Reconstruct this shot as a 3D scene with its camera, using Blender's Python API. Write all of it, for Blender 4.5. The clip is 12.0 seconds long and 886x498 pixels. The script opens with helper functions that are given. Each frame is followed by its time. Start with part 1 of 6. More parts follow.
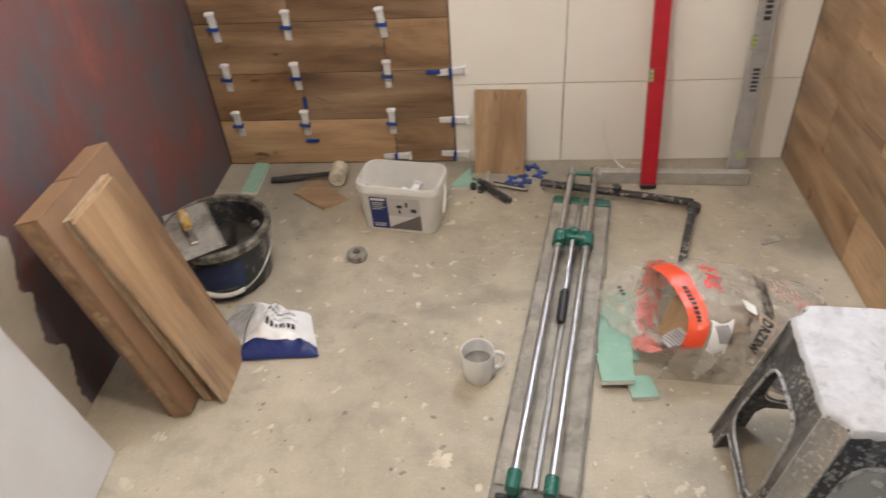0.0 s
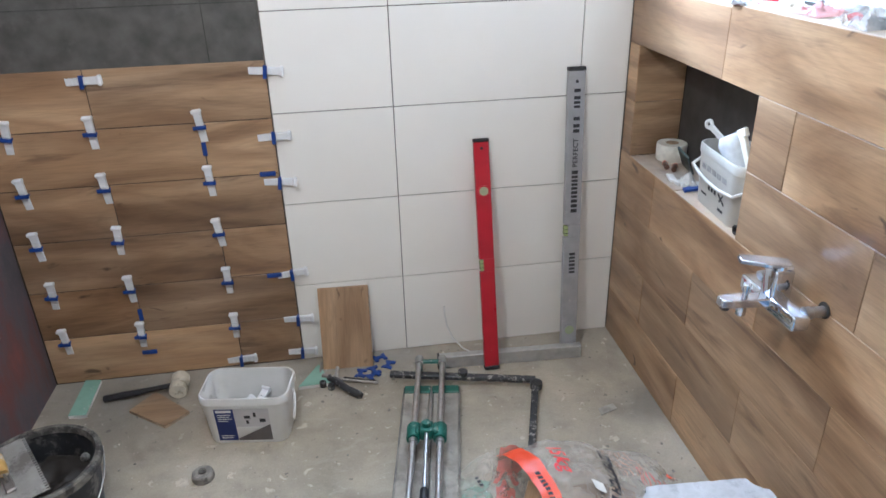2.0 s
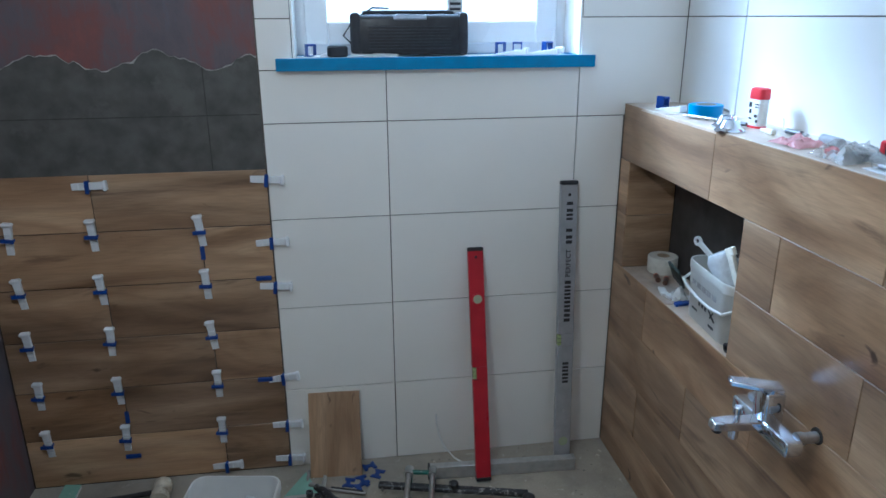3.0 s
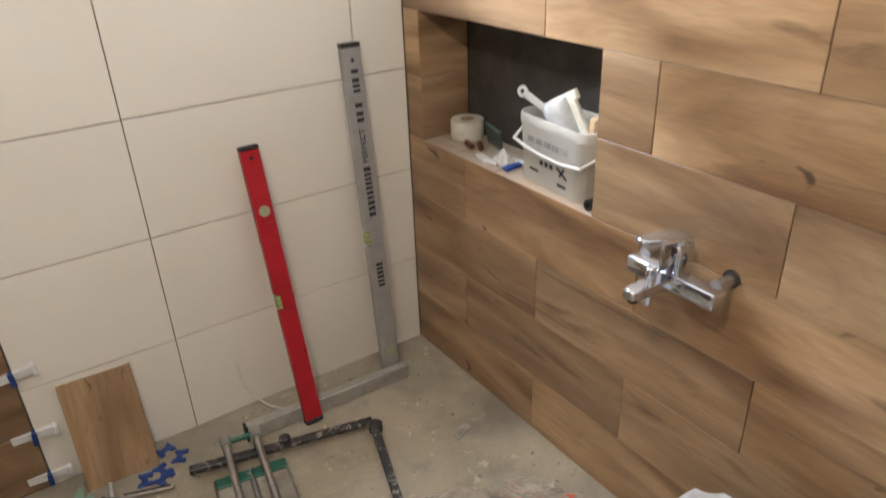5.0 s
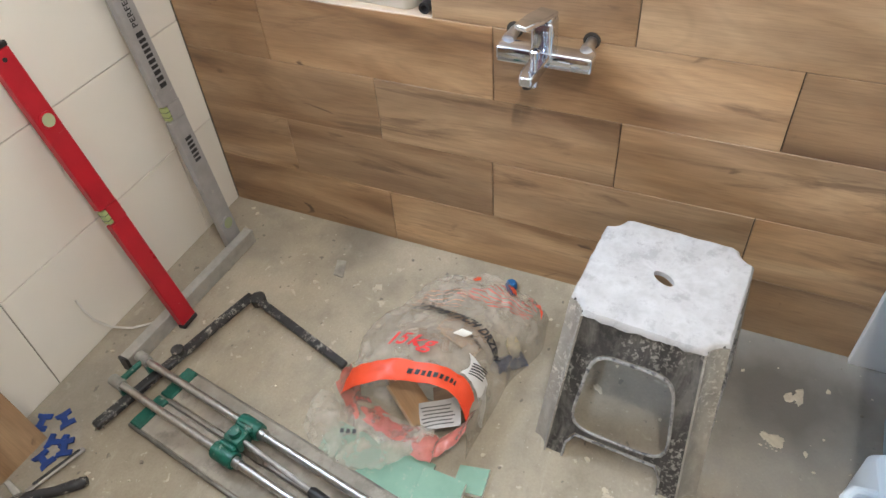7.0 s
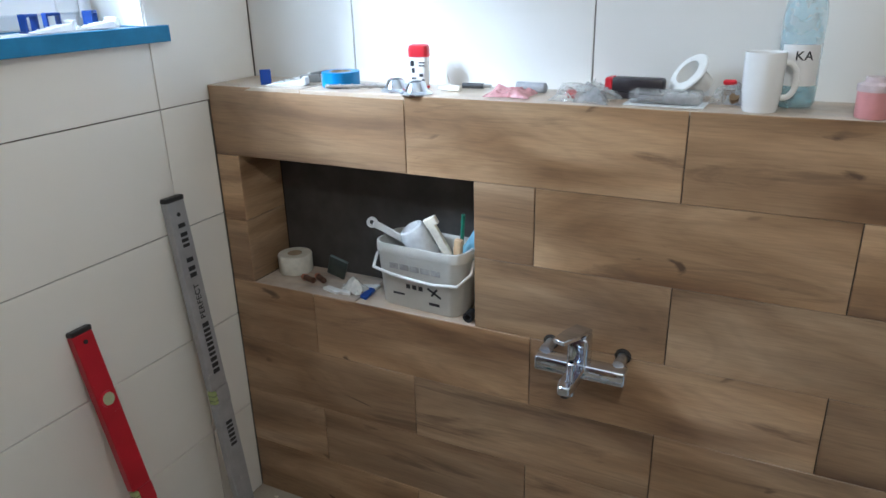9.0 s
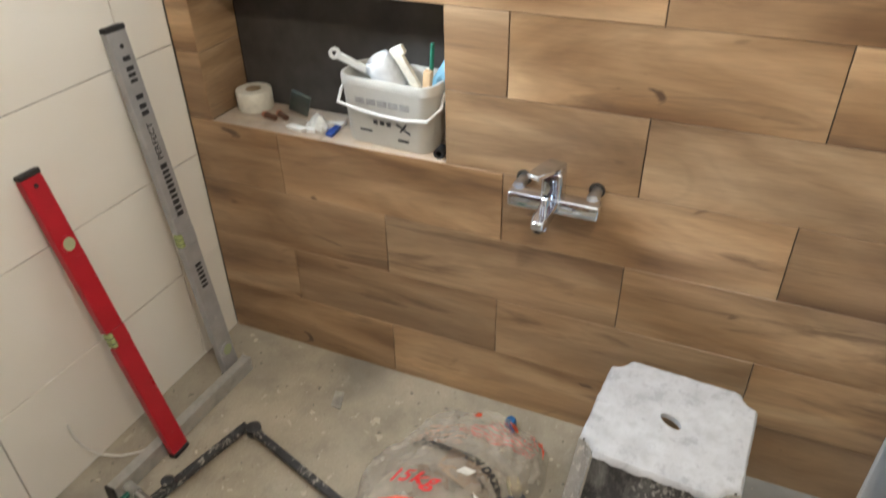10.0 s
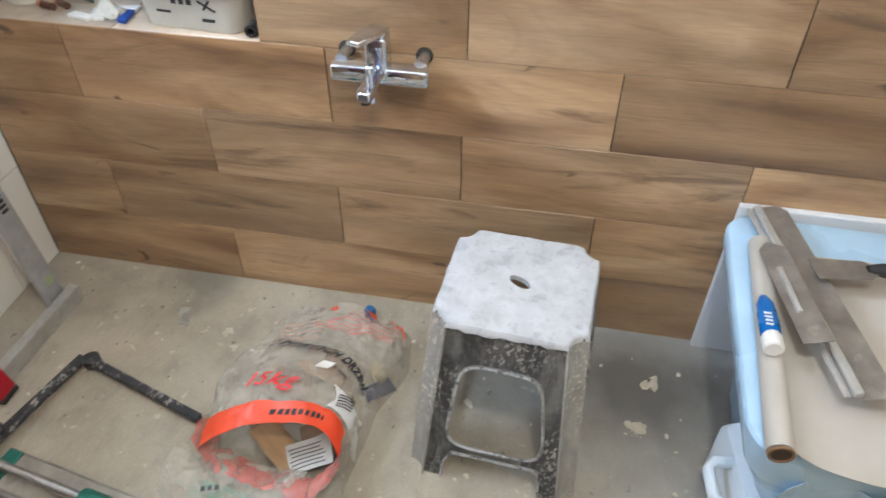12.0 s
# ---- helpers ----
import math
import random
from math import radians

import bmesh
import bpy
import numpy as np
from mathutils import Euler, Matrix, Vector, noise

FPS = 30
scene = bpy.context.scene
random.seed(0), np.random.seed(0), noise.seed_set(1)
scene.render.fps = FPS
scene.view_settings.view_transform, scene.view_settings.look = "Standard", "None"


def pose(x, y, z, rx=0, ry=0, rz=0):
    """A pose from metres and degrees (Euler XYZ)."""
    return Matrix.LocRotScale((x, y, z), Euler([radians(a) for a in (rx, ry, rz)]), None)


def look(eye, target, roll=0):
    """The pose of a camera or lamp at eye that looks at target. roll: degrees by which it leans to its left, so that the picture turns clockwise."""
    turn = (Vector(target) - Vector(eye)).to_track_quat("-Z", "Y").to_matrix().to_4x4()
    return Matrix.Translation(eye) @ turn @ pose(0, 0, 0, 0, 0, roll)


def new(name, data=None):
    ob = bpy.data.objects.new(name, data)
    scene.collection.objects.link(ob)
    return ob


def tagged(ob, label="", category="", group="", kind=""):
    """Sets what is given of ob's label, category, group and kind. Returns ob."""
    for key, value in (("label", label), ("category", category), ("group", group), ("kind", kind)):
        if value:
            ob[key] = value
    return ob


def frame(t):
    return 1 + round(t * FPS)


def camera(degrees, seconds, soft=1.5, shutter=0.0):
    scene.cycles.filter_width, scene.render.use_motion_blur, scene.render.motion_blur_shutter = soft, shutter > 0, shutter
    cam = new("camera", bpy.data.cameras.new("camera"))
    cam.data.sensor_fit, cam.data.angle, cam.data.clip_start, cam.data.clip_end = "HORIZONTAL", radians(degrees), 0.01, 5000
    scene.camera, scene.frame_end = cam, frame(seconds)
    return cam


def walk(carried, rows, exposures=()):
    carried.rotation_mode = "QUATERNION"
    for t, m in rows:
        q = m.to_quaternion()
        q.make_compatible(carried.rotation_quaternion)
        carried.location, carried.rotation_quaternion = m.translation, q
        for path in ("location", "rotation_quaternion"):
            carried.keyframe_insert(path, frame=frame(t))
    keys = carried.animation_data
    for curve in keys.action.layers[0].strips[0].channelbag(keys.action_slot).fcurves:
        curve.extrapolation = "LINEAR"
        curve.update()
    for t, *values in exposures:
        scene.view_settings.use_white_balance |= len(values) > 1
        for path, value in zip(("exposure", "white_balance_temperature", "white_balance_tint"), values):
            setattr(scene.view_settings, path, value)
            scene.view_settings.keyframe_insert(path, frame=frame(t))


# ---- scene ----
cam = camera(64.4, 12.0, 1.5, 0.3)
PATH = [
    (0, (-0.941, -2.202, 1.352), (-1.133, -0.647, 0.109), -4.4),
    (0.5, (-0.93, -2.168, 1.388), (-0.848, -0.591, 0.161), -3.2),
    (1, (-0.93, -2.173, 1.426), (-0.746, -0.521, 0.313), -3.2),
    (1.5, (-0.925, -2.179, 1.441), (-0.705, -0.456, 0.449), -1.8),
    (2, (-0.924, -2.181, 1.46), (-0.675, -0.398, 0.588), -1.6),
    (2.5, (-0.911, -2.177, 1.478), (-0.67, -0.357, 0.684), -1.6),
    (3, (-0.911, -2.18, 1.511), (-0.637, -0.301, 0.882), -0.3),
    (3.2, (-0.9, -2.174, 1.509), (-0.586, -0.299, 0.887), -0.5),
    (4.8, (-1.025, -1.828, 1.367), (-0.099, -0.247, 0.565), -2.5),
    (5, (-1.031, -1.708, 1.357), (-0.048, -0.228, 0.437), -2.1),
    (5.5, (-1.006, -1.581, 1.34), (-0.018, -0.355, 0.107), -1.0),
    (6, (-1.094, -1.463, 1.394), (0.035, -0.548, 0.02), -8.1),
    (6.5, (-1.247, -1.366, 1.433), (-0.076, -0.604, 0.002), -6.4),
    (7, (-1.276, -1.376, 1.412), (-0.007, -0.718, 0.014), -5.2),
    (7.5, (-1.293, -1.364, 1.433), (-0.016, -0.667, 0.061), -5.0),
    (7.7, (-1.289, -1.378, 1.422), (0.109, -0.647, 0.192), -4.0),
    (9.3, (-1.363, -1.328, 1.486), (0.303, -0.48, 0.774), -1.3),
    (9.5, (-1.363, -1.318, 1.479), (0.273, -0.496, 0.675), -1.2),
    (10, (-1.322, -1.322, 1.447), (0.191, -0.641, 0.33), -1.2),
    (10.5, (-1.326, -1.335, 1.418), (0.009, -0.59, 0.127), -3.6),
    (11, (-1.332, -1.349, 1.391), (0.012, -0.684, 0.066), -3.0),
    (11.5, (-1.296, -1.363, 1.376), (0.072, -0.885, -0.002), -3.4),
    (12, (-1.279, -1.368, 1.357), (0.191, -1.09, 0.029), 0.2),
]
EXPOSURES = [(0.0, 0.82, 6340, 14), (0.6, 0.82, 6140, 13), (1.0, 0.84, 5860, 11), (2.0, 0.67, 5150, 10), (2.5, 0.42, 5160, 9), (3.2, -0.51, 4460, 2), (4.8, 0.23, 6440, 12), (5.0, 0.33, 6440, 12), (5.5, 0.7, 6340, 8), (6.5, 0.86, 6230, 9), (7.0, 0.83, 5930, 9), (7.5, 0.9, 5580, 7), (9.3, -0.47, 5390, 6), (9.6, -0.36, 5690, 7), (10.0, 0.51, 6340, 8), (10.5, 0.86, 6040, 8), (11.0, 0.89, 5940, 8), (12.0, 0.83, 5660, 7)]
walk(cam, [(t, look(eye, target, roll)) for t, eye, target, roll in PATH], EXPOSURES)

# ---- light ----
world = bpy.data.worlds.new("sky")
scene.world = world
world.use_nodes = True
wn = world.node_tree.nodes
sky = wn.new("ShaderNodeTexSky")
sky.sky_type, sky.sun_disc = "NISHITA", False
sky.sun_elevation, sky.sun_rotation = radians(33.9), radians(315)
wn["Background"].inputs["Strength"].default_value = 0.12
world.node_tree.links.new(sky.outputs[0], wn["Background"].inputs["Color"])


def lamp(name, kind, energy, colour, m, size=0.1, size_y=0.1):
    data = bpy.data.lights.new(name, kind)
    data.energy, data.color = energy, colour
    if kind == "AREA":
        data.shape, data.size, data.size_y = "RECTANGLE", size, size_y
    else:
        data.shadow_soft_size = size
    ob = new(name, data)
    ob.matrix_world = m
    return ob


# bare bulb of the room, and the sky's light in the window's opening
lamp("ceiling_bulb", "POINT", 27, (1.0, 0.88, 0.72), pose(-1.17, -1.46, 1.98), 0.04)
lamp("window_daylight", "AREA", 27, (0.78, 0.89, 1.0), pose(-0.6, 0.19, 2.08, -90, 0, 0), 0.72, 0.6)
# brightest part of the hazy sky, high outside the window
sun = lamp("hazy_sun", "SUN", 8.0, (0.84, 0.92, 1.0), look((-1, 1, 0.95), (0, 0, 0)))
sun.data.angle = radians(14)


# ---- materials ----
def nodes(name, rough=0.5, metal=0.0, colour=(0.5, 0.5, 0.5)):
    m = bpy.data.materials.new(name)
    m.use_nodes = True
    t = m.node_tree
    b = t.nodes["Principled BSDF"]
    b.inputs["Base Color"].default_value = (*colour, 1)
    b.inputs["Roughness"].default_value = rough
    b.inputs["Metallic"].default_value = metal
    return m, t, b


def coords(t, scale=(1, 1, 1), shift=0.0):
    """Object coordinates, scaled; shifted by the object's random number where shift is set."""
    c = t.nodes.new("ShaderNodeTexCoord")
    mp = t.nodes.new("ShaderNodeMapping")
    mp.inputs["Scale"].default_value = scale
    t.links.new(c.outputs["Object"], mp.inputs["Vector"])
    if shift:
        info = t.nodes.new("ShaderNodeObjectInfo")
        mul = t.nodes.new("ShaderNodeMath")
        mul.operation, mul.inputs[1].default_value = "MULTIPLY", shift
        t.links.new(info.outputs["Random"], mul.inputs[0])
        t.links.new(mul.outputs[0], mp.inputs["Location"])
    return mp.outputs[0]


def noise_tex(t, vec, scale, detail=4.0, rough=0.55, distort=0.0):
    n = t.nodes.new("ShaderNodeTexNoise")
    n.inputs["Scale"].default_value, n.inputs["Detail"].default_value = scale, detail
    n.inputs["Roughness"].default_value, n.inputs["Distortion"].default_value = rough, distort
    t.links.new(vec, n.inputs["Vector"])
    return n.outputs["Fac"]


def ramp(t, fac, stops):
    r = t.nodes.new("ShaderNodeValToRGB")
    while len(r.color_ramp.elements) < len(stops):
        r.color_ramp.elements.new(0.5)
    for e, (p, c) in zip(r.color_ramp.elements, stops):
        e.position, e.color = p, (*c, 1) if len(c) == 3 else c
    t.links.new(fac, r.inputs[0])
    return r.outputs[0]


def grey(v):
    return (v, v, v)


def mix(t, fac, a, b, mode="MIX"):
    n = t.nodes.new("ShaderNodeMix")
    n.data_type, n.blend_type = "RGBA", mode
    for sock, v in ((n.inputs[0], fac), (n.inputs[6], a), (n.inputs[7], b)):
        if isinstance(v, (int, float)):
            sock.default_value = v
        elif isinstance(v, tuple):
            sock.default_value = (*v, 1)
        else:
            t.links.new(v, sock)
    return n.outputs[2]


def bump(t, b, height, strength=0.3, dist=0.002):
    n = t.nodes.new("ShaderNodeBump")
    n.inputs["Strength"].default_value, n.inputs["Distance"].default_value = strength, dist
    t.links.new(height, n.inputs["Height"])
    t.links.new(n.outputs[0], b.inputs["Normal"])


def plain(name, colour, rough=0.5, metal=0.0, vary=0.25, scale=30.0, bumps=0.15, dirt=None, dirt_amount=0.5, dirt_scale=9.0, gloss_vary=0.09):
    """A surface of one colour with fine mottling, uneven gloss, and dirt patches where asked."""
    m, t, b = nodes(name, rough, metal, colour)
    v = coords(t, (1, 1, 1), 7.0)
    n = noise_tex(t, v, scale, 5)
    dark = tuple(c * (1 - vary) for c in colour)
    light = tuple(min(1, c * (1 + vary)) for c in colour)
    col = ramp(t, n, [(0.3, dark), (0.7, light)])
    if dirt:
        d = noise_tex(t, v, dirt_scale, 8, 0.7)
        lo = 0.75 - 0.5 * dirt_amount
        f = ramp(t, d, [(lo - 0.03, grey(0)), (min(1, lo + 0.09), grey(1))])
        col = mix(t, f, col, dirt)
    t.links.new(col, b.inputs["Base Color"])
    r = ramp(t, noise_tex(t, v, scale * 0.4, 3), [(0.3, grey(max(0, rough - gloss_vary))), (0.7, grey(min(1, rough + gloss_vary)))])
    t.links.new(r, b.inputs["Roughness"])
    if bumps:
        bump(t, b, n, bumps, 0.001)
    return m


def wood_tile(name, tone=1.0, dust=0.0):
    """Glazed tile printed as walnut: grain along local x, a different cut for every piece."""
    m, t, b = nodes(name, 0.42)
    v = coords(t, (1.0, 1.0, 1.0), 37.0)
    broad = noise_tex(t, coords(t, (1.2, 5.5, 5.5), 37.0), 1.0, 4, 0.50, 1.5)
    bands = noise_tex(t, coords(t, (0.7, 6.5, 6.5), 71.0), 1.0, 2, 0.5, 0.9)
    streak = noise_tex(t, coords(t, (2.2, 44.0, 44.0), 37.0), 1.0, 5, 0.6, 0.9)
    fine = noise_tex(t, coords(t, (16.0, 320.0, 320.0), 37.0), 1.0, 3, 0.6)
    c = ramp(t, broad, [(0.27, (0.175 * tone, 0.098 * tone, 0.052 * tone)), (0.39, (0.305 * tone, 0.188 * tone, 0.101 * tone)),
                        (0.51, (0.415 * tone, 0.276 * tone, 0.160 * tone)), (0.68, (0.56 * tone, 0.400 * tone, 0.250 * tone))])
    c = mix(t, 0.6, c, ramp(t, bands, [(0.33, (0.56, 0.51, 0.49)), (0.45, grey(0.96)), (0.64, (1.24, 1.20, 1.13))]), "MULTIPLY")
    s = ramp(t, streak, [(0.28, grey(0.62)), (0.42, grey(0.95)), (0.75, grey(1.10))])
    c = mix(t, 0.55, c, s, "MULTIPLY")
    f = ramp(t, fine, [(0.35, grey(0.80)), (0.6, grey(1.06))])
    c = mix(t, 0.6, c, f, "MULTIPLY")
    # drawn-out dark smudges of heartwood, with ragged ends
    smudge = noise_tex(t, coords(t, (1.6, 13.0, 13.0), 91.0), 1.0, 6, 0.62, 0.8)
    c = mix(t, ramp(t, smudge, [(0.58, grey(0)), (0.66, grey(0.6)), (0.76, grey(0.85))]), c, (0.135 * tone, 0.080 * tone, 0.050 * tone))
    ring = t.nodes.new("ShaderNodeMath")
    ring.operation = "MULTIPLY"
    t.links.new(noise_tex(t, coords(t, (0.9, 6.0, 6.0), 37.0), 1.0, 2, 0.45, 0.8), ring.inputs[0])
    ring.inputs[1].default_value = 80.0
    wave = t.nodes.new("ShaderNodeMath")
    wave.operation = "SINE"
    t.links.new(ring.outputs[0], wave.inputs[0])
    c = mix(t, 0.20, c, ramp(t, wave.outputs[0], [(0.0, grey(1.05)), (0.55, grey(0.97)), (1.0, grey(0.66))]), "MULTIPLY")
    knot = noise_tex(t, coords(t, (7.0, 19.0, 19.0), 53.0), 1.0, 3, 0.5, 0.9)
    k = ramp(t, knot, [(0.68, grey(0)), (0.76, grey(0.9))])
    c = mix(t, k, c, (0.085 * tone, 0.048 * tone, 0.028 * tone))
    info = t.nodes.new("ShaderNodeObjectInfo")
    tint = ramp(t, info.outputs["Random"], [(0.0, (0.80, 0.79, 0.79)), (0.25, (1.0, 0.94, 0.86)), (0.5, (0.90, 0.90, 0.90)), (0.75, (1.08, 1.03, 0.96)), (1.0, (1.20, 1.17, 1.10))])
    c = mix(t, 1.0, c, tint, "MULTIPLY")
    if dust:
        d = noise_tex(t, v, 16, 7, 0.7)
        c = mix(t, ramp(t, d, [(0.35, grey(dust * 0.5)), (0.62, grey(dust))]), c, (0.62, 0.58, 0.51))
    t.links.new(c, b.inputs["Base Color"])
    r = ramp(t, noise_tex(t, v, 7, 4), [(0.3, grey(0.29)), (0.7, grey(0.44))])
    b.inputs["IOR"].default_value = 1.62
    t.links.new(r, b.inputs["Roughness"])
    bump(t, b, streak, 0.12, 0.001)
    return m


WOOD = wood_tile("walnut_print_tile", 0.91)
WOOD_DUSTY = wood_tile("dusty_walnut_tile", 0.9, 0.62)
TILE_BODY = plain("tile_clay", (0.42, 0.32, 0.22), 0.8)
WHITE_TILE = plain("satin_white_tile", (0.86, 0.835, 0.78), 0.24, 0, 0.02, 3, 0.03, gloss_vary=0.01)
WHITE_GLOSS = plain("glossy_white_tile", (0.74, 0.735, 0.71), 0.12, 0, 0.02, 3, 0.02, gloss_vary=0.01)
JOINT = plain("open_joint_mortar", (0.045, 0.04, 0.036), 0.95, 0, 0.4, 60, 0.5)
JOINT_LIGHT = plain("grey_joint_mortar", (0.17, 0.155, 0.135), 0.95, 0, 0.3, 60, 0.5)
PLASTER = plain("grey_plaster", (0.55, 0.53, 0.5), 0.9, 0, 0.12, 12, 0.3)
CEILING = plain("white_ceiling_paint", (0.8, 0.79, 0.76), 0.9, 0, 0.04, 12, 0.1)
MEMBRANE = plain("dark_sealing_slurry", (0.090, 0.086, 0.077), 0.8, 0, 0.30, 14, 0.9, (0.115, 0.110, 0.099), 0.34, 9)


def concrete():
    m, t, b = nodes("screed_floor", 0.85)
    v = coords(t)
    big = noise_tex(t, v, 1.6, 5, 0.6, 0.5)
    mid = noise_tex(t, v, 9, 8, 0.65)
    fine = noise_tex(t, v, 160, 4, 0.6)
    c = ramp(t, big, [(0.32, (0.32, 0.283, 0.220)), (0.5, (0.42, 0.372, 0.290)), (0.7, (0.50, 0.446, 0.350))])
    c = mix(t, 0.6, c, ramp(t, mid, [(0.28, grey(0.58)), (0.48, grey(1.0)), (0.72, grey(1.25))]), "MULTIPLY")
    c = mix(t, 0.4, c, ramp(t, fine, [(0.3, grey(0.78)), (0.7, grey(1.13))]), "MULTIPLY")
    # damp-looking dark stains and pale splashes of mortar
    st = noise_tex(t, coords(t, (1, 1, 1)), 3.1, 3, 0.5, 0.8)
    c = mix(t, ramp(t, st, [(0.64, grey(0)), (0.73, grey(0.5))]), c, (0.14, 0.128, 0.112))
    sp = noise_tex(t, v, 23, 3, 0.5, 0.4)
    c = mix(t, ramp(t, sp, [(0.66, grey(0)), (0.71, grey(0.75))]), c, (0.60, 0.55, 0.45))
    dk = noise_tex(t, v, 37, 2, 0.5)
    c = mix(t, ramp(t, dk, [(0.69, grey(0)), (0.73, grey(0.6))]), c, (0.09, 0.085, 0.08))
    sc = noise_tex(t, v, 95, 2, 0.5)
    c = mix(t, ramp(t, sc, [(0.68, grey(0)), (0.72, grey(0.5))]), c, (0.55, 0.51, 0.44))
    sm = noise_tex(t, coords(t, (1, 2.2, 1)), 5.5, 6, 0.7, 1.2)
    c = mix(t, ramp(t, sm, [(0.56, grey(0)), (0.70, grey(0.45))]), c, (0.50, 0.455, 0.38))
    # dark stains and spots, and a greyer strip along the back wall
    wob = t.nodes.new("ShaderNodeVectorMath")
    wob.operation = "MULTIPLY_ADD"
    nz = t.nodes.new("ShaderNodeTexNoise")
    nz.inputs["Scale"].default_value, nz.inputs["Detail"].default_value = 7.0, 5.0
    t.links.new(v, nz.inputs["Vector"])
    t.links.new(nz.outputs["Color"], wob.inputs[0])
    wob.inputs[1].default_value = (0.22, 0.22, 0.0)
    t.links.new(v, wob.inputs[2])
    # bare hue: cool, shaded daylight beside the stool painted into the floor colour
    dark_grey, bare = (0.125, 0.116, 0.105), (0.315, 0.318, 0.322)
    for cx, cy, rad, amount, hue in ((-0.06, -1.78, 0.66, 0.75, bare), (-0.17, -1.64, 0.22, 0.8, dark_grey), (-0.02, -0.46, 0.15, 0.6, dark_grey), (-0.16, -0.20, 0.12, 0.25, dark_grey), (-1.72, -0.20, 0.36, 0.5, dark_grey), (-0.75, -0.05, 0.16, 0.3, dark_grey)):
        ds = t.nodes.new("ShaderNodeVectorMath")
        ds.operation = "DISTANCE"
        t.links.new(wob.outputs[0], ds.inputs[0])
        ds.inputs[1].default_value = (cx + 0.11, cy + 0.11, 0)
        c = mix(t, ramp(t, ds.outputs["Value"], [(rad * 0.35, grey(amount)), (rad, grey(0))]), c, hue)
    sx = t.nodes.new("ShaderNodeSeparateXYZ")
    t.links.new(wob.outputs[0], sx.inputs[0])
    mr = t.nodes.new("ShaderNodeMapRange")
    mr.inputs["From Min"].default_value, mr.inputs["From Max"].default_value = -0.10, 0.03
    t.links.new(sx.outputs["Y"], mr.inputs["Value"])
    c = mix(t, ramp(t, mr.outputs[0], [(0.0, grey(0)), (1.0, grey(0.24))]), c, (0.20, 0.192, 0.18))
    t.links.new(c, b.inputs["Base Color"])
    r = ramp(t, mid, [(0.3, grey(0.62)), (0.7, grey(0.92))])
    t.links.new(r, b.inputs["Roughness"])
    bump(t, b, mix(t, 0.4, mid, fine), 0.5, 0.003)
    return m


def red_black_paint():
    """Black slurry brushed over red primer, with torn red and bluish patches."""
    m, t, b = nodes("brushed_red_and_black_coat", 0.75)
    v = coords(t, (1, 1, 0.55))
    a = noise_tex(t, v, 3.2, 7, 0.68, 0.2)
    c = ramp(t, a, [(0.36, (0.085, 0.080, 0.090)), (0.48, (0.125, 0.100, 0.110)), (0.58, (0.17, 0.075, 0.070)), (0.72, (0.26, 0.085, 0.068))])
    d = noise_tex(t, coords(t, (6, 6, 1)), 5, 7, 0.7)
    c = mix(t, ramp(t, d, [(0.55, grey(0)), (0.75, grey(0.6))]), c, (0.12, 0.13, 0.16))
    red = noise_tex(t, coords(t, (1, 1, 0.7)), 4.3, 6, 0.62, 0.4)
    c = mix(t, ramp(t, red, [(0.52, grey(0)), (0.68, grey(0.55))]), c, (0.21, 0.062, 0.050))
    t.links.new(c, b.inputs["Base Color"])
    bump(t, b, d, 0.5, 0.003)
    return m


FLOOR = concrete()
REDBLACK = red_black_paint()


# ---- mesh helpers ----
def bm_box(sx, sy, sz, at=(0, 0, 0), bev=0.0, rot=(0, 0, 0), seg=1):
    bm = bmesh.new()
    bmesh.ops.create_cube(bm, size=1.0)
    bmesh.ops.scale(bm, vec=(sx, sy, sz), verts=bm.verts)
    if bev:
        bmesh.ops.bevel(bm, geom=bm.edges[:], offset=bev, segments=seg, affect="EDGES", profile=0.5)
    bm.transform(pose(*at, *rot))
    return bm


def bm_lathe(profile, seg=32, at=(0, 0, 0), rot=(0, 0, 0), sx=1.0, sy=1.0):
    """A turned form from (radius, height) pairs."""
    bm = bmesh.new()
    rings = []
    for r, z in profile:
        if r < 1e-5:
            rings.append([bm.verts.new((0, 0, z))])
        else:
            rings.append([bm.verts.new((sx * r * math.cos(2 * math.pi * i / seg), sy * r * math.sin(2 * math.pi * i / seg), z)) for i in range(seg)])
    for a, b in zip(rings, rings[1:]):
        for i in range(seg):
            j = (i + 1) % seg
            if len(a) == 1 and len(b) > 1:
                bm.faces.new((a[0], b[i], b[j]))
            elif len(b) == 1 and len(a) > 1:
                bm.faces.new((a[i], a[j], b[0]))
            elif len(a) > 1:
                bm.faces.new((a[i], a[j], b[j], b[i]))
    bmesh.ops.recalc_face_normals(bm, faces=bm.faces)
    bm.transform(pose(*at, *rot))
    return bm


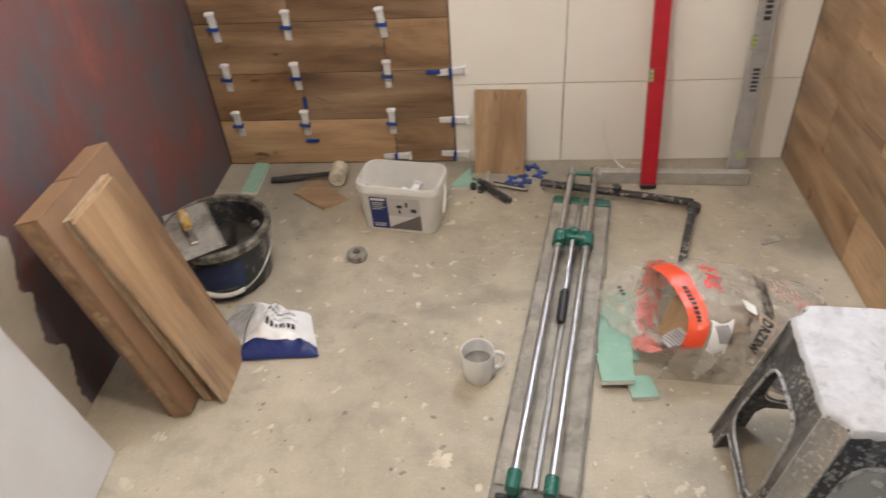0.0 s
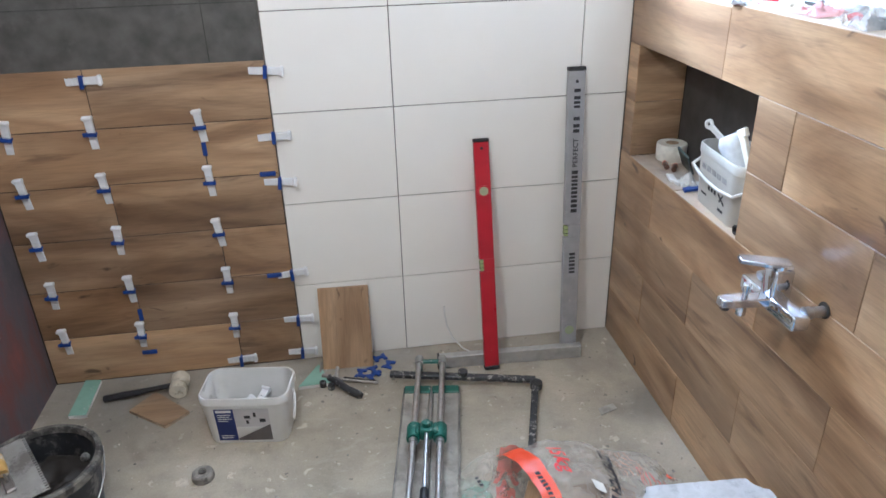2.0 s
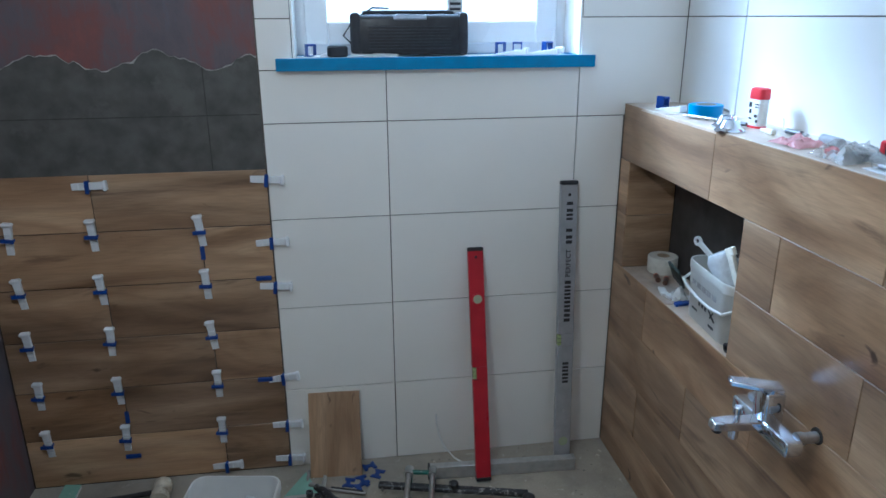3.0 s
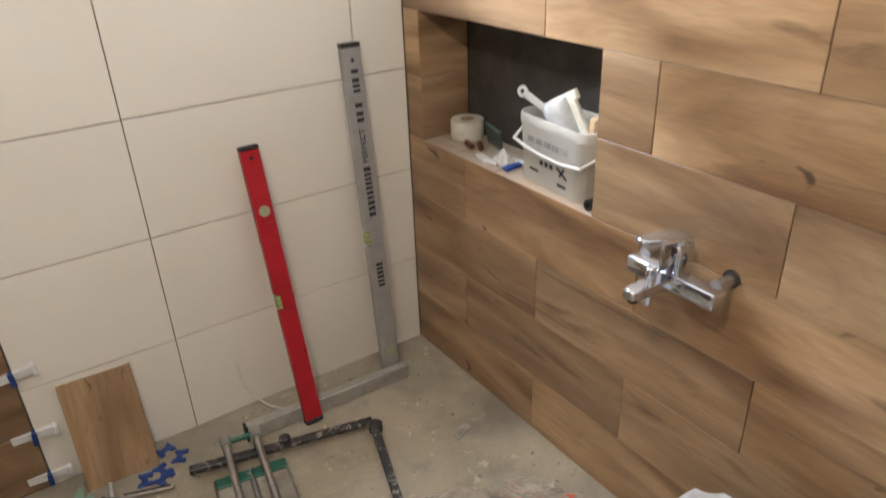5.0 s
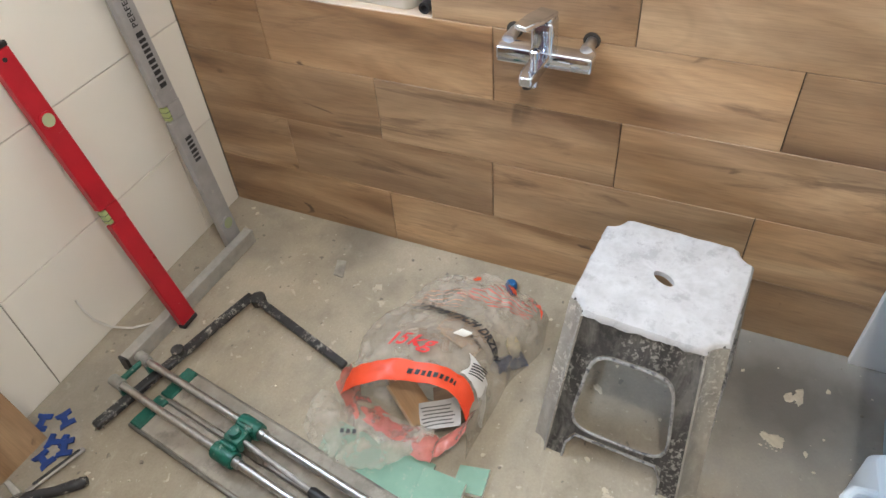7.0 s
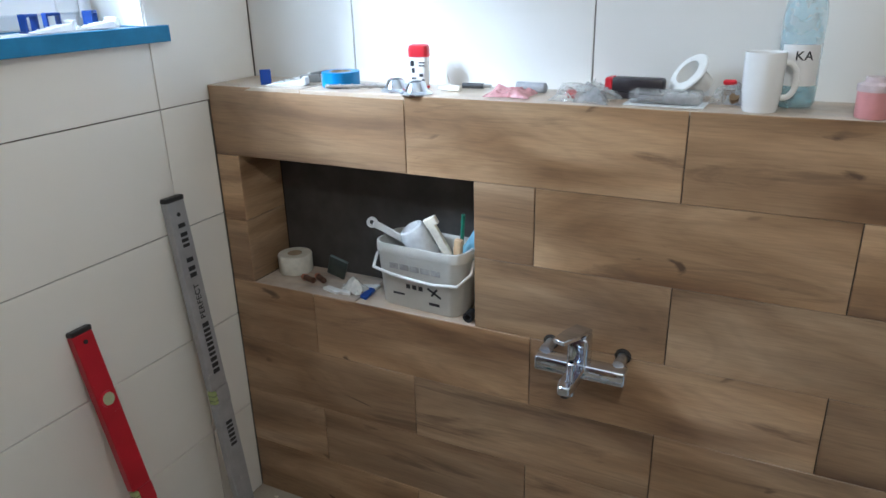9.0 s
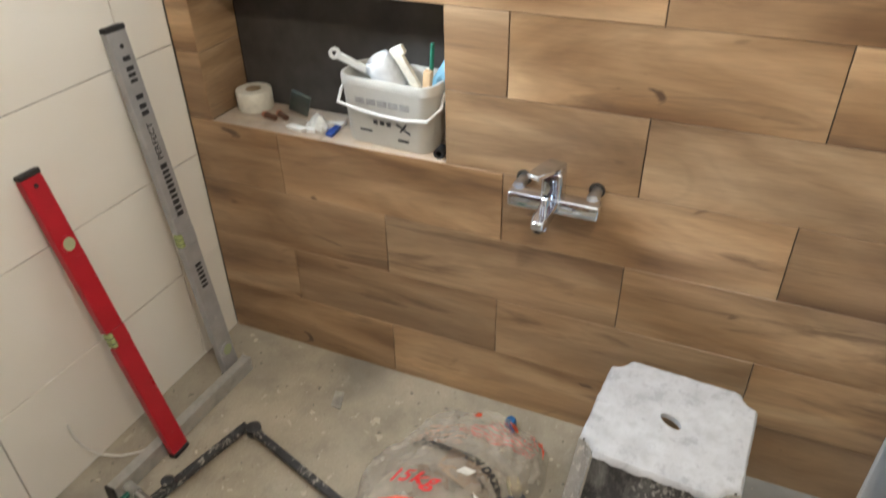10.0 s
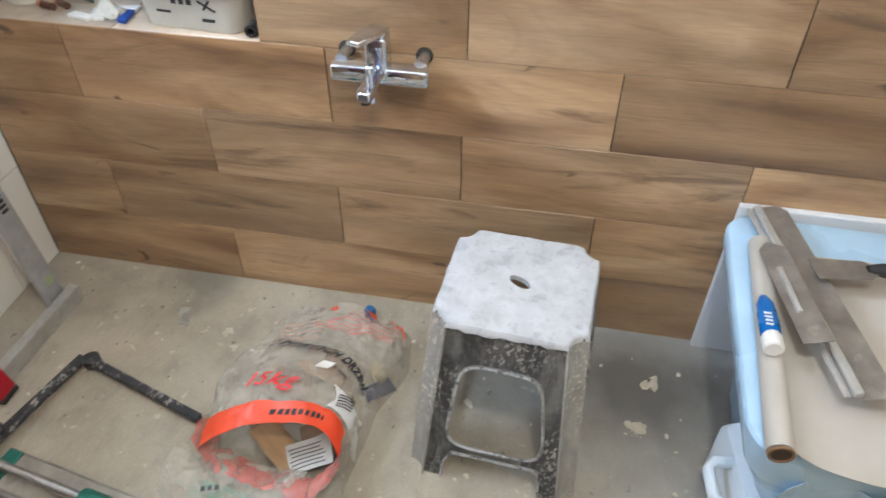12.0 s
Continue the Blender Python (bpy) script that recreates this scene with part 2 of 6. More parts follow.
def bm_tube(points, r, seg=10, flat=1.0):
    """A round bar along points; r is one radius or one for each point."""
    bm = bmesh.new()
    pts = [Vector(p) for p in points]
    rings = []
    up = Vector((0.13, 0.27, 1)).normalized()
    for i, p in enumerate(pts):
        d = (pts[min(i + 1, len(pts) - 1)] - pts[max(i - 1, 0)]).normalized()
        u = d.cross(up)
        u = u.normalized() if u.length > 1e-4 else Vector((1, 0, 0))
        w = d.cross(u).normalized()
        q = r[i] if isinstance(r, (list, tuple)) else r
        rings.append([bm.verts.new(p + u * q * math.cos(2 * math.pi * k / seg) + w * q * flat * math.sin(2 * math.pi * k / seg)) for k in range(seg)])
    for a, b in zip(rings, rings[1:]):
        for k in range(seg):
            j = (k + 1) % seg
            bm.faces.new((a[k], a[j], b[j], b[k]))
    bm.faces.new(rings[0])
    bm.faces.new(rings[-1])
    bmesh.ops.recalc_face_normals(bm, faces=bm.faces)
    return bm


def bm_prism(outline, h, bev=0.0, m=None):
    """A plate of that outline in the xy plane, h thick, upwards."""
    bm = bmesh.new()
    f = bm.faces.new([bm.verts.new((x, y, 0)) for x, y in outline])
    out = bmesh.ops.extrude_face_region(bm, geom=[f])
    bmesh.ops.translate(bm, vec=(0, 0, h), verts=[g for g in out["geom"] if isinstance(g, bmesh.types.BMVert)])
    bmesh.ops.recalc_face_normals(bm, faces=bm.faces)
    if bev:
        bmesh.ops.bevel(bm, geom=bm.edges[:], offset=bev, segments=1, affect="EDGES")
    if m is not None:
        bm.transform(m)
    return bm


def bm_join(*bms):
    out = bmesh.new()
    for b in bms:
        me = bpy.data.meshes.new("tmp")
        b.to_mesh(me)
        out.from_mesh(me)
        b.free()
        bpy.data.meshes.remove(me)
    return out


def bm_sheet(fn, nu, nv, thick=0.0):
    """A sheet of points fn(u, v), u and v from 0 to 1, given some thickness."""
    bm = bmesh.new()
    g = [[bm.verts.new(fn(i / nu, j / nv)) for j in range(nv + 1)] for i in range(nu + 1)]
    for i in range(nu):
        for j in range(nv):
            bm.faces.new((g[i][j], g[i + 1][j], g[i + 1][j + 1], g[i][j + 1]))
    if thick:
        bmesh.ops.recalc_face_normals(bm, faces=bm.faces)
        bmesh.ops.solidify(bm, geom=bm.faces[:], thickness=thick)
    return bm


def to_mesh(name, bm, material, smooth=35):
    me = bpy.data.meshes.new(name)
    bm.to_mesh(me)
    bm.free()
    me.materials.append(material)
    if smooth:
        me.polygons.foreach_set("use_smooth", [True] * len(me.polygons))
        me.set_sharp_from_angle(angle=radians(smooth))
    return me


SMALL_PRINT = ("printed_lettering", "print", "printed_bars", "label_bars", "text_bars", "label_marks", "label_pictures", "fine_lines", "fixings", "dark_mark", "furniture_print", "speaker_grille", "vial_ring")


def part(name, bm, material, parent, label="", smooth=35):
    ob = new(name, to_mesh(name, bm, material, smooth))
    ob.parent = parent
    if label:
        ob["label"] = label
    if name in SMALL_PRINT:
        ob["kind"] = "stuff"
    return ob


def thing(name, m, label, category, group=""):
    ob = new(name)
    ob.empty_display_size = 0.05
    ob.matrix_world = m
    return tagged(ob, label, category, group)


def solid(name, bm, material, m, label, category, group="", kind="", smooth=35):
    ob = new(name, to_mesh(name, bm, material, smooth))
    ob.matrix_world = m
    return tagged(ob, label, category, group, kind)


def setting(name, bm, material, label, category):
    return solid(name, bm, material, pose(0, 0, 0), label, category, "", "structure")


# ---- the room ----
XL, YB, ZC, XU = -1.99, -3.3, 2.5, 0.186      # left wall, wall behind, ceiling, upper right wall
ROW, PLANK, LEDGE = 0.1775, 0.6025, 1.2425
WX0, WX1, WZ0, WZ1 = -1.037, -0.155, 1.361, 2.30

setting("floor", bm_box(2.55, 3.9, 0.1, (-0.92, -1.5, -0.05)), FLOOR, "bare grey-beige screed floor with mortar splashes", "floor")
setting("ceiling", bm_box(2.55, 3.9, 0.1, (-0.92, -1.5, ZC + 0.05)), CEILING, "plain white painted ceiling", "ceiling")
w_west = setting("wall_west", bm_box(0.12, 3.54, ZC, (XL - 0.06, -1.53, ZC / 2)), REDBLACK, "wall brushed with black slurry over red primer", "wall")
setting("wall_south", bm_box(2.35, 0.12, ZC, (-0.915, YB - 0.06, ZC / 2)), PLASTER, "plain grey plastered wall", "wall")

# back wall: four blocks round the window's opening, 6 mm behind the tile faces
north = bm_join(bm_box(WX0 - XL + 0.12, 0.24, ZC, ((XL - 0.12 + WX0) / 2, 0.126, ZC / 2)),
                bm_box(0.30 - WX1, 0.24, ZC, ((0.30 + WX1) / 2, 0.126, ZC / 2)),
                bm_box(WX1 - WX0, 0.24, WZ0, ((WX0 + WX1) / 2, 0.126, WZ0 / 2)),
                bm_box(WX1 - WX0, 0.24, ZC - WZ1, ((WX0 + WX1) / 2, 0.126, (ZC + WZ1) / 2)))
w_north = setting("wall_north", north, JOINT_LIGHT, "back wall half tiled white and half in wood-look tiles", "wall")

# right wall: upper wall, and the boxed-in lower part with its niche
w_east = setting("wall_east", bm_box(0.12, 3.54, ZC, (XU + 0.066, -1.53, ZC / 2)), JOINT_LIGHT, "white tiled wall above the ledge", "wall")
NY0, NY1, NZ0, NZ1 = -0.074, -0.738, 4 * ROW, 6 * ROW
box = bm_join(bm_box(XU, 3.3, NZ0 - 0.009, (XU / 2 + 0.005, -1.65, NZ0 / 2 - 0.0045)),
              bm_box(XU, 3.3, LEDGE - 0.009 - NZ1, (XU / 2 + 0.005, -1.65, (LEDGE - 0.009 + NZ1) / 2)),
              bm_box(XU, -NY0 - 0.009, NZ1 - NZ0 + 0.018, (XU / 2 + 0.005, (NY0 + 0.009) / 2, (NZ0 + NZ1) / 2)),
              bm_box(XU, 3.3 + NY1 - 0.009, NZ1 - NZ0 + 0.018, (XU / 2 + 0.005, (-3.3 + NY1 - 0.009) / 2, (NZ0 + NZ1) / 2)))
w_box = setting("wall_ledge", box, JOINT, "boxed-in lower wall clad with wood-look tiles, with a niche and a ledge", "wall")
setting("niche_back", bm_box(0.006, 0.66, 0.352, (0.166, (NY0 + NY1) / 2, (NZ0 + NZ1) / 2)),
        plain("dark_niche_back", (0.055, 0.05, 0.046), 0.6, 0, 0.3, 14, 0.3), "dark back of the wall niche", "niche")

# sealing slurry field above the wood-look tiles, torn red edge above it
setting("wood_tile_bed", bm_box(0.85, 0.006, 1.066, (-1.565, 0.005, 0.534)), JOINT, "dark adhesive bed behind the wood-look tiles", "wall coating")
setting("slurry_coat", bm_box(0.848, 0.008, 1.43, (-1.566, 0.0045, 1.065 + 0.715)), MEMBRANE, "dark grey sealing slurry brushed on the wall", "wall coating")


# ---- materials of the things ----
WHITE_PLASTIC = plain("white_plastic", (0.74, 0.735, 0.71), 0.35, 0, 0.04, 20, 0.03)
PVC = plain("white_window_plastic", (0.82, 0.83, 0.84), 0.3, 0, 0.03, 10, 0.02)
BLACK_PLASTIC = plain("black_plastic", (0.022, 0.022, 0.024), 0.45, 0, 0.3, 40, 0.1)
BLACK_SPLASHED = plain("black_steel_with_mortar_splashes", (0.030, 0.030, 0.033), 0.5, 0, 0.4, 30, 0.3, (0.50, 0.48, 0.43), 0.355, 50)
def smeared(name, base, pale, amount, seed):
    """Dark plastic under uneven smears and scabs of dried mortar, drawn out upwards."""
    m, t, b = nodes(name, 0.5)
    v = coords(t, (1.0, 1.0, 0.45), seed)
    big = noise_tex(t, v, 13, 7, 0.68, 0.9)
    scab = noise_tex(t, coords(t, (1, 1, 0.8), seed), 105, 5, 0.65, 0.4)
    where = noise_tex(t, coords(t, (1, 1, 1), seed), 6, 2, 0.5)
    c = ramp(t, noise_tex(t, v, 30, 5), [(0.3, tuple(q * 0.6 for q in base)), (0.7, tuple(q * 1.4 for q in base))])
    lo = 0.67 - 0.22 * amount
    c = mix(t, ramp(t, big, [(lo - 0.06, grey(0)), (lo + 0.10, grey(0.55))]), c, tuple(q * 0.55 for q in pale))
    sp = mix(t, 1.0, ramp(t, scab, [(0.52, grey(0)), (0.60, grey(0.9))]), ramp(t, where, [(0.42, grey(0.08)), (0.64, grey(1))]), "MULTIPLY")
    c = mix(t, sp, c, pale)
    t.links.new(c, b.inputs["Base Color"])
    t.links.new(ramp(t, big, [(0.4, grey(0.38)), (0.6, grey(0.8))]), b.inputs["Roughness"])
    bump(t, b, mix(t, 0.5, big, scab), 0.7, 0.002)
    return m


CHARCOAL_CRUST = smeared("dark_plastic_with_dried_mortar", (0.052, 0.051, 0.053), (0.50, 0.49, 0.47), 0.6, 11.0)
LEG_CRUST = smeared("grey_crusted_leg", (0.30, 0.285, 0.26), (0.68, 0.65, 0.59), 1.1, 23.0)
WHITE_CRUST = plain("white_crust_of_dried_plaster", (0.53, 0.54, 0.565), 0.85, 0, 0.16, 38, 1.2, (0.39, 0.395, 0.42), 0.45, 19)
PALE_CRUST = plain("pale_scraped_edge", (0.36, 0.355, 0.35), 0.75, 0, 0.25, 60, 0.8, (0.10, 0.10, 0.11), 0.48, 40)
BLUE_TAPE = plain("blue_masking_tape", (0.02, 0.20, 0.42), 0.6, 0, 0.12, 25, 0.2)
BLUE_CLIP = plain("blue_clip_plastic", (0.012, 0.050, 0.25), 0.4, 0, 0.2, 30, 0.05)
WEDGE = plain("milky_wedge_plastic", (0.78, 0.79, 0.80), 0.4, 0, 0.06, 30, 0.05)
RED_PAINT = plain("red_level_paint", (0.43, 0.011, 0.024), 0.35, 0, 0.10, 18, 0.03, (0.55, 0.35, 0.33), 0.16, 60)
SILVER_PAINT = plain("worn_silver_paint", (0.40, 0.40, 0.41), 0.42, 0.25, 0.10, 26, 0.05, (0.60, 0.58, 0.55), 0.22, 50)
ALU = plain("raw_aluminium", (0.46, 0.455, 0.44), 0.48, 0.45, 0.15, 30, 0.1, (0.50, 0.47, 0.42), 0.35, 30)
STEEL = plain("scratched_steel", (0.52, 0.52, 0.52), 0.40, 1.0, 0.15, 60, 0.1)
STEEL_DULL = plain("dull_trowel_steel", (0.33, 0.31, 0.29), 0.45, 0.7, 0.25, 18, 0.15, (0.48, 0.45, 0.40), 0.25, 25)
# chrome tinted blue: the window's cool reflection is put into its colour
CHROME = plain("polished_chrome", (0.74, 0.80, 0.90), 0.05, 1.0, 0.02, 10, 0)
GREEN_CAST = plain("green_enamel", (0.012, 0.115, 0.085), 0.4, 0, 0.25, 40, 0.2, (0.40, 0.42, 0.38), 0.28, 45)
CUTTER_BED = plain("dusty_steel_bed", (0.25, 0.235, 0.21), 0.7, 0.1, 0.25, 12, 0.3, (0.15, 0.143, 0.132), 0.52, 9)
CUTTER_PAD = plain("dusty_rubber_pad", (0.33, 0.305, 0.265), 0.9, 0, 0.25, 15, 0.4, (0.23, 0.215, 0.19), 0.45, 14)
VIAL = plain("yellow_green_vial", (0.42, 0.50, 0.22), 0.15, 0, 0.05, 30, 0)
VIAL_DULL = plain("pale_green_round_vial", (0.42, 0.48, 0.30), 0.15, 0, 0.05, 30, 0)
PRINT = plain("dark_print", (0.03, 0.03, 0.035), 0.6, 0, 0.1, 60, 0)
RUBBER_WHITE = plain("dirty_white_rubber", (0.56, 0.51, 0.40), 0.75, 0, 0.2, 30, 0.3, (0.30, 0.26, 0.19), 0.4, 25)
GYPSUM_GREEN = plain("green_plasterboard_paper", (0.25, 0.42, 0.33), 0.85, 0, 0.08, 20, 0.15, (0.50, 0.52, 0.46), 0.3, 18)
GYPSUM_CORE = plain("pale_gypsum", (0.70, 0.70, 0.66), 0.9, 0, 0.08, 20, 0.2)
CERAMIC = plain("white_glazed_ceramic", (0.78, 0.78, 0.77), 0.12, 0, 0.03, 8, 0)
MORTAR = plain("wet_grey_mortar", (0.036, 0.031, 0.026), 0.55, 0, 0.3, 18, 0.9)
CABLE_BLACK = plain("black_cable", (0.02, 0.02, 0.02), 0.5, 0, 0.1, 30, 0)


def clear(name, colour, rough, alpha, ior=1.45, vary=0.18, crinkle=0.4):
    """Thin film or clear plastic: part see-through, part glossy."""
    m, t, b = nodes(name, rough, 0, colour)
    b.inputs["IOR"].default_value = ior
    tr = t.nodes.new("ShaderNodeBsdfTransparent")
    tr.inputs[0].default_value = (0.93, 0.93, 0.92, 1)
    mx = t.nodes.new("ShaderNodeMixShader")
    n = noise_tex(t, coords(t), 22, 5, 0.6)
    t.links.new(ramp(t, n, [(0.3, grey(max(0, alpha - vary))), (0.7, grey(min(1, alpha + vary)))]), mx.inputs[0])
    t.links.new(tr.outputs[0], mx.inputs[1])
    t.links.new(b.outputs[0], mx.inputs[2])
    t.links.new(mx.outputs[0], t.nodes["Material Output"].inputs[0])
    if crinkle:
        bump(t, b, noise_tex(t, coords(t), 60, 4), crinkle, 0.003)
    return m


def bm_text(s, size, bold=0.018):
    cu = bpy.data.curves.new("writing", "FONT")
    cu.space_character = 1.08
    cu.body, cu.size, cu.align_x, cu.align_y, cu.offset = s, size, "CENTER", "CENTER", size * bold
    ob = new("writing", cu)
    me = bpy.data.meshes.new_from_object(ob.evaluated_get(bpy.context.evaluated_depsgraph_get()))
    bpy.data.objects.remove(ob)
    bpy.data.curves.remove(cu)
    bm = bmesh.new()
    bm.from_mesh(me)
    bpy.data.meshes.remove(me)
    return bm


# ---- window and sill ----
win = thing("window_1", pose(0, 0.20, 0), "white plastic window with a turned-in sash, bright daylight behind", "window")
win["kind"] = "structure"
x0, x1, z0, z1 = WX0, WX1, 1.395, WZ1


def frame_bars(x0, x1, z0, z1, w, d, y=0.0):
    return bm_join(bm_box(w, d, z1 - z0, (x0 + w / 2, y, (z0 + z1) / 2), 0.004), bm_box(w, d, z1 - z0, (x1 - w / 2, y, (z0 + z1) / 2), 0.004),
                   bm_box(x1 - x0 - 2 * w, d, w, ((x0 + x1) / 2, y, z0 + w / 2), 0.004), bm_box(x1 - x0 - 2 * w, d, w, ((x0 + x1) / 2, y, z1 - w / 2), 0.004))


part("window_frame", frame_bars(x0, x1, z0, z1, 0.05, 0.07), PVC, win)
part("sash", frame_bars(x0 + 0.035, x1 - 0.035, z0 + 0.03, z1 - 0.03, 0.07, 0.06, -0.015), PVC, win)
glass, gt, gb = nodes("window_glass", 0.0, 0, (1, 1, 1))
gb.inputs["Transmission Weight"].default_value = 1.0
pane = part("pane", bm_box(x1 - x0 - 0.20, 0.006, z1 - z0 - 0.19, ((x0 + x1) / 2, 0.0, (z0 + z1) / 2)), glass, win)
pane.visible_shadow = False
part("hinge", bm_lathe([(0, 0), (0.007, 0), (0.007, 0.05), (0, 0.05)], 12, (x1 - 0.045, -0.052, z0 + 0.02)), PVC, win)
for nm, bx in (("reveal", bm_box(0.006, 0.18, z1 - z0, (WX0 + 0.004, -0.105, (z0 + z1) / 2))), ("reveal", bm_box(0.006, 0.18, z1 - z0, (WX1 - 0.004, -0.105, (z0 + z1) / 2))),
               ("reveal", bm_box(WX1 - WX0 - 0.02, 0.18, 0.006, ((WX0 + WX1) / 2, -0.105, z1 - 0.004)))):
    part(nm, bx, WHITE_TILE, win, "white tiled window reveal")
glow, gl_t, gl_b = nodes("overcast_distance", 1.0)
em = gl_t.nodes.new("ShaderNodeEmission")
em.inputs[0].default_value, em.inputs[1].default_value = (0.88, 0.94, 1.0, 1), 3.0
gl_t.links.new(em.outputs[0], gl_t.nodes["Material Output"].inputs[0])
back_sky = solid("backdrop", bm_box(9, 0.02, 5, (-0.6, 4.5, 1.6)), glow, pose(0, 0, 0), "pale overcast sky outside the window", "sky", "", "structure")

sill = thing("window_sill", pose(0, 0, 1.361), "white window sill with blue masking tape along its edges", "window sill")
sill["kind"] = "structure"
SX0, SX1 = -1.085, -0.119
part("board", bm_box(SX1 - SX0 - 0.004, 0.028, 0.032, ((SX0 + SX1) / 2, -0.013, 0.0165), 0.003), PVC, sill)
part("board", bm_box(WX1 - WX0 - 0.002, 0.168, 0.032, ((WX0 + WX1) / 2, 0.085, 0.0165), 0.001), PVC, sill)
part("tape", bm_join(bm_box(SX1 - SX0, 0.0025, 0.036, ((SX0 + SX1) / 2, -0.0285, 0.0165), 0.001), bm_box(SX1 - SX0, 0.016, 0.0015, ((SX0 + SX1) / 2, -0.020, 0.0335))), BLUE_TAPE, sill, "blue masking tape")
part("tape", bm_box(WX1 - WX0 - 0.01, 0.022, 0.0015, ((WX0 + WX1) / 2, 0.150, 0.0337)), BLUE_TAPE, sill, "blue masking tape")
part("tape", bm_box(0.03, 0.12, 0.0015, (WX1 - 0.02, 0.08, 0.0345), 0, (0, 0, 8)), BLUE_TAPE, sill, "blue masking tape")

SZ = 1.3955
radio = thing("site_radio", pose(-0.685, 0.085, SZ), "black box-shaped site radio standing on the taped window sill", "radio")
part("body", bm_box(0.345, 0.11, 0.118, (0, 0, 0.062), 0.016, (0, 0, 0), 3), BLACK_PLASTIC, radio)
for sx in (-1, 1):
    part("corner_guard", bm_box(0.03, 0.122, 0.126, (sx * 0.163, 0, 0.064), 0.012, (0, 0, 0), 2), plain("soft_black_rubber", (0.03, 0.03, 0.034), 0.7), radio)
part("speaker_grille", bm_join(*[bm_box(0.25, 0.003, 0.0035, (0, -0.0555, 0.022 + 0.009 * i), 0.001) for i in range(8)]), plain("grey_grille", (0.032, 0.033, 0.038), 0.6), radio)
part("control_panel", bm_box(0.10, 0.006, 0.016, (0.0, -0.052, 0.112), 0.002, (-35, 0, 0)), plain("grey_panel", (0.22, 0.23, 0.25), 0.35), radio)
part("handle", bm_tube([(-0.14, 0, 0.124), (-0.13, 0, 0.127), (0.13, 0, 0.127), (0.14, 0, 0.124)], 0.006, 8), BLACK_PLASTIC, radio)
part("cable", bm_tube([(-0.17, -0.02, 0.03), (-0.20, -0.03, 0.06), (-0.17, -0.03, 0.105), (-0.11, -0.02, 0.14), (-0.06, 0.0, 0.138)], 0.003, 6), CABLE_BLACK, radio)
tin = thing("small_carton", pose(-0.53, 0.155, SZ), "small white carton with dark print behind the radio", "carton")
part("box", bm_box(0.048, 0.03, 0.20, (0, 0, 0.10), 0.003), plain("pale_card", (0.55, 0.55, 0.53), 0.7), tin)
part("label", bm_join(*[bm_box(0.034, 0.001, 0.008, (0, -0.0157, 0.12 + 0.016 * i)) for i in range(4)]), PRINT, tin)
solid("tape_measure", bm_lathe([(0, 0), (0.022, 0), (0.026, 0.004), (0.026, 0.028), (0.022, 0.032), (0, 0.032)], 20, (0, 0, 0.0), (0, 0, 0), 1.2, 0.8), BLACK_PLASTIC, pose(-0.905, 0.03, SZ), "black tape measure lying on the window sill", "tape measure")
for px, rz in ((-0.83, 12), (-0.765, -9)):
    solid("white_card", bm_prism([(-0.045, -0.02), (0.045, -0.026), (0.04, 0.02), (-0.03, 0.026)], 0.0015, 0, pose(0, 0, 0, 9, 3, 0)), WHITE_PLASTIC, pose(px, 0.012, SZ + 0.004, 0, 0, rz), "thin white offcut of plastic on the sill", "offcut")


def clip_bm():
    """A levelling clip: a foot plate with an upright bridge."""
    return bm_join(bm_box(0.038, 0.026, 0.003, (0, 0, 0.0015), 0.001), bm_box(0.0035, 0.022, 0.030, (-0.013, 0, 0.017), 0.001),
                   bm_box(0.0035, 0.022, 0.030, (0.013, 0, 0.017), 0.001), bm_box(0.030, 0.022, 0.006, (0, 0, 0.033), 0.001))


def wedge_bm():
    """A tapered wedge with a raised head, along +x, lying on z = 0."""
    body = bm_prism([(-0.05, 0.0), (0.045, 0.0), (0.045, 0.015), (-0.05, 0.003)], 0.022, 0.0012, pose(0, 0.011, 0, 90, 0, 0))
    head = bm_box(0.012, 0.030, 0.020, (0.048, 0, 0.011), 0.003)
    ribs = [bm_box(0.003, 0.016, 0.003, (-0.03 + 0.012 * i, 0, 0.0065 + 0.0016 * i), 0) for i in range(5)]
    return bm_join(body, head, *ribs)


CLIP_ME = to_mesh("clip", clip_bm(), BLUE_CLIP)
WEDGE_ME = to_mesh("wedge", wedge_bm(), WEDGE)


def loose(name, me, m, label, category, group):
    ob = new(name, me)
    ob.matrix_world = m
    return tagged(ob, label, category, group)


for x, y, rz in ((-0.985, 0.05, 20), (-0.40, 0.055, 5), (-0.345, 0.06, -12), (-0.245, 0.07, 30)):
    loose("levelling_clip", CLIP_ME, pose(x, y, SZ + 0.0015, 0, 0, rz), "blue plastic tile levelling clip lying on the sill", "tile clip", "loose levelling clips")
for x, y, rz in ((-0.37, 0.03, 8), (-0.275, 0.025, -10), (-0.25, 0.045, 15), (-0.945, 0.04, 60)):
    loose("levelling_wedge", WEDGE_ME, pose(x, y, SZ + 0.001, 0, 0, rz), "milky white levelling wedge lying on the sill", "tile wedge", "loose levelling wedges")

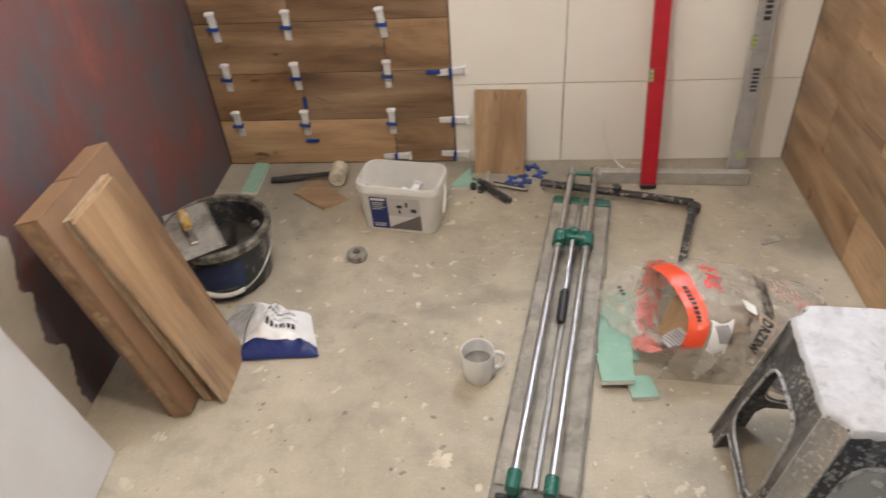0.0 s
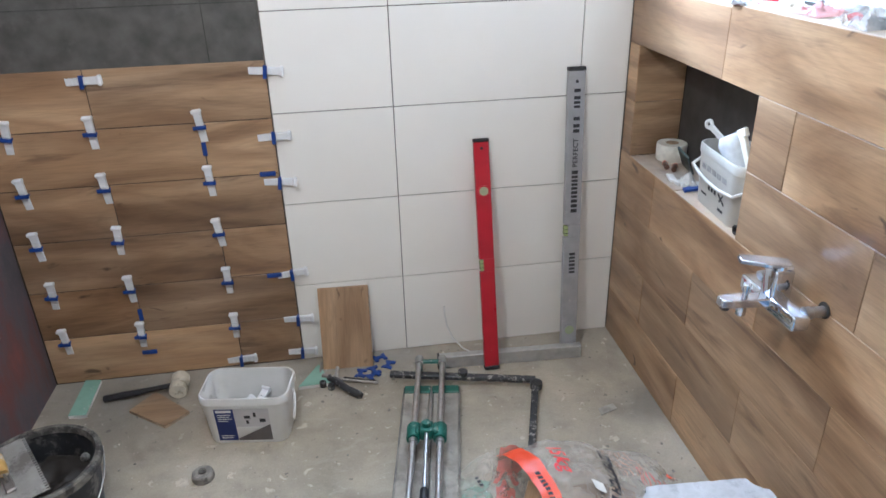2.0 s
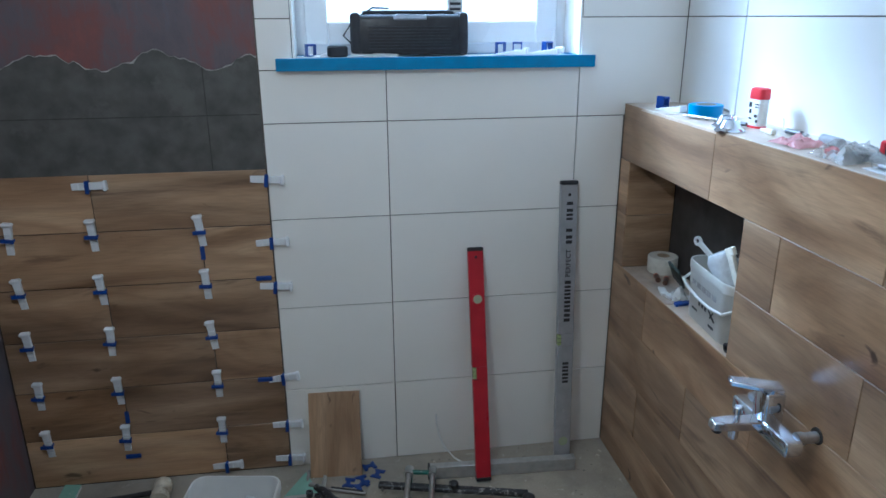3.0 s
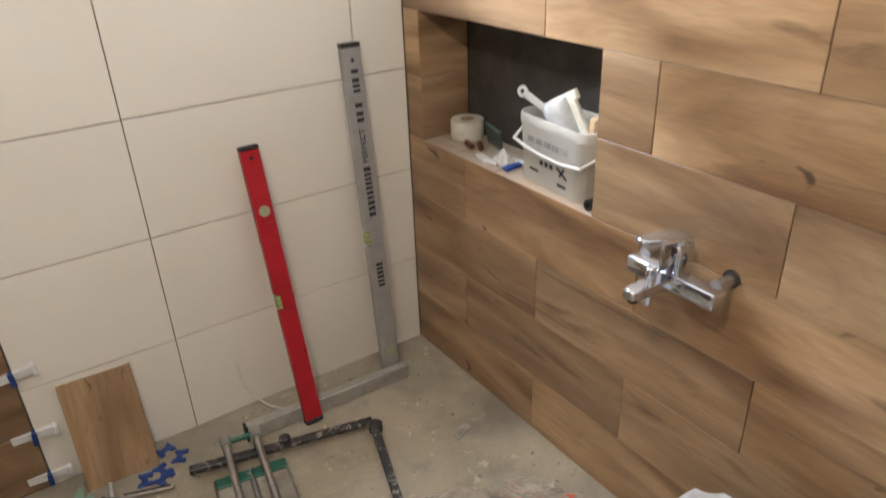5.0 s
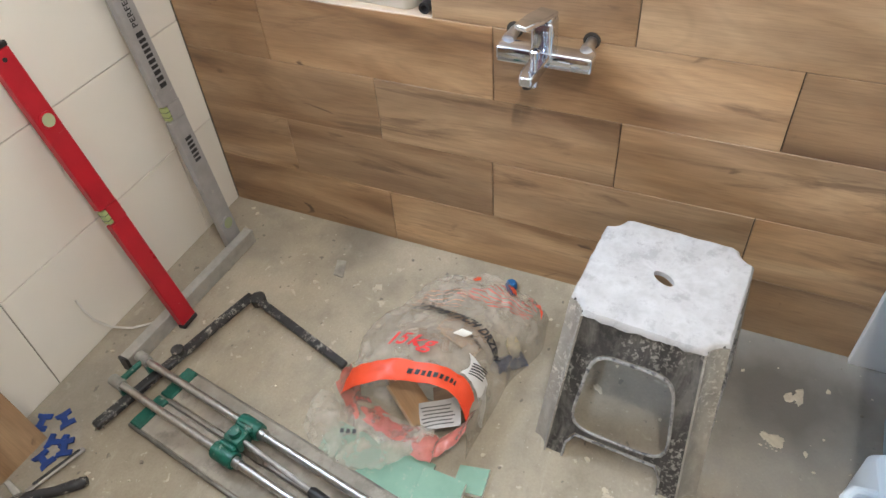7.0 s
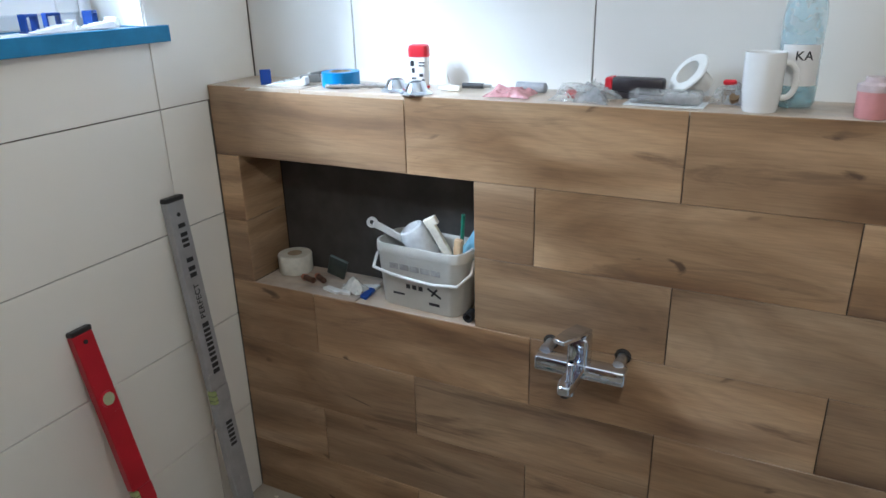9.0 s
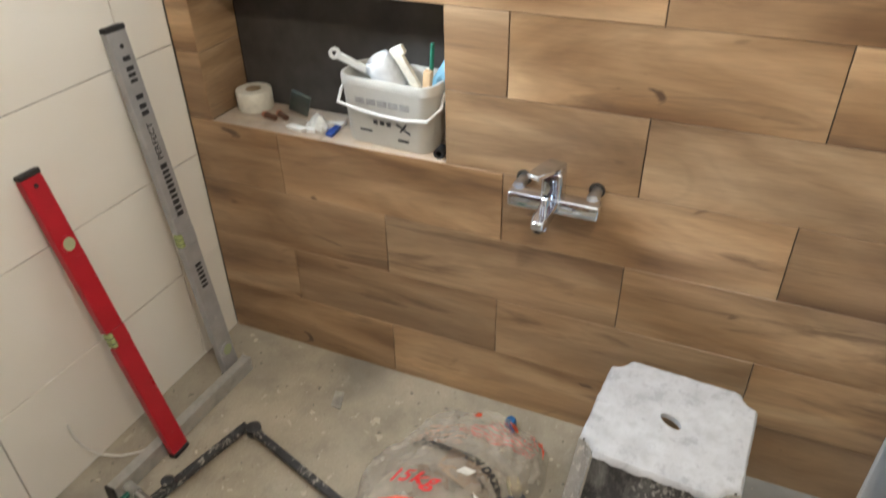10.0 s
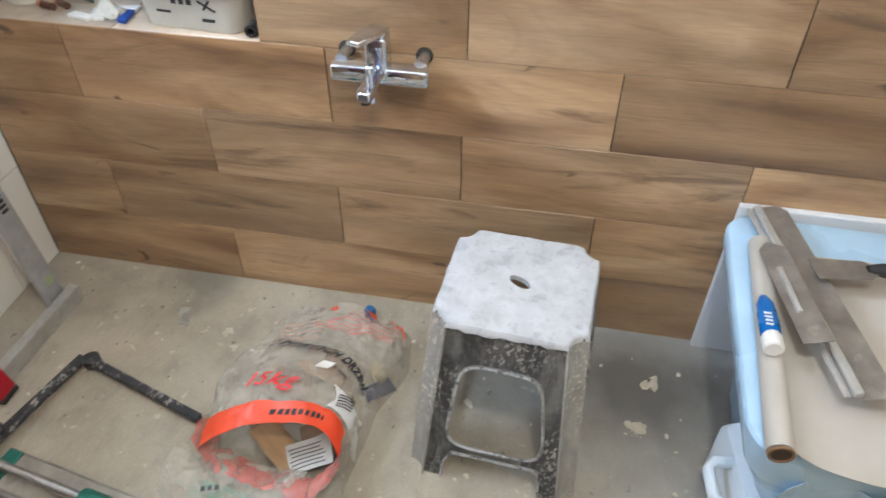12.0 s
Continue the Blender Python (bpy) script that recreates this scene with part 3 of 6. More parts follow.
# ---- wedges and clips set in the wood-look tiles ----
def set_wedge(x, z, turn, name="tile_leveller"):
    th = thing(name, pose(x, -0.0015, z), "white levelling wedge pushed through a blue clip on the tile joint", "tile leveller", "levellers on the wall")
    w = new("wedge", WEDGE_ME)
    w.parent = th
    w.matrix_local = pose(0, 0, 0, 90, 0, 0) @ pose(0, 0, 0, 0, 0, turn)
    c = part("clip", bm_join(bm_box(0.004, 0.024, 0.008, (-0.0135, -0.012, 0), 0.001), bm_box(0.004, 0.024, 0.008, (0.0135, -0.012, 0), 0.001), bm_box(0.040, 0.005, 0.012, (0, -0.0225, 0), 0.0015)),
             BLUE_CLIP, th, "blue plastic clip")
    c.matrix_local = pose(0, 0, 0, 0, 90 - turn + 4, 0)
    return th


for k in (1, 2, 3, 4, 5):
    for x in ((-1.92 + 0.003 * k), -1.668, -1.357):
        set_wedge(x + random.uniform(-0.004, 0.004), k * ROW - 0.006, 90 + random.uniform(-6, 6))
for x, z, turn in ((-1.657, 1.036, 2), (-1.140, 1.037, -3), (-1.140, 0.835, 3), (-1.140, 0.686, -2), (-1.140, 0.355, 8), (-1.140, 0.175, 1), (-1.140, 0.039, 0), (-1.354, 0.032, 4)):
    set_wedge(x, z, turn)
for x, z, up in ((-1.354, 0.81, 1), (-1.657, 0.25, 1), (-1.657, 0.10, 0), (-1.20, 0.353, 0), (-1.175, 0.715, 0)):
    loose("spacer", to_mesh("spacer", bm_box(0.014 if up else 0.05, 0.006, 0.045 if up else 0.016, (0, -0.003, 0), 0.002), BLUE_CLIP), pose(x, -0.002, z), "blue plastic spacer stuck in a tile joint", "spacer", "spacers")

# ---- spirit levels ----
def spirit_level(name, length, width, depth, paint, m, label, round_at, edge_at, hole_at):
    th = thing(name, m, label, "spirit level")
    h = width / 2
    e = 0.012
    segs, z = [], e
    # the profile, notched where the edge vial sits
    for a, b in ((e, edge_at - 0.022), (edge_at + 0.022, length - e)):
        segs.append(bm_box(width, depth, b - a, (0, 0, (a + b) / 2), 0.002))
    segs.append(bm_box(width - 0.014, depth, 0.044, (0.007, 0, edge_at)))
    part("profile", bm_join(*segs), paint, th)
    for zz in (e / 2, length - e / 2):
        part("end_cap", bm_box(width + 0.002, depth + 0.002, e, (0, 0, zz), 0.002), BLACK_PLASTIC, th, "black plastic end cap")
    rv = part("round_vial", bm_lathe([(0, 0.0), (width * 0.30, 0.0), (width * 0.30, 0.004), (0, 0.004)], 24, (0.0, -depth / 2, round_at), (90, 0, 0)), VIAL_DULL, th, "round pale green vial")
    part("bezel", bm_lathe([(width * 0.30, 0), (width * 0.38, 0), (width * 0.38, 0.005), (width * 0.30, 0.005)], 24, (0.0, -depth / 2, round_at), (90, 0, 0)), paint, rv)
    ev = part("edge_vial", bm_box(0.0125, depth * 1.02, 0.037, (-h + 0.0075, 0, edge_at), 0.003, (0, 0, 0), 2), VIAL, th, "yellow-green bubble vial")
    part("vial_ring", bm_join(*[bm_box(0.0131, depth * 1.04, 0.0014, (-h + 0.0075, 0, edge_at + s)) for s in (-0.007, 0.007)]), BLACK_PLASTIC, ev)
    part("hang_hole", bm_lathe([(0, 0), (0.005, 0), (0.005, 0.002), (0, 0.002)], 14, (0, -depth / 2, hole_at), (90, 0, 0)), BLACK_PLASTIC, th)
    return th


spirit_level("red_spirit_level", 0.8, 0.05, 0.022, RED_PAINT, pose(-0.4845, -0.185, 0.004, -13.0, -0.2, 0), "red metal spirit level with black ends leaning on the white tiles", 0.628, 0.375, 0.768)
sl = spirit_level("silver_spirit_level", 1.0, 0.056, 0.022, SILVER_PAINT, pose(-0.190, -0.122, 0.004, -6.6, 0.8, 0), "grey metal spirit level with black print leaning in the corner", 0.085, 0.455, 0.955)
rnd = random.Random(4)
for a, b in ((0.30, 0.375), (0.52, 0.66), (0.79, 0.81), (0.83, 0.84), (0.87, 0.90), (0.92, 0.935)):
    bars, z = [], a
    while z < b:
        hh = rnd.uniform(0.009, 0.015)
        bars.append(bm_box(0.021, 0.001, hh * 0.8, (0.002, -0.0116, z + hh * 0.5)))
        z += hh + 0.003
    part("printed_lettering", bm_join(*bars), PRINT, sl, "dark printed bars")
word = bm_text("PERFECT", 0.023)
word.transform(Matrix(((0, -1, 0, 0.002), (0, 0, -1, -0.0117), (1, 0, 0, 0.725), (0, 0, 0, 1))))
part("printed_word", word, PRINT, sl, "", 0)
bar = thing("aluminium_bar", pose(-0.413, -0.150, 0, 0, 0, -2.4), "dull aluminium box profile lying on the floor along the wall", "metal profile")
part("profile", bm_box(0.50, 0.028, 0.048, (0, 0, 0.025), 0.002), ALU, bar)
for sx in (-1, 1):
    part("end_cap", bm_box(0.008, 0.030, 0.050, (sx * 0.253, 0, 0.0255), 0.002), BLACK_PLASTIC if sx < 0 else ALU, bar)

# ---- step stool ----
stool = thing("step_stool", pose(-0.300, -1.332, 0, 0, 0, -3.9), "dark plastic stool, its seat crusted white with dried plaster", "stool")
SH = 0.402


def ring_seat(n, a, b, notch):
    out = []
    for i in range(n):
        th = 2 * math.pi * (i + 0.5) / n
        c, s = math.cos(th), math.sin(th)
        r = 1 / max(abs(c) / a, abs(s) / b)
        cx, cy = math.copysign(a + 0.006, c), math.copysign(b + 0.006, s)
        r += 0.0022 * noise.noise(Vector((r * c * 70, r * s * 70, 4))) - 0.0008
        while math.hypot(r * c - cx, r * s - cy) < notch:
            r -= 0.001
        out.append((r * c, r * s))
    return out


def stool_seat():
    bm = bmesh.new()
    n = 96
    loops = []
    for dz, ins in ((-0.012, -0.002), (-0.005, 0.0), (-0.001, 0.003), (0.0, 0.007)):
        loops.append([bm.verts.new((x + 0.012, y, SH + dz + (0.009 * noise.noise(Vector((x * 45, y * 45, 1))) - 0.003 if dz < -0.01 else 0))) for x, y in ring_seat(n, 0.140 - ins, 0.147 - ins, 0.042)])
    for f in (0.75, 0.5):
        loops.append([bm.verts.new((0.012 + (v.co.x - 0.012) * f, v.co.y * f, SH + 0.0012 * noise.noise(v.co * 60))) for v in loops[3]])
    ca, sa = math.cos(radians(60)), math.sin(radians(60))
    for dz in (0.0, -0.012):
        lp = []
        for i in range(n):
            th = 2 * math.pi * (i + 0.5) / n - radians(60)
            px, py = 0.024 * math.cos(th), 0.0125 * math.sin(th)
            lp.append(bm.verts.new((0.012 + px * ca - py * sa, px * sa + py * ca, SH + dz)))
        loops.append(lp)
    for a, b in zip(loops, loops[1:]):
        for i in range(n):
            j = (i + 1) % n
            bm.faces.new((a[i], a[j], b[j], b[i]))
    bmesh.ops.recalc_face_normals(bm, faces=bm.faces)
    return bm


part("seat", stool_seat(), WHITE_CRUST, stool, "seat crusted with white plaster")


def flare(z):
    """Half widths of the stool at height z."""
    k = 1 - z / SH
    return 0.138 + 0.066 * k, 0.145 + 0.030 * k


def side_point(side, u, z, off=0.0):
    """A point of one side panel: u runs from -1 to 1 along it."""
    hx, hy = flare(z)
    if side in (0, 2):
        s = -1 if side == 0 else 1
        return (s * (hx - off) + 0.03 * z, u * (hy - 0.030) * -s, z)
    s = -1 if side == 1 else 1
    return (u * (hx - 0.030) * s + 0.03 * z, s * (hy - off), z)


def side_panel(side):
    bm = bmesh.new()
    n = 56
    top, low, leg = SH - 0.008, 0.078, 0.30
    outer, inner = [], []
    for i in range(n):
        th = 2 * math.pi * i / n
        c, s = math.cos(th), math.sin(th)
        k = 1 / max(abs(c), abs(s))
        outer.append((c * k, (top + low) / 2 + s * k * (top - low) / 2))
        q = (abs(c) ** 5 + abs(s) ** 5) ** -0.2
        inner.append(((0.70 - 0.06 * s) * c * q, 0.203 + 0.106 * s * q))
    def band(a, b, off1, off2):
        va = [bm.verts.new(side_point(side, u, z, off1)) for u, z in a]
        vb = [bm.verts.new(side_point(side, u, z, off2)) for u, z in b]
        for i in range(len(a)):
            j = (i + 1) % len(a)
            bm.faces.new((va[i], va[j], vb[j], vb[i]))
    mid = [(u * 1.03, 0.208 + (z - 0.208) * 1.04) for u, z in inner]
    band(outer, mid, 0.006, 0.006)
    for sg in (-1, 1):
        q = [(sg * 1.0, 0.0), (sg * 0.70, 0.0), (sg * 0.70, 0.06), (sg * 0.62, low), (sg * 1.0, low)]
        bm.faces.new([bm.verts.new(side_point(side, u, z, 0.006)) for u, z in q])
    bmesh.ops.recalc_face_normals(bm, faces=bm.faces)
    bmesh.ops.solidify(bm, geom=bm.faces[:], thickness=0.004)
    lip = bmesh.new()
    pts = [side_point(side, u, z, 0.003) for u, z in inner] + [side_point(side, *inner[0], 0.003)]
    rim = bm_tube(pts, 0.0035, 6)
    lip.free()
    low_pts = [side_point(side, u, z, 0.003) for u, z in ((-0.72, 0.0), (-0.71, 0.045), (-0.60, 0.076), (0.60, 0.076), (0.71, 0.045), (0.72, 0.0))]
    return bm, bm_join(rim, bm_tube(low_pts, 0.003, 6))


for sd in range(4):
    body, lips = side_panel(sd)
    p = part("side_panel", body, CHARCOAL_CRUST, stool)
    part("opening_rim", lips, PALE_CRUST, p, "pale scraped rim")
for sx in (-1, 1):
    for sy in (-1, 1):
        def leg_pt(u, v, sx=sx, sy=sy):
            z = v * (SH - 0.012)
            hx, hy = flare(z)
            th = radians(90) * u
            r = 0.033
            return (0.03 * z + sx * (hx - r * math.cos(th) * 1.0 + 0.002), sy * (hy - r * math.sin(th) * 1.0 + 0.002), z)
        part("leg", bm_sheet(leg_pt, 6, 8, 0.004), LEG_CRUST, stool)

# ---- tile cutter ----
cutter = thing("tile_cutter", pose(-0.900, -1.387, 0, 0, 0, -9.6), "manual tile cutter with chrome rails, green fittings and a dusty bed", "tile cutter")
part("bed", bm_box(0.188, 1.16, 0.016, (0.004, 0.545, 0.017), 0.003), CUTTER_BED, cutter)
for sx in (-1, 1):
    part("bed_pad", bm_box(0.080, 1.06, 0.006, (0.004 + sx * 0.0475, 0.56, 0.028), 0.002), CUTTER_PAD, cutter)
    part("foot_rail", bm_box(0.012, 1.12, 0.009, (0.004 + sx * 0.07, 0.545, 0.0045), 0), BLACK_PLASTIC, cutter)
part("breaking_strip", bm_box(0.010, 1.06, 0.010, (0.004, 0.56, 0.030), 0.002), STEEL_DULL, cutter)
for sx in (-1, 1):
    part("rail", bm_lathe([(0, 0), (0.0092, 0), (0.0092, 1.20), (0, 1.20)], 16, (sx * 0.039, 0.0, 0.080), (-90, 0, 0)), STEEL, cutter, "chromed steel rail")
    part("rail_end", bm_join(bm_lathe([(0, 0), (0.014, 0), (0.0155, 0.006), (0.0155, 0.045), (0, 0.047)], 14, (sx * 0.039, -0.012, 0.080), (-90, 0, 0)),
                             bm_box(0.026, 0.024, 0.056, (sx * 0.039, 0.012, 0.052), 0.004)), GREEN_CAST, cutter, "green enamelled rail end")
    part("rail_cap", bm_lathe([(0, 0), (0.013, 0), (0.0145, 0.008), (0.0145, 0.036), (0.010, 0.040), (0, 0.040)], 14, (sx * 0.039, 1.172, 0.080), (-90, 0, 0)), plain("dusty_grey_cap", (0.30, 0.30, 0.28), 0.6) if sx < 0 else bpy.data.materials["dusty_grey_cap"], cutter)
    part("bracket", bm_box(0.020, 0.018, 0.060, (sx * 0.039, 1.180, 0.050), 0.003), GREEN_CAST, cutter)
    part("end_plate", bm_box(0.088, 0.036, 0.010, (0.004 + sx * 0.046, 1.098, 0.032), 0.003), GREEN_CAST, cutter, "green enamelled end plate")
part("cross_bar", bm_box(0.090, 0.012, 0.014, (0, 1.186, 0.082), 0.003), GREEN_CAST, cutter)
part("cross_bar", bm_box(0.150, 0.014, 0.016, (0, 0.0, 0.030), 0.003), BLACK_SPLASHED, cutter)
slide = part("carriage", bm_join(*[bm_join(bm_lathe([(0.0105, 0), (0.019, 0), (0.0205, 0.006), (0.0205, 0.052), (0.019, 0.058), (0.0105, 0.058)], 18, (s * 0.039, 0.80, 0.080), (-90, 0, 0)), bm_box(0.014, 0.044, 0.030, (s * 0.026, 0.828, 0.090), 0.004)) for s in (-1, 1)],
                                 bm_box(0.040, 0.046, 0.040, (0, 0.826, 0.092), 0.008, (0, 0, 0), 2), bm_lathe([(0, 0), (0.013, 0), (0.014, 0.004), (0.012, 0.016), (0, 0.018)], 16, (0, 0.826, 0.108))), GREEN_CAST, cutter, "green cast carriage")
for s in (-1, 1):
    part("sleeve", bm_lathe([(0.0095, 0), (0.0125, 0), (0.0125, 0.016), (0.0095, 0.016)], 16, (s * 0.039, 0.785, 0.080), (-90, 0, 0)), STEEL, slide)
part("wheel_fork", bm_box(0.014, 0.05, 0.05, (0, 0.79, 0.066), 0.004), STEEL_DULL, slide)
lev = part("lever", bm_tube([(0, 0.815, 0.100), (0, 0.72, 0.080), (0, 0.62, 0.062)], 0.006, 10), STEEL, cutter)
part("grip", bm_tube([(0, 0.628, 0.064), (0, 0.62, 0.062), (0, 0.535, 0.045), (0, 0.523, 0.043)], [0.008, 0.0125, 0.0125, 0.009], 12), BLACK_PLASTIC, lev, "black rubber grip")
# measuring fence, in the cutter's own frame
inv = cutter.matrix_world.inverted()
def loc(x, y, z):
    return tuple(inv @ Vector((x, y, z)))
f0, f1, f2 = Vector((-0.842, -0.214, 0.046)), Vector((-0.362, -0.312, 0.030)), Vector((-0.470, -0.660, 0.022))
def bar_between(a, b, w, h):
    d = b - a
    return bm_box(d.length, w, h, ((a + b) / 2)[:], 0.003, (0, -math.degrees(math.asin(d.z / d.length)), math.degrees(math.atan2(d.y, d.x))))
for nm, b in (("fence_bar", bar_between(f0, f1, 0.024, 0.018)), ("fence_arm", bar_between(f1, f2, 0.022, 0.014)),
              ("fence_joint", bm_lathe([(0, 0), (0.020, 0), (0.020, 0.022), (0.012, 0.026), (0, 0.026)], 18, (-0.366, -0.335, 0.016))),
              ("fence_knob", bm_lathe([(0, 0), (0.014, 0), (0.016, 0.004), (0.016, 0.020), (0.010, 0.024), (0, 0.024)], 16, (-0.600, -0.262, 0.042)))):
    b.transform(inv)
    part(nm, b, BLACK_SPLASHED, cutter, "black bar splashed with mortar")


# ---- mortar tub and notched trowel ----
tub = thing("mortar_tub", pose(-1.790, -0.632, 0) @ Matrix.Scale(0.94, 4), "round black mortar tub, half full of grey adhesive, rim caked", "mortar tub")
TUB_OUT = plain("black_tub_plastic", (0.028, 0.030, 0.034), 0.45, 0, 0.3, 20, 0.15, (0.20, 0.185, 0.165), 0.40, 14)
CAKED = plain("caked_grey_mortar", (0.17, 0.157, 0.132), 0.9, 0, 0.4, 40, 1.0, (0.05, 0.047, 0.043), 0.52, 22)
part("body", bm_lathe([(0, 0.0), (0.128, 0.0), (0.134, 0.006), (0.157, 0.190), (0.150, 0.190), (0.129, 0.012), (0, 0.012)], 48), TUB_OUT, tub)
part("rim", bm_lathe([(0.150, 0.172), (0.160, 0.170), (0.167, 0.178), (0.167, 0.198), (0.162, 0.204), (0.152, 0.203), (0.146, 0.185)], 48), CAKED, tub, "rim caked with mortar")


def mortar_pt(u, v):
    r, a = 0.139 * u, 2 * math.pi * v
    p = Vector((r * math.cos(a), r * math.sin(a), 0))
    return (p.x, p.y, 0.085 + 0.022 * noise.noise(p * 13) + 0.008 * noise.noise(p * 45) + 0.018 * u * u)


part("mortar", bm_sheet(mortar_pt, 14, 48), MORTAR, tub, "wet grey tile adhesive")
lab = plain("navy_tub_label", (0.015, 0.028, 0.085), 0.5, 0, 0.3, 20, 0, (0.25, 0.24, 0.23), 0.25, 14)


def wrap(a0, a1, z0, z1, off=0.0015):
    def f(u, v):
        z = z0 + (z1 - z0) * v
        r = 0.134 + (z - 0.006) * 0.125 + off
        a = radians(a0 + (a1 - a0) * u)
        return (r * math.cos(a), r * math.sin(a), z)
    return bm_sheet(f, 14, 1)


part("label", wrap(-135, -45, 0.055, 0.15), lab, tub, "dark blue paper label")
def bail(a):
    """The wire handle hangs down over the front of the tub."""
    k = math.sin(math.pi * (24 - a) / 184)
    r = 0.166 - 0.014 * k
    return (r * math.cos(radians(a)), r * math.sin(radians(a)), 0.180 - 0.142 * k)


hd = part("handle", bm_tube([bail(a) for a in range(24, -161, -8)], 0.0026, 8), plain("wire_grey", (0.45, 0.45, 0.44), 0.4, 0.8), tub, "wire carrying handle")
part("grip", bm_tube([bail(a) for a in range(-52, -101, -6)], 0.0075, 10), plain("dirty_white_grip", (0.62, 0.61, 0.58), 0.5, 0, 0.1, 30, 0.1), hd, "white plastic grip")
part("lump", bm_lathe([(0, -0.012), (0.010, -0.008), (0.014, 0.0), (0.010, 0.009), (0, 0.012)], 10, (0.115, 0.03, 0.178)), CAKED, tub)

trowel = thing("notched_trowel", pose(-1.842, -0.672, 0.1945, 3, -2, -57.5), "notched steel trowel with a wooden handle resting across the tub", "trowel")
teeth = []
for i in range(24):
    x = -0.135 + i * 0.01125
    teeth += [(x, 0.060), (x + 0.0055, 0.060), (x + 0.0055, 0.068), (x + 0.01125, 0.068)]
part("blade", bm_prism([(-0.135, -0.060), (0.135, -0.060)] + [(x, y) for x, y in reversed(teeth)], 0.0012), plain("mortar_smeared_steel", (0.36, 0.345, 0.31), 0.6, 0.2, 0.2, 15, 0.5, (0.20, 0.185, 0.16), 0.45, 13), trowel, "", 0)
part("mount", bm_box(0.16, 0.024, 0.010, (0, -0.006, 0.006), 0.003), STEEL_DULL, trowel)
part("handle", bm_tube([(-0.045, -0.006, 0.040), (-0.02, -0.006, 0.046), (0.02, -0.006, 0.046), (0.045, -0.006, 0.040)], [0.011, 0.0145, 0.0145, 0.012], 12), plain("varnished_yellow_wood", (0.48, 0.30, 0.08), 0.4, 0, 0.15, 30, 0.1, (0.6, 0.57, 0.5), 0.45, 30), trowel, "yellow wooden handle")
for x in (-0.042, 0.042):
    part("bracket", bm_tube([(x, -0.006, 0.01), (x, -0.006, 0.040)], 0.004, 8), STEEL_DULL, trowel)


# ---- crumpled bag beside the tub ----
def crumple(p, amp, f=9.0):
    p = Vector(p)
    n1 = noise.noise(p * f)
    n2 = abs(noise.noise(p * f * 2.3 + Vector((5, 2, 8))))
    n3 = abs(noise.noise(p * f * 5.1 + Vector((1, 9, 3))))
    return amp * (n1 + 0.8 * n2 + 0.35 * n3)


def bag_pt(u, v):
    """A flat pillow on four corners: v from the blue near edge to the far edge."""
    near = Vector((-0.070, -0.104)).lerp(Vector((0.142, -0.086)), u)
    far = Vector((-0.085, 0.110)).lerp(Vector((0.088, 0.062)), u)
    p = near.lerp(far, v)
    e = min(u, 1 - u, v, 1 - v)
    q = Vector((p.x, p.y, 0.3))
    h = 0.050 * min(1, e * 3.2) ** 0.75 * (1.1 - 0.35 * u)
    fold = 0.022 * math.exp(-((u - 0.28 - 0.25 * v) / 0.07) ** 2) - 0.012 * math.exp(-((u - 0.46 - 0.1 * v) / 0.09) ** 2)
    z = 0.005 + h + (fold * min(1, max(0, v - 0.15) * 3) + bag_fold(q) * 0.0055 * min(1, 0.3 + v * 2)) * min(1, e * 6)
    k = 0.004 * min(1, e * 9 + 0.25)
    return (p.x + bag_fold(q + Vector((3, 1, 0))) * k, p.y + bag_fold(q + Vector((0, 6, 2))) * k, max(0.004, z))


def bag_fold(q):
    return (1 - 2.6 * abs(noise.noise(q * 15))) + 0.5 * (1 - 2.6 * abs(noise.noise(q * 37)))


pbag = thing("powder_bag", pose(-1.590, -0.880, 0, 0, 0, 0) @ Matrix.Scale(1.04, 4), "crumpled white and blue plastic powder bag lying on the screed", "plastic bag")
FOIL_W = plain("white_printed_foil", (0.78, 0.78, 0.79), 0.32, 0, 0.05, 20, 0.3)
FOIL_B = plain("blue_printed_foil", (0.008, 0.022, 0.14), 0.32, 0, 0.15, 20, 0.3)
part("upper_foil", bm_sheet(lambda u, v: bag_pt(u, 0.20 + 0.80 * v), 48, 40, 0.0015), FOIL_W, pbag, "white printed foil")
part("blue_band", bm_sheet(lambda u, v: bag_pt(u, 0.20 * v), 48, 12, 0.0015), FOIL_B, pbag, "blue printed foil")
part("clear_end", bm_sheet(lambda u, v: (-0.150 + 0.085 * u + 0.02 * v + 0.006 * math.sin(9 * v), -0.100 + 0.195 * v, 0.006 + 0.038 * u * (0.5 + 0.5 * math.sin(math.pi * v)) + 0.006 * abs(noise.noise(Vector((u * 5, v * 9, 1))))), 14, 26), clear("grey_clear_foil", (0.50, 0.50, 0.50), 0.2, 0.6), pbag, "clear grey unprinted end of the bag")


def on_bag(u0, u1, v0, v1):
    return bm_sheet(lambda u, v: tuple(Vector(bag_pt(u0 + (u1 - u0) * u, v0 + (v1 - v0) * v)) + Vector((0, -0.0006, 0.0026))), 8, 2)
rnd = random.Random(9)
for v0, v1, u0, u1, n in ((0.34, 0.43, 0.38, 0.74, 7), (0.52, 0.535, 0.34, 0.78, 16), (0.62, 0.65, 0.40, 0.76, 12), (0.72, 0.74, 0.48, 0.74, 8), (0.80, 0.93, 0.34, 0.54, 2)):
    w = (u1 - u0) / n
    part("print", bm_join(*[on_bag(u0 + i * w, u0 + i * w + w * rnd.uniform(0.5, 0.8), v0, v1) for i in range(n)]), PRINT, pbag, "dark printed bars")

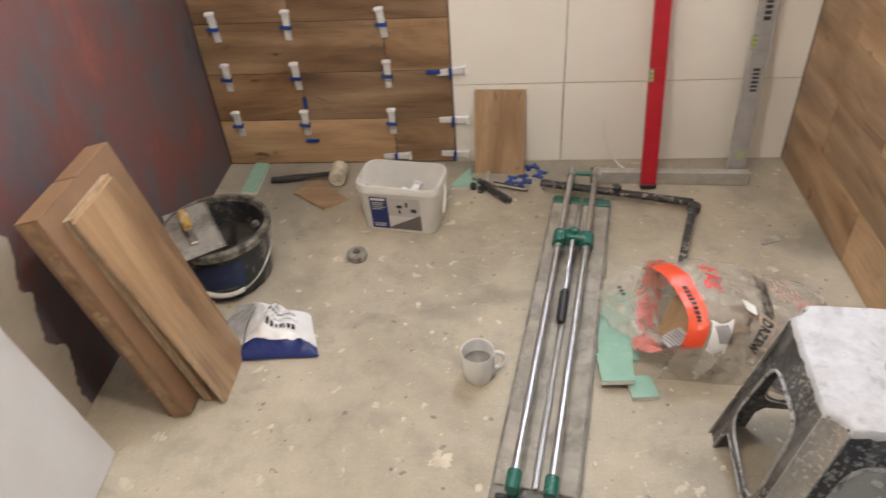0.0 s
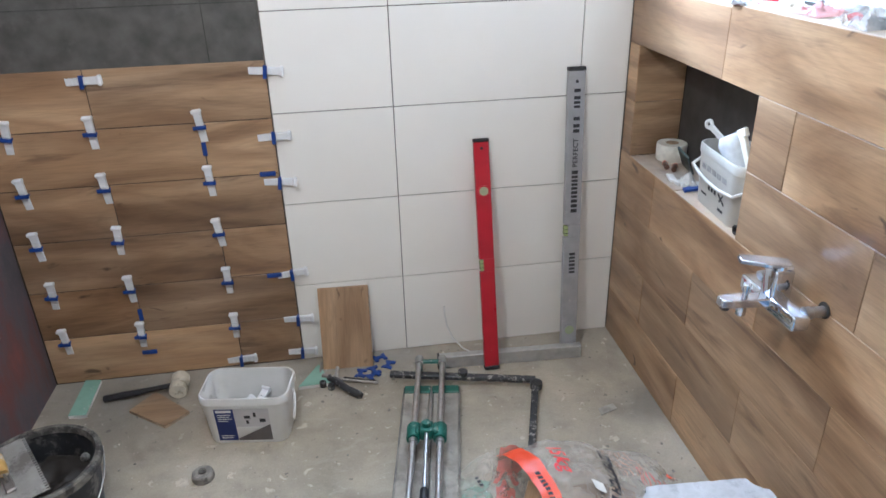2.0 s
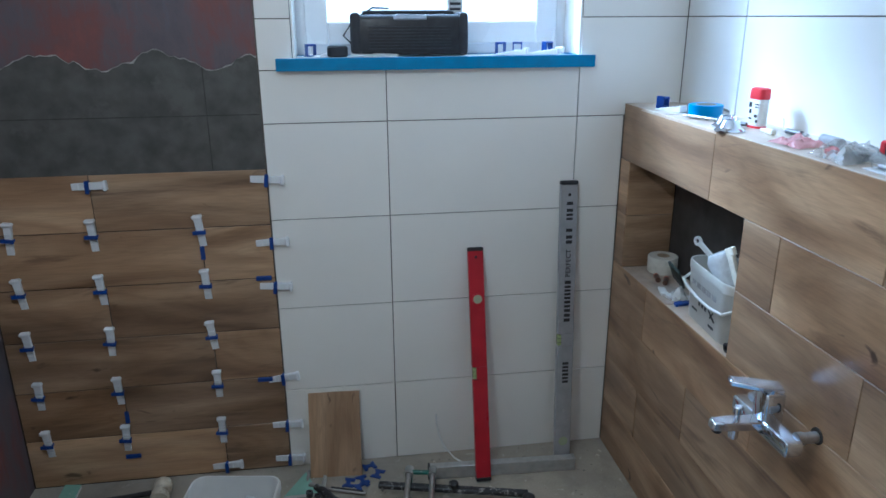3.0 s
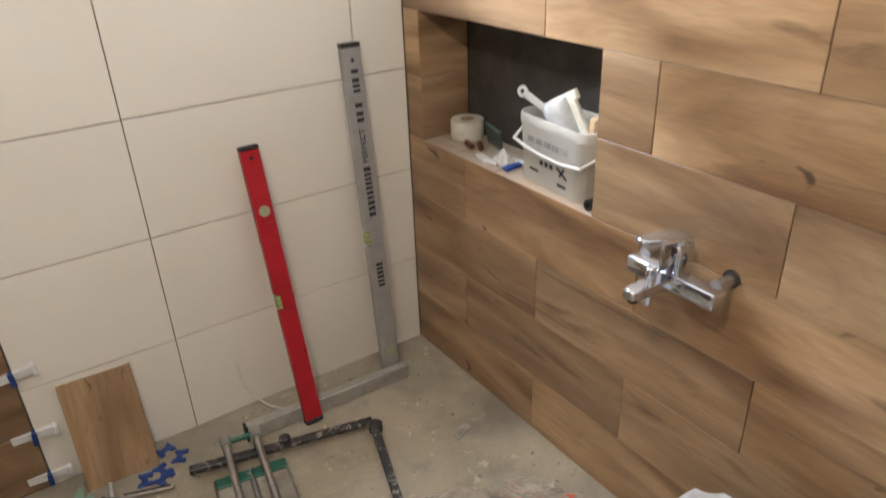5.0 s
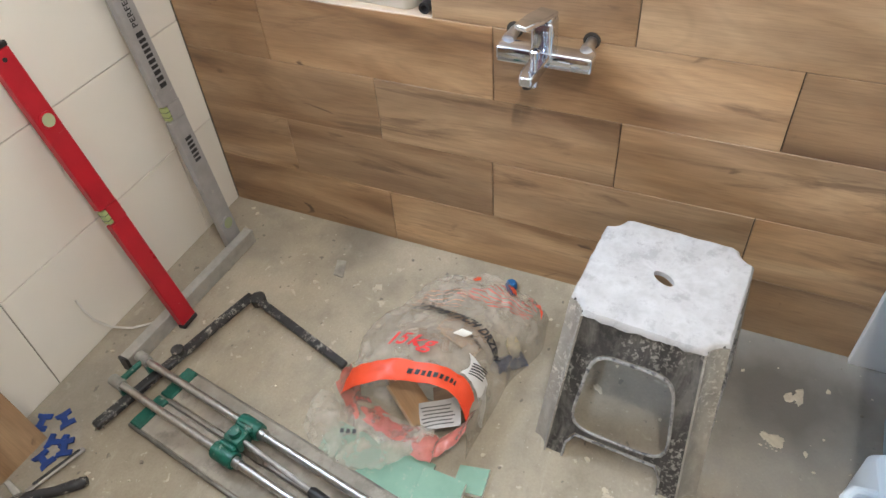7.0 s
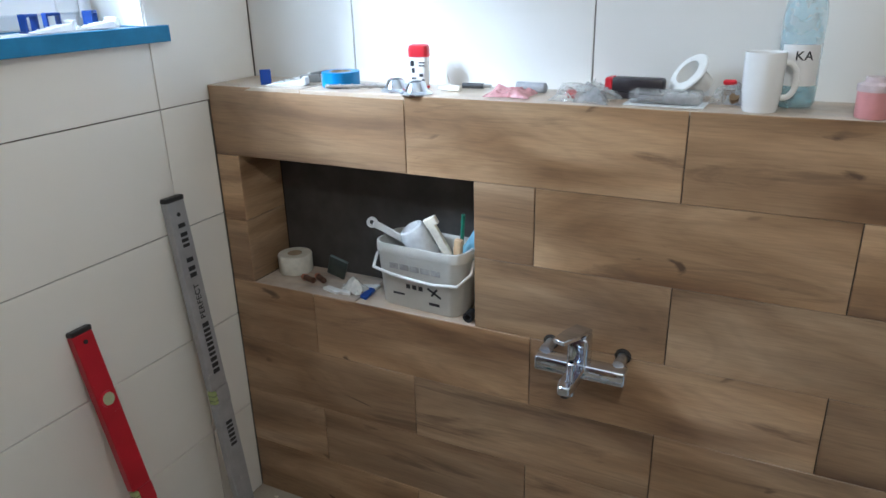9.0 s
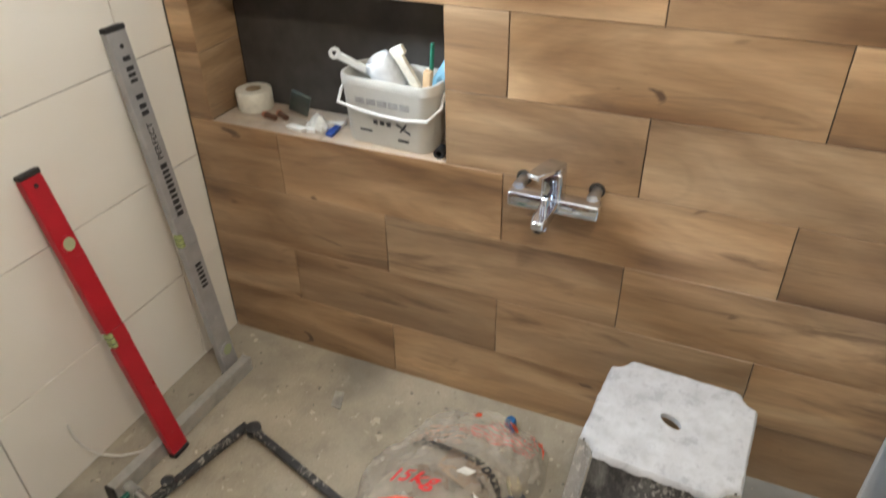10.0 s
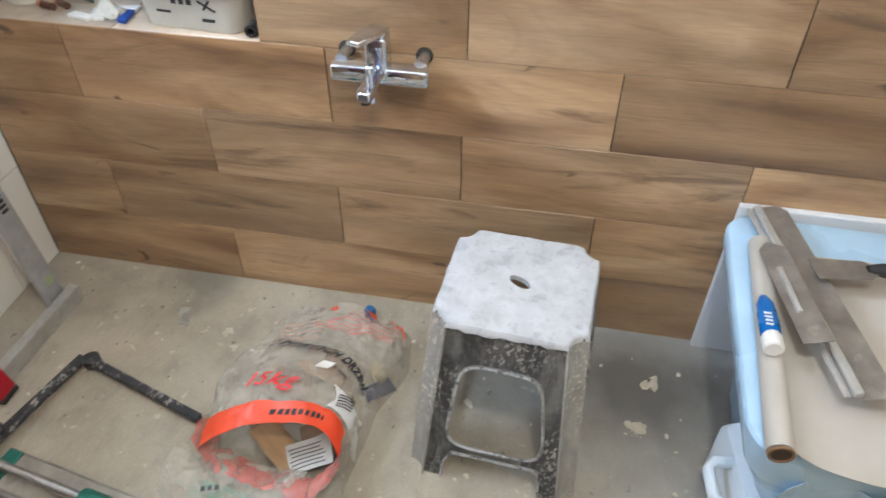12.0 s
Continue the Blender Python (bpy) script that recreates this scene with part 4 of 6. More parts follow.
# ---- white bucket with spacers ----
def bm_rbucket(levels, seg=10):
    """Rounded-rectangle rings (half x, half y, corner radius, height), bridged in order."""
    bm = bmesh.new()
    rings = []
    for hx, hy, r, z in levels:
        ring = []
        for q, (sx, sy) in enumerate(((1, 1), (-1, 1), (-1, -1), (1, -1))):
            for k in range(seg + 1):
                a = math.pi / 2 * (q + k / seg)
                ring.append(bm.verts.new((sx * (hx - r) + r * math.cos(a), sy * (hy - r) + r * math.sin(a), z)))
        rings.append(ring)
    n = len(rings[0])
    for a, b in zip(rings, rings[1:]):
        for i in range(n):
            j = (i + 1) % n
            bm.faces.new((a[i], a[j], b[j], b[i]))
    bm.faces.new(rings[0])
    bm.faces.new(rings[-1])
    bmesh.ops.recalc_face_normals(bm, faces=bm.faces)
    return bm


def white_bucket(name, m, hx, hy, h, label, plastic=WHITE_PLASTIC):
    th = thing(name, m, label, "plastic bucket")
    k = 0.87
    part("body", bm_rbucket([(hx * k, hy * k, 0.03, 0), (hx * k + 0.003, hy * k + 0.003, 0.032, 0.006), (hx * 0.985, hy * 0.985, 0.036, h - 0.028),
                             (hx * 1.0, hy * 1.0, 0.038, h - 0.026), (hx * 1.02, hy * 1.02, 0.04, h - 0.024), (hx * 1.02, hy * 1.02, 0.04, h - 0.005), (hx * 1.0, hy * 1.0, 0.038, h), (hx * 0.965, hy * 0.955, 0.036, h),
                             (hx * 0.96, hy * 0.95, 0.036, h - 0.01), (hx * k - 0.002, hy * k - 0.003, 0.03, 0.004)]), plastic, th)
    return th


bk = white_bucket("white_bucket", pose(-1.283, -0.352, 0, 0, 0, -8.6), 0.134, 0.080, 0.172, "white rectangular plastic bucket with a picture label, standing on the floor")


def bk_face(x0, x1, z0, z1, off):
    """A patch on the bucket's front face."""
    def f(u, v):
        z = z0 + (z1 - z0) * v
        y = -(0.080 * (0.87 + 0.115 * z / 0.144)) - off
        return (x0 + (x1 - x0) * u, y, z)
    return bm_sheet(f, 1, 1)


PICT = plain("pale_photo_print", (0.52, 0.50, 0.50), 0.4, 0, 0.08, 15, 0)
lb = part("label", bk_face(-0.088, 0.075, 0.012, 0.135, 0.0015), PICT, bk, "printed picture label", 0)
part("blue_panel", bk_face(-0.088, -0.030, 0.012, 0.135, 0.0025), FOIL_B, lb, "blue print", 0)
bm = bk_face(-0.028, 0.075, 0.012, 0.075, 0.0025)
for v in bm.verts:
    if v.co.z > 0.05 and v.co.x < 0:
        v.co.z = 0.022
part("dark_floor_print", bm, plain("grey_brown_print", (0.13, 0.115, 0.11), 0.4, 0, 0.1, 15, 0), lb, "", 0)
part("furniture_print", bm_join(bk_face(0.0, 0.018, 0.098, 0.110, 0.0032), bk_face(0.004, 0.012, 0.078, 0.092, 0.0032), bk_face(0.028, 0.036, 0.104, 0.122, 0.0032), bk_face(0.045, 0.063, 0.084, 0.098, 0.0032)), PRINT, lb, "", 0)
part("text_bars", bm_join(*[bk_face(-0.080, -0.080 + w, z, z + 0.003, 0.0032) for w, z in ((0.04, 0.112), (0.035, 0.104), (0.042, 0.096), (0.03, 0.088), (0.04, 0.030), (0.036, 0.022))], bk_face(-0.083, -0.036, 0.122, 0.131, 0.0032)), WHITE_PLASTIC, lb, "white printed bars", 0)
part("handle", bm_tube([(0.136, 0.0, 0.15), (0.142, -0.01, 0.135), (0.143, -0.03, 0.10), (0.140, -0.045, 0.07)], 0.004, 8), WHITE_PLASTIC, bk)
for x, y, z, rz in ((-0.03, -0.015, 0.082, 40), (0.04, -0.015, 0.084, -14), (0.02, 0.02, 0.082, 75), (-0.05, 0.01, 0.080, 10)):
    loose("levelling_wedge", WEDGE_ME, bk.matrix_world @ pose(x, y, z, 4, -6, rz), "milky levelling wedge lying on others in the bucket", "tile wedge", "loose levelling wedges")
solid("spacer_heap", bm_sheet(lambda u, v: (-0.110 + 0.22 * u, -0.060 + 0.12 * v, 0.066 + 0.012 * noise.noise(Vector((u * 9, v * 6, 1)))), 24, 14, 0.004), plain("pale_spacer_heap", (0.70, 0.71, 0.71), 0.5, 0, 0.15, 60, 0.8), bk.matrix_world, "heap of white plastic spacers filling the bucket", "spacers", "", "stuff")

# ---- by the back wall ----
mallet = thing("rubber_mallet", pose(-1.56, -0.118, 0, 0, 0, 3), "mallet with a dirty white rubber head and black handle", "mallet")
part("head", bm_lathe([(0, 0), (0.026, 0), (0.030, 0.006), (0.030, 0.030), (0.026, 0.036), (0.026, 0.052), (0.030, 0.058), (0.030, 0.082), (0.026, 0.088), (0, 0.088)], 20, (0.01, -0.044, 0.0305), (-90, 0, 0)), RUBBER_WHITE, mallet)
part("handle", bm_tube([(-0.02, 0, 0.030), (-0.10, 0, 0.024), (-0.13, 0, 0.020), (-0.235, 0, 0.013)], [0.009, 0.009, 0.012, 0.0115], 10), BLACK_PLASTIC, mallet, "black handle")


def board(name, outline, h, m, label, mats=(None, None)):
    th = thing(name, m, label, "plasterboard offcut", "plasterboard offcuts")
    part("core", bm_prism(outline, h - 0.001), mats[1] or GYPSUM_CORE, th, "pale gypsum core", 0)
    part("face_paper", bm_prism(outline, 0.0012, 0, pose(0, 0, h - 0.001)), mats[0] or GYPSUM_GREEN, th, "green paper face", 0)
    return th


board("plasterboard_strip", [(-0.028, -0.094), (0.028, -0.100), (0.024, 0.092), (-0.030, 0.100)], 0.0125, pose(-1.859, -0.106, 0), "narrow strip of green plasterboard on the floor by the wall")
board("plasterboard_piece", [(-0.06, -0.055), (0.05, -0.075), (0.03, 0.05)], 0.0125, pose(-1.105, -0.115, 0, 0, 0, 12), "triangular green plasterboard scrap behind the bucket")
board("plasterboard_piece", [(-0.050, -0.125), (0.050, -0.130), (0.068, 0.118), (0.02, 0.135), (-0.032, 0.128)], 0.0125, pose(-0.672, -0.842, 0), "green plasterboard scrap lying beside the cutter")
board("plasterboard_piece", [(-0.040, -0.048), (0.038, -0.044), (0.046, 0.056), (-0.044, 0.050)], 0.0125, pose(-0.683, -1.010, 0.013, -4.5, 0, 0), "green plasterboard scrap lying on another scrap")
board("plasterboard_piece", [(-0.030, -0.032), (0.034, -0.036), (0.030, 0.030), (-0.028, 0.034)], 0.0125, pose(-0.628, -1.055, 0, 0, 0, 8), "small green plasterboard scrap on the floor")
cut = thing("tile_offcut", pose(-1.600, -0.215, 0, 0, 0, 0), "cut piece of wood-look tile lying on the screed", "tile offcut")
part("glaze", bm_prism([(-0.098, 0.010), (0.036, -0.093), (0.099, -0.030), (-0.031, 0.099)], 0.002, 0, pose(0, 0, 0.008)), WOOD, cut, "", 0)
part("clay_body", bm_prism([(-0.098, 0.010), (0.036, -0.093), (0.099, -0.030), (-0.031, 0.099)], 0.008), TILE_BODY, cut, "", 0)
sam = thing("sample_tile", pose(-0.981, -0.085, 0.001, 15.6 - 31.2, 0, -3), "cut wood-look tile leaning upright against the white tiles", "tile")
part("clay_body", bm_box(0.175, 0.007, 0.295, (0, 0.0045, 0.1475), 0.001), TILE_BODY, sam)
part("glaze", bm_box(0.295, 0.0022, 0.175, (0, 0, 0), 0.0008), WOOD, sam).matrix_local = pose(0, 0, 0.1475, 0, -90, 0)

wire = solid("white_cable", bm_tube([(-0.622, -0.006, 0.165), (-0.621, -0.008, 0.13), (-0.614, -0.016, 0.085), (-0.596, -0.034, 0.045), (-0.565, -0.065, 0.018), (-0.525, -0.095, 0.006), (-0.47, -0.118, 0.005)], 0.003, 8), WHITE_PLASTIC, pose(0, 0, 0), "short white cable hanging at the foot of the tiles", "cable")

pl = thing("levelling_pliers", pose(-1.03, -0.16, 0), "grey steel tile levelling pliers with black grips on the floor", "pliers")
part("grip", bm_tube([(-0.018, 0.006, 0.017), (0.008, -0.024, 0.018), (0.040, -0.066, 0.016), (0.078, -0.104, 0.014), (0.086, -0.112, 0.014)], [0.012, 0.0135, 0.0115, 0.0135, 0.010], 12), BLACK_SPLASHED, pl, "black grip")
part("grip", bar_between(Vector((0.012, -0.002, 0.014)), Vector((0.146, -0.042, 0.010)), 0.013, 0.010), STEEL_DULL, pl, "flat steel arm")
part("arm_slot", bar_between(Vector((0.030, -0.007, 0.0195)), Vector((0.138, -0.040, 0.0155)), 0.005, 0.001), BLACK_PLASTIC, pl, "dark slot")
part("jaw", bm_join(bm_box(0.082, 0.016, 0.005, (-0.060, 0.026, 0.0028), 0.001, (0, 0, -20)), bm_box(0.052, 0.014, 0.022, (-0.020, 0.014, 0.011), 0.003, (0, 0, -28))), STEEL_DULL, pl, "steel jaw")
part("jaw", bm_tube([(-0.050, 0.042, 0.006), (-0.048, 0.070, 0.012), (-0.044, 0.094, 0.022)], [0.006, 0.005, 0.004], 8), STEEL_DULL, pl, "steel jaw")
part("post", bm_tube([(0.004, 0.018, 0.006), (0.012, 0.046, 0.030)], [0.009, 0.006], 8), plain("pale_dusty_steel", (0.46, 0.45, 0.42), 0.6, 0.3), pl, "dusty pale jaw post")
for x, y in ((-0.012, -0.038), (-0.040, -0.018)):
    part("pivot", bm_lathe([(0.005, 0), (0.0115, 0), (0.0115, 0.018), (0.009, 0.020), (0.005, 0.018), (0.005, 0)], 16, (x, y, 0.001)), BLACK_SPLASHED, pl)
CLIP_FLAT = to_mesh("flat_clip", bm_prism([(-0.024, -0.019), (-0.010, -0.019), (-0.008, -0.006), (0.008, -0.006), (0.010, -0.019), (0.024, -0.019), (0.022, 0.004), (0.024, 0.019), (0.012, 0.016), (0.008, 0.009), (-0.008, 0.009), (-0.012, 0.016), (-0.024, 0.019), (-0.022, 0.004)], 0.005, 0.0008), BLUE_CLIP)
for x, y, z, rz in ((-0.868, -0.046, 0.0003, 20), (-0.840, -0.094, 0.0003, 62), (-0.893, -0.120, 0.0003, 108), (-0.899, -0.155, 0.0056, 35), (-0.940, -0.128, 0.0003, 75)):
    loose("levelling_clip", CLIP_FLAT, pose(x, y, z, 0, 0, rz), "flat blue plastic tile levelling clip lying on the floor", "tile clip", "loose levelling clips")

# ---- middle of the floor ----
lid = thing("mortar_puck", pose(-1.411, -0.553, 0), "small round grey cap caked with mortar on the floor", "cap")
part("cap", bm_lathe([(0, 0), (0.030, 0), (0.032, 0.005), (0.030, 0.020), (0.026, 0.024), (0, 0.024)], 22), plain("pale_caked_mortar", (0.27, 0.25, 0.22), 0.9, 0, 0.3, 40, 0.8, (0.13, 0.12, 0.11), 0.4, 30), lid)
part("knob", bm_lathe([(0, 0.02), (0.012, 0.022), (0.011, 0.03), (0, 0.032)], 14), CAKED, lid)


def mug(name, m, r, h, label, square=False, inside=None):
    th = thing(name, m, label, "mug")
    part("cup", bm_lathe([(0, 0.0), (r * 0.80, 0.0), (r * 0.86, 0.004), (r * 0.97, h * 0.35), (r, h - 0.003), (r * 0.985, h), (r * 0.93, h - 0.002), (r * 0.90, h * 0.35), (r * 0.78, 0.008), (0, 0.008)], 36), CERAMIC, th)
    hp = [(r * (0.92 + 0.66 * math.sin(math.pi * i / 14) ** 0.7), 0, h * (0.53 + 0.30 * math.cos(math.pi * i / 14))) for i in range(15)]
    part("handle", bm_tube(hp, 0.0055, 10), CERAMIC, th)
    if inside:
        part("dregs", bm_lathe([(0, h * 0.55), (r * 0.91, h * 0.55), (r * 0.91, h * 0.55 + 0.001)], 32), inside, th, "dried dregs")
    return th


mug("mug", pose(-1.022, -1.020, 0, 0, 0, 12), 0.0415, 0.092, "white ceramic mug standing on the dusty floor", False, plain("grey_dregs", (0.20, 0.19, 0.17), 0.5))
solid("bottle_stopper", bm_join(bm_lathe([(0, 0), (0.014, 0), (0.016, 0.004), (0.015, 0.020), (0.011, 0.026), (0, 0.026)], 16), bm_box(0.03, 0.014, 0.018, (0.018, 0.004, 0.010), 0.004)), plain("blue_plastic", (0.005, 0.10, 0.30), 0.45), pose(-0.070, -0.946, 0, 0, 0, 200), "small blue plastic stopper on the floor by the wall", "stopper")
solid("tile_crumb", bm_prism([(-0.035, -0.012), (0.03, -0.016), (0.036, 0.010), (-0.02, 0.016)], 0.004), plain("grey_scrap", (0.36, 0.34, 0.30), 0.9), pose(-0.17, -0.47, 0, 0, 0, 24), "thin grey scrap of mortar on the floor", "scrap")

# ---- stacked tiles and boards leaning on the left wall ----
def leaning_pack(m, length, width, thick, label, carton=False, n=1):
    th = thing("tile_pack" if carton else "wood_look_tile", m, label, "tile pack" if carton else "tile", "tiles leaning on the wall")
    if carton:
        part("carton", bm_box(thick, width, length, (thick / 2, 0, length / 2), 0.004, (0, 0, 0), 2), plain("brown_carton", (0.23, 0.135, 0.075), 0.7, 0, 0.15, 8, 0.15), th)
        part("carton_flap", bm_join(bm_box(thick * 0.96, width * 0.49, 0.003, (thick / 2, -width * 0.25, length + 0.0015), 0.001), bm_box(thick * 0.96, width * 0.47, 0.003, (thick / 2, width * 0.25, length + 0.0015), 0.001)), plain("brown_carton_flap", (0.30, 0.18, 0.10), 0.7, 0, 0.15, 8, 0.15), th)
        part("edge_tape", bm_box(thick * 0.5, 0.001, length, (thick / 2, -width / 2 - 0.001, length / 2)), plain("shiny_tape", (0.30, 0.19, 0.11), 0.25), th)
    else:
        for i in range(n):
            part("tile_body", bm_box(0.0075, width, length, (0.0065 + 0.0105 * i, random.uniform(-0.002, 0.002), length / 2), 0.001), TILE_BODY, th)
        g = part("glaze", bm_box(length, 0.0024, width, (0, 0, 0), 0.0008), WOOD, th)
        g.matrix_local = pose(0.0115 + 0.0105 * (n - 1), 0, length / 2) @ pose(0, 0, 0, 0, 0, 90) @ pose(0, 0, 0, 0, -90, 0)
    return th



leaning_pack(pose(-1.771, -1.018, 0.0005, 0, -13.2, 0), 0.598, 0.305, 0.058, "brown carton of tiles leaning against the wall", True)
leaning_pack(pose(-1.7015, -1.034, 0.0005, 0, -14.6, 0), 0.575, 0.175, 0.021, "wood-look tiles leaning in front of a carton", False, 2)
leaning_pack(pose(-1.655, -1.036, 0.0005, 0, -17.2, 0), 0.578, 0.176, 0.014, "glossy wood-look tile leaning in front of other tiles", False, 1)
wt = thing("white_wall_tile", pose(-1.862, -1.428, 0.0005, 0, -12.0, 3), "large white wall tile leaning on the wall", "tile")
part("tile_body", bm_box(0.008, 0.30, 0.60, (0.004, 0, 0.30), 0.001), TILE_BODY, wt)
# greyer than the wall's white tiles: its shade is put into the glaze colour
part("glaze", bm_box(0.0024, 0.30, 0.60, (0.0095, 0, 0.30), 0.0008), plain("shaded_white_glaze", (0.58, 0.575, 0.57), 0.3, 0, 0.05, 6, 0.02), wt)

# bare plaster on the left wall, its torn edge against the coat
rnd = random.Random(3)
edge = [(-1.14 + 0.055 * noise.noise(Vector((z * 9, 2, 0))) + 0.014 * noise.noise(Vector((z * 23, 7, 0))) + rnd.uniform(-0.005, 0.005), z) for z in np.linspace(0, ZC, 240)]
setting("bare_plaster", bm_prism([(YB, 0.0)] + edge + [(YB, ZC)], 0.004, 0, Matrix(((0, 0, 1, XL - 0.001), (1, 0, 0, 0), (0, 1, 0, 0), (0, 0, 0, 1)))),
        plain("beige_wall_plaster", (0.46, 0.41, 0.34), 0.9, 0, 0.12, 10, 0.4), "bare beige plaster with a torn edge", "wall coating")
# red coat over the slurry, above its uneven upper edge
edge = [(x, 1.395 + 0.022 * math.sin((x + 1.8085) * 20.0) - 0.035 * max(0.0, (-1.82 - x) / 0.17) + 0.016 * noise.noise(Vector((x * 13, 0, 0))) + 0.014 * noise.noise(Vector((x * 40, 3, 0)))) for x in np.linspace(XL + 0.002, -1.141, 60)]
setting("red_coat", bm_prism(edge + [(-1.141, ZC), (XL + 0.002, ZC)], 0.003, 0, pose(0, 0.0012, 0, 90, 0, 0)), REDBLACK, "red-brown primer coat above the grey slurry", "wall coating")
setting("slurry_lip", bm_tube([(x, 0.0, z - 0.002) for x, z in edge], [max(0.0008, 0.0018 + 0.0065 * noise.noise(Vector((x * 38, 1, 5)))) for x, z in edge], 5), plain("pale_dried_slurry", (0.34, 0.32, 0.30), 0.9, 0, 0.6, 30, 0.5), "pale crust along the slurry's upper edge", "wall coating")

# board seams that show through the slurry
for sx, sz, wx, wz in ((-1.297, 1.33, 0.003, 0.52), (-1.93, 1.30, 0.003, 0.44), (-1.565, 1.234, 0.84, 0.003)):
    setting("slurry_seam", bm_box(wx, 0.002, wz, (sx, 0.0006, sz), 0.0008), plain("seam_shadow_grey", (0.058, 0.055, 0.050), 0.9, 0, 0.35, 25, 0.3), "thin seam of the boards under the dark slurry", "wall coating")

# ---- clear plastic sack of firewood briquettes ----
sack = thing("plastic_sack", pose(-0.39, -0.865, 0, 0, 0, 0), "torn clear plastic sack with orange print, tile offcuts inside", "plastic sack")
SACK = clear("clear_sack_film", (0.66, 0.60, 0.52), 0.12, 0.36, 1.5, 0.10, 1.0)
FILM_O = plain("orange_print_film", (0.78, 0.075, 0.022), 0.3, 0, 0.08, 14, 0.3)
FILM_P = clear("reddish_inner_film", (0.72, 0.21, 0.18), 0.22, 0.54)


def creases(q, amp, f):
    """Sharp folds: ridges where the noise crosses zero, at two sizes."""
    return amp * ((1 - 2.6 * abs(noise.noise(q * f))) + 0.55 * (1 - 2.6 * abs(noise.noise(q * f * 2.4 + Vector((4, 1, 7))))) + 0.22 * (1 - 2.6 * abs(noise.noise(q * f * 5.3 + Vector((2, 8, 3))))))


def along(u, stops):
    for (a, x), (b, y) in zip(stops, stops[1:]):
        if u <= b:
            k = (u - a) / (b - a)
            return x + (y - x) * k * k * (3 - 2 * k)
    return stops[-1][1]


def sack_pt(u, v, flat=0.22):
    """u: from the mouth (0) to the tied end (1); v: across, from the far side (0) to the near side (1)."""
    v = min(1.0, max(0.0, v))
    w = along(u, ((-0.1, 0.150), (0.0, 0.152), (0.45, 0.168), (0.8, 0.165), (1.0, 0.122), (1.1, 0.10)))
    cy = along(u, ((-0.1, -0.008), (0.0, -0.008), (0.45, -0.008), (0.8, -0.058), (1.0, -0.088), (1.1, -0.10)))
    h = along(u, ((-0.1, 0.158), (0.0, 0.160), (0.25, 0.178), (0.45, 0.158), (0.65, 0.122), (0.82, 0.124), (1.0, 0.080), (1.1, 0.06)))
    a = math.pi * v
    lean = 0.045 * math.sin(a) * (1 - u)
    x = -0.195 + 0.440 * u + lean - 0.03 * math.sin(2 * a) * (1 - u)
    ca, sa = math.cos(a), max(0.0, math.sin(a))
    y = cy + w * math.copysign(abs(ca) ** 0.86, ca)
    z = 0.004 + h * sa ** 0.62
    k = min(1, max(0, 0.30 + u * 2.2)) * min(1, sa * 2.6)
    k *= 1 - (1 - flat) * min(1.0, 10 * max(0.0, min(u - 0.08, 0.68 - u, v - 0.20, 0.92 - v)))
    big = 1 + 0.9 * max(0.0, u - 0.55)
    q = Vector((x, y, z))
    return (x + creases(q + Vector((3, 0, 0)), 0.0075, 10) * k * big, y + creases(q, 0.0085, 10) * k * big, max(0.003, z + creases(q + Vector((0, 7, 0)), 0.0105, 10) * k * big))


part("film", bm_sheet(sack_pt, 84, 76), SACK, sack, "clear crumpled plastic film")


def on_sack(u, v, off=0.003):
    p = Vector(sack_pt(u, v))
    e = 0.01
    n = (Vector(sack_pt(u + e, v)) - p).cross(Vector(sack_pt(u, v + e)) - p)
    n = n.normalized() if n.length > 0 else Vector((0, 0, 1))
    if n.z < 0 and 0.1 < v < 0.9:
        n = -n
    return p + n * off


part("orange_band", bm_sheet(lambda u, v: on_sack(-0.01 + 0.125 * u - 0.0 * v, 0.17 + 0.70 * v), 8, 44, 0.001), FILM_O, sack, "orange printed band")


def flap_pt(u, v):
    """The torn clear flap of the mouth, spread over the floor on its far side."""
    y = 0.215 - 0.30 * v
    reach = 0.150 * math.sin(math.pi * min(1.0, 0.22 + 0.70 * v)) + 0.012 * noise.noise(Vector((v * 9, 1, 2))) + 0.008 * noise.noise(Vector((v * 31, 5, 2)))
    x = -0.165 - 0.01 * math.sin(3 * v) - reach * u
    q = Vector((x, y, 0.4))
    return (x, y, max(0.014, 0.034 + 0.024 * math.sin(math.pi * u) * (0.6 + 0.4 * math.sin(7 * v)) - 0.012 * u + creases(q, 0.007, 13)))


part("torn_lip", bm_sheet(flap_pt, 30, 48), SACK, sack, "torn clear lip of the sack")


def lip_pt(s, w):
    """The lower lip of the mouth: s runs from the band's far end over the floor to its near end, w from the edge inwards."""
    x = along(s, ((0.0, -0.188), (0.25, -0.222), (0.55, -0.236), (0.8, -0.240), (1.0, -0.186)))
    y = along(s, ((0.0, 0.150), (0.2, 0.120), (0.5, 0.020), (0.8, -0.105), (1.0, -0.166)))
    z = along(s, ((0.0, 0.115), (0.2, 0.048), (0.45, 0.032), (0.75, 0.034), (0.9, 0.060), (1.0, 0.110)))
    q = Vector((x, y, w * 0.04))
    x += 0.072 * w + creases(q, 0.006, 16)
    return (x, y + creases(q + Vector((0, 0, 3)), 0.005, 16), max(0.010, z - 0.018 * w * w + 0.010 * math.sin(math.pi * w) + creases(q + Vector((5, 0, 0)), 0.006, 16)))


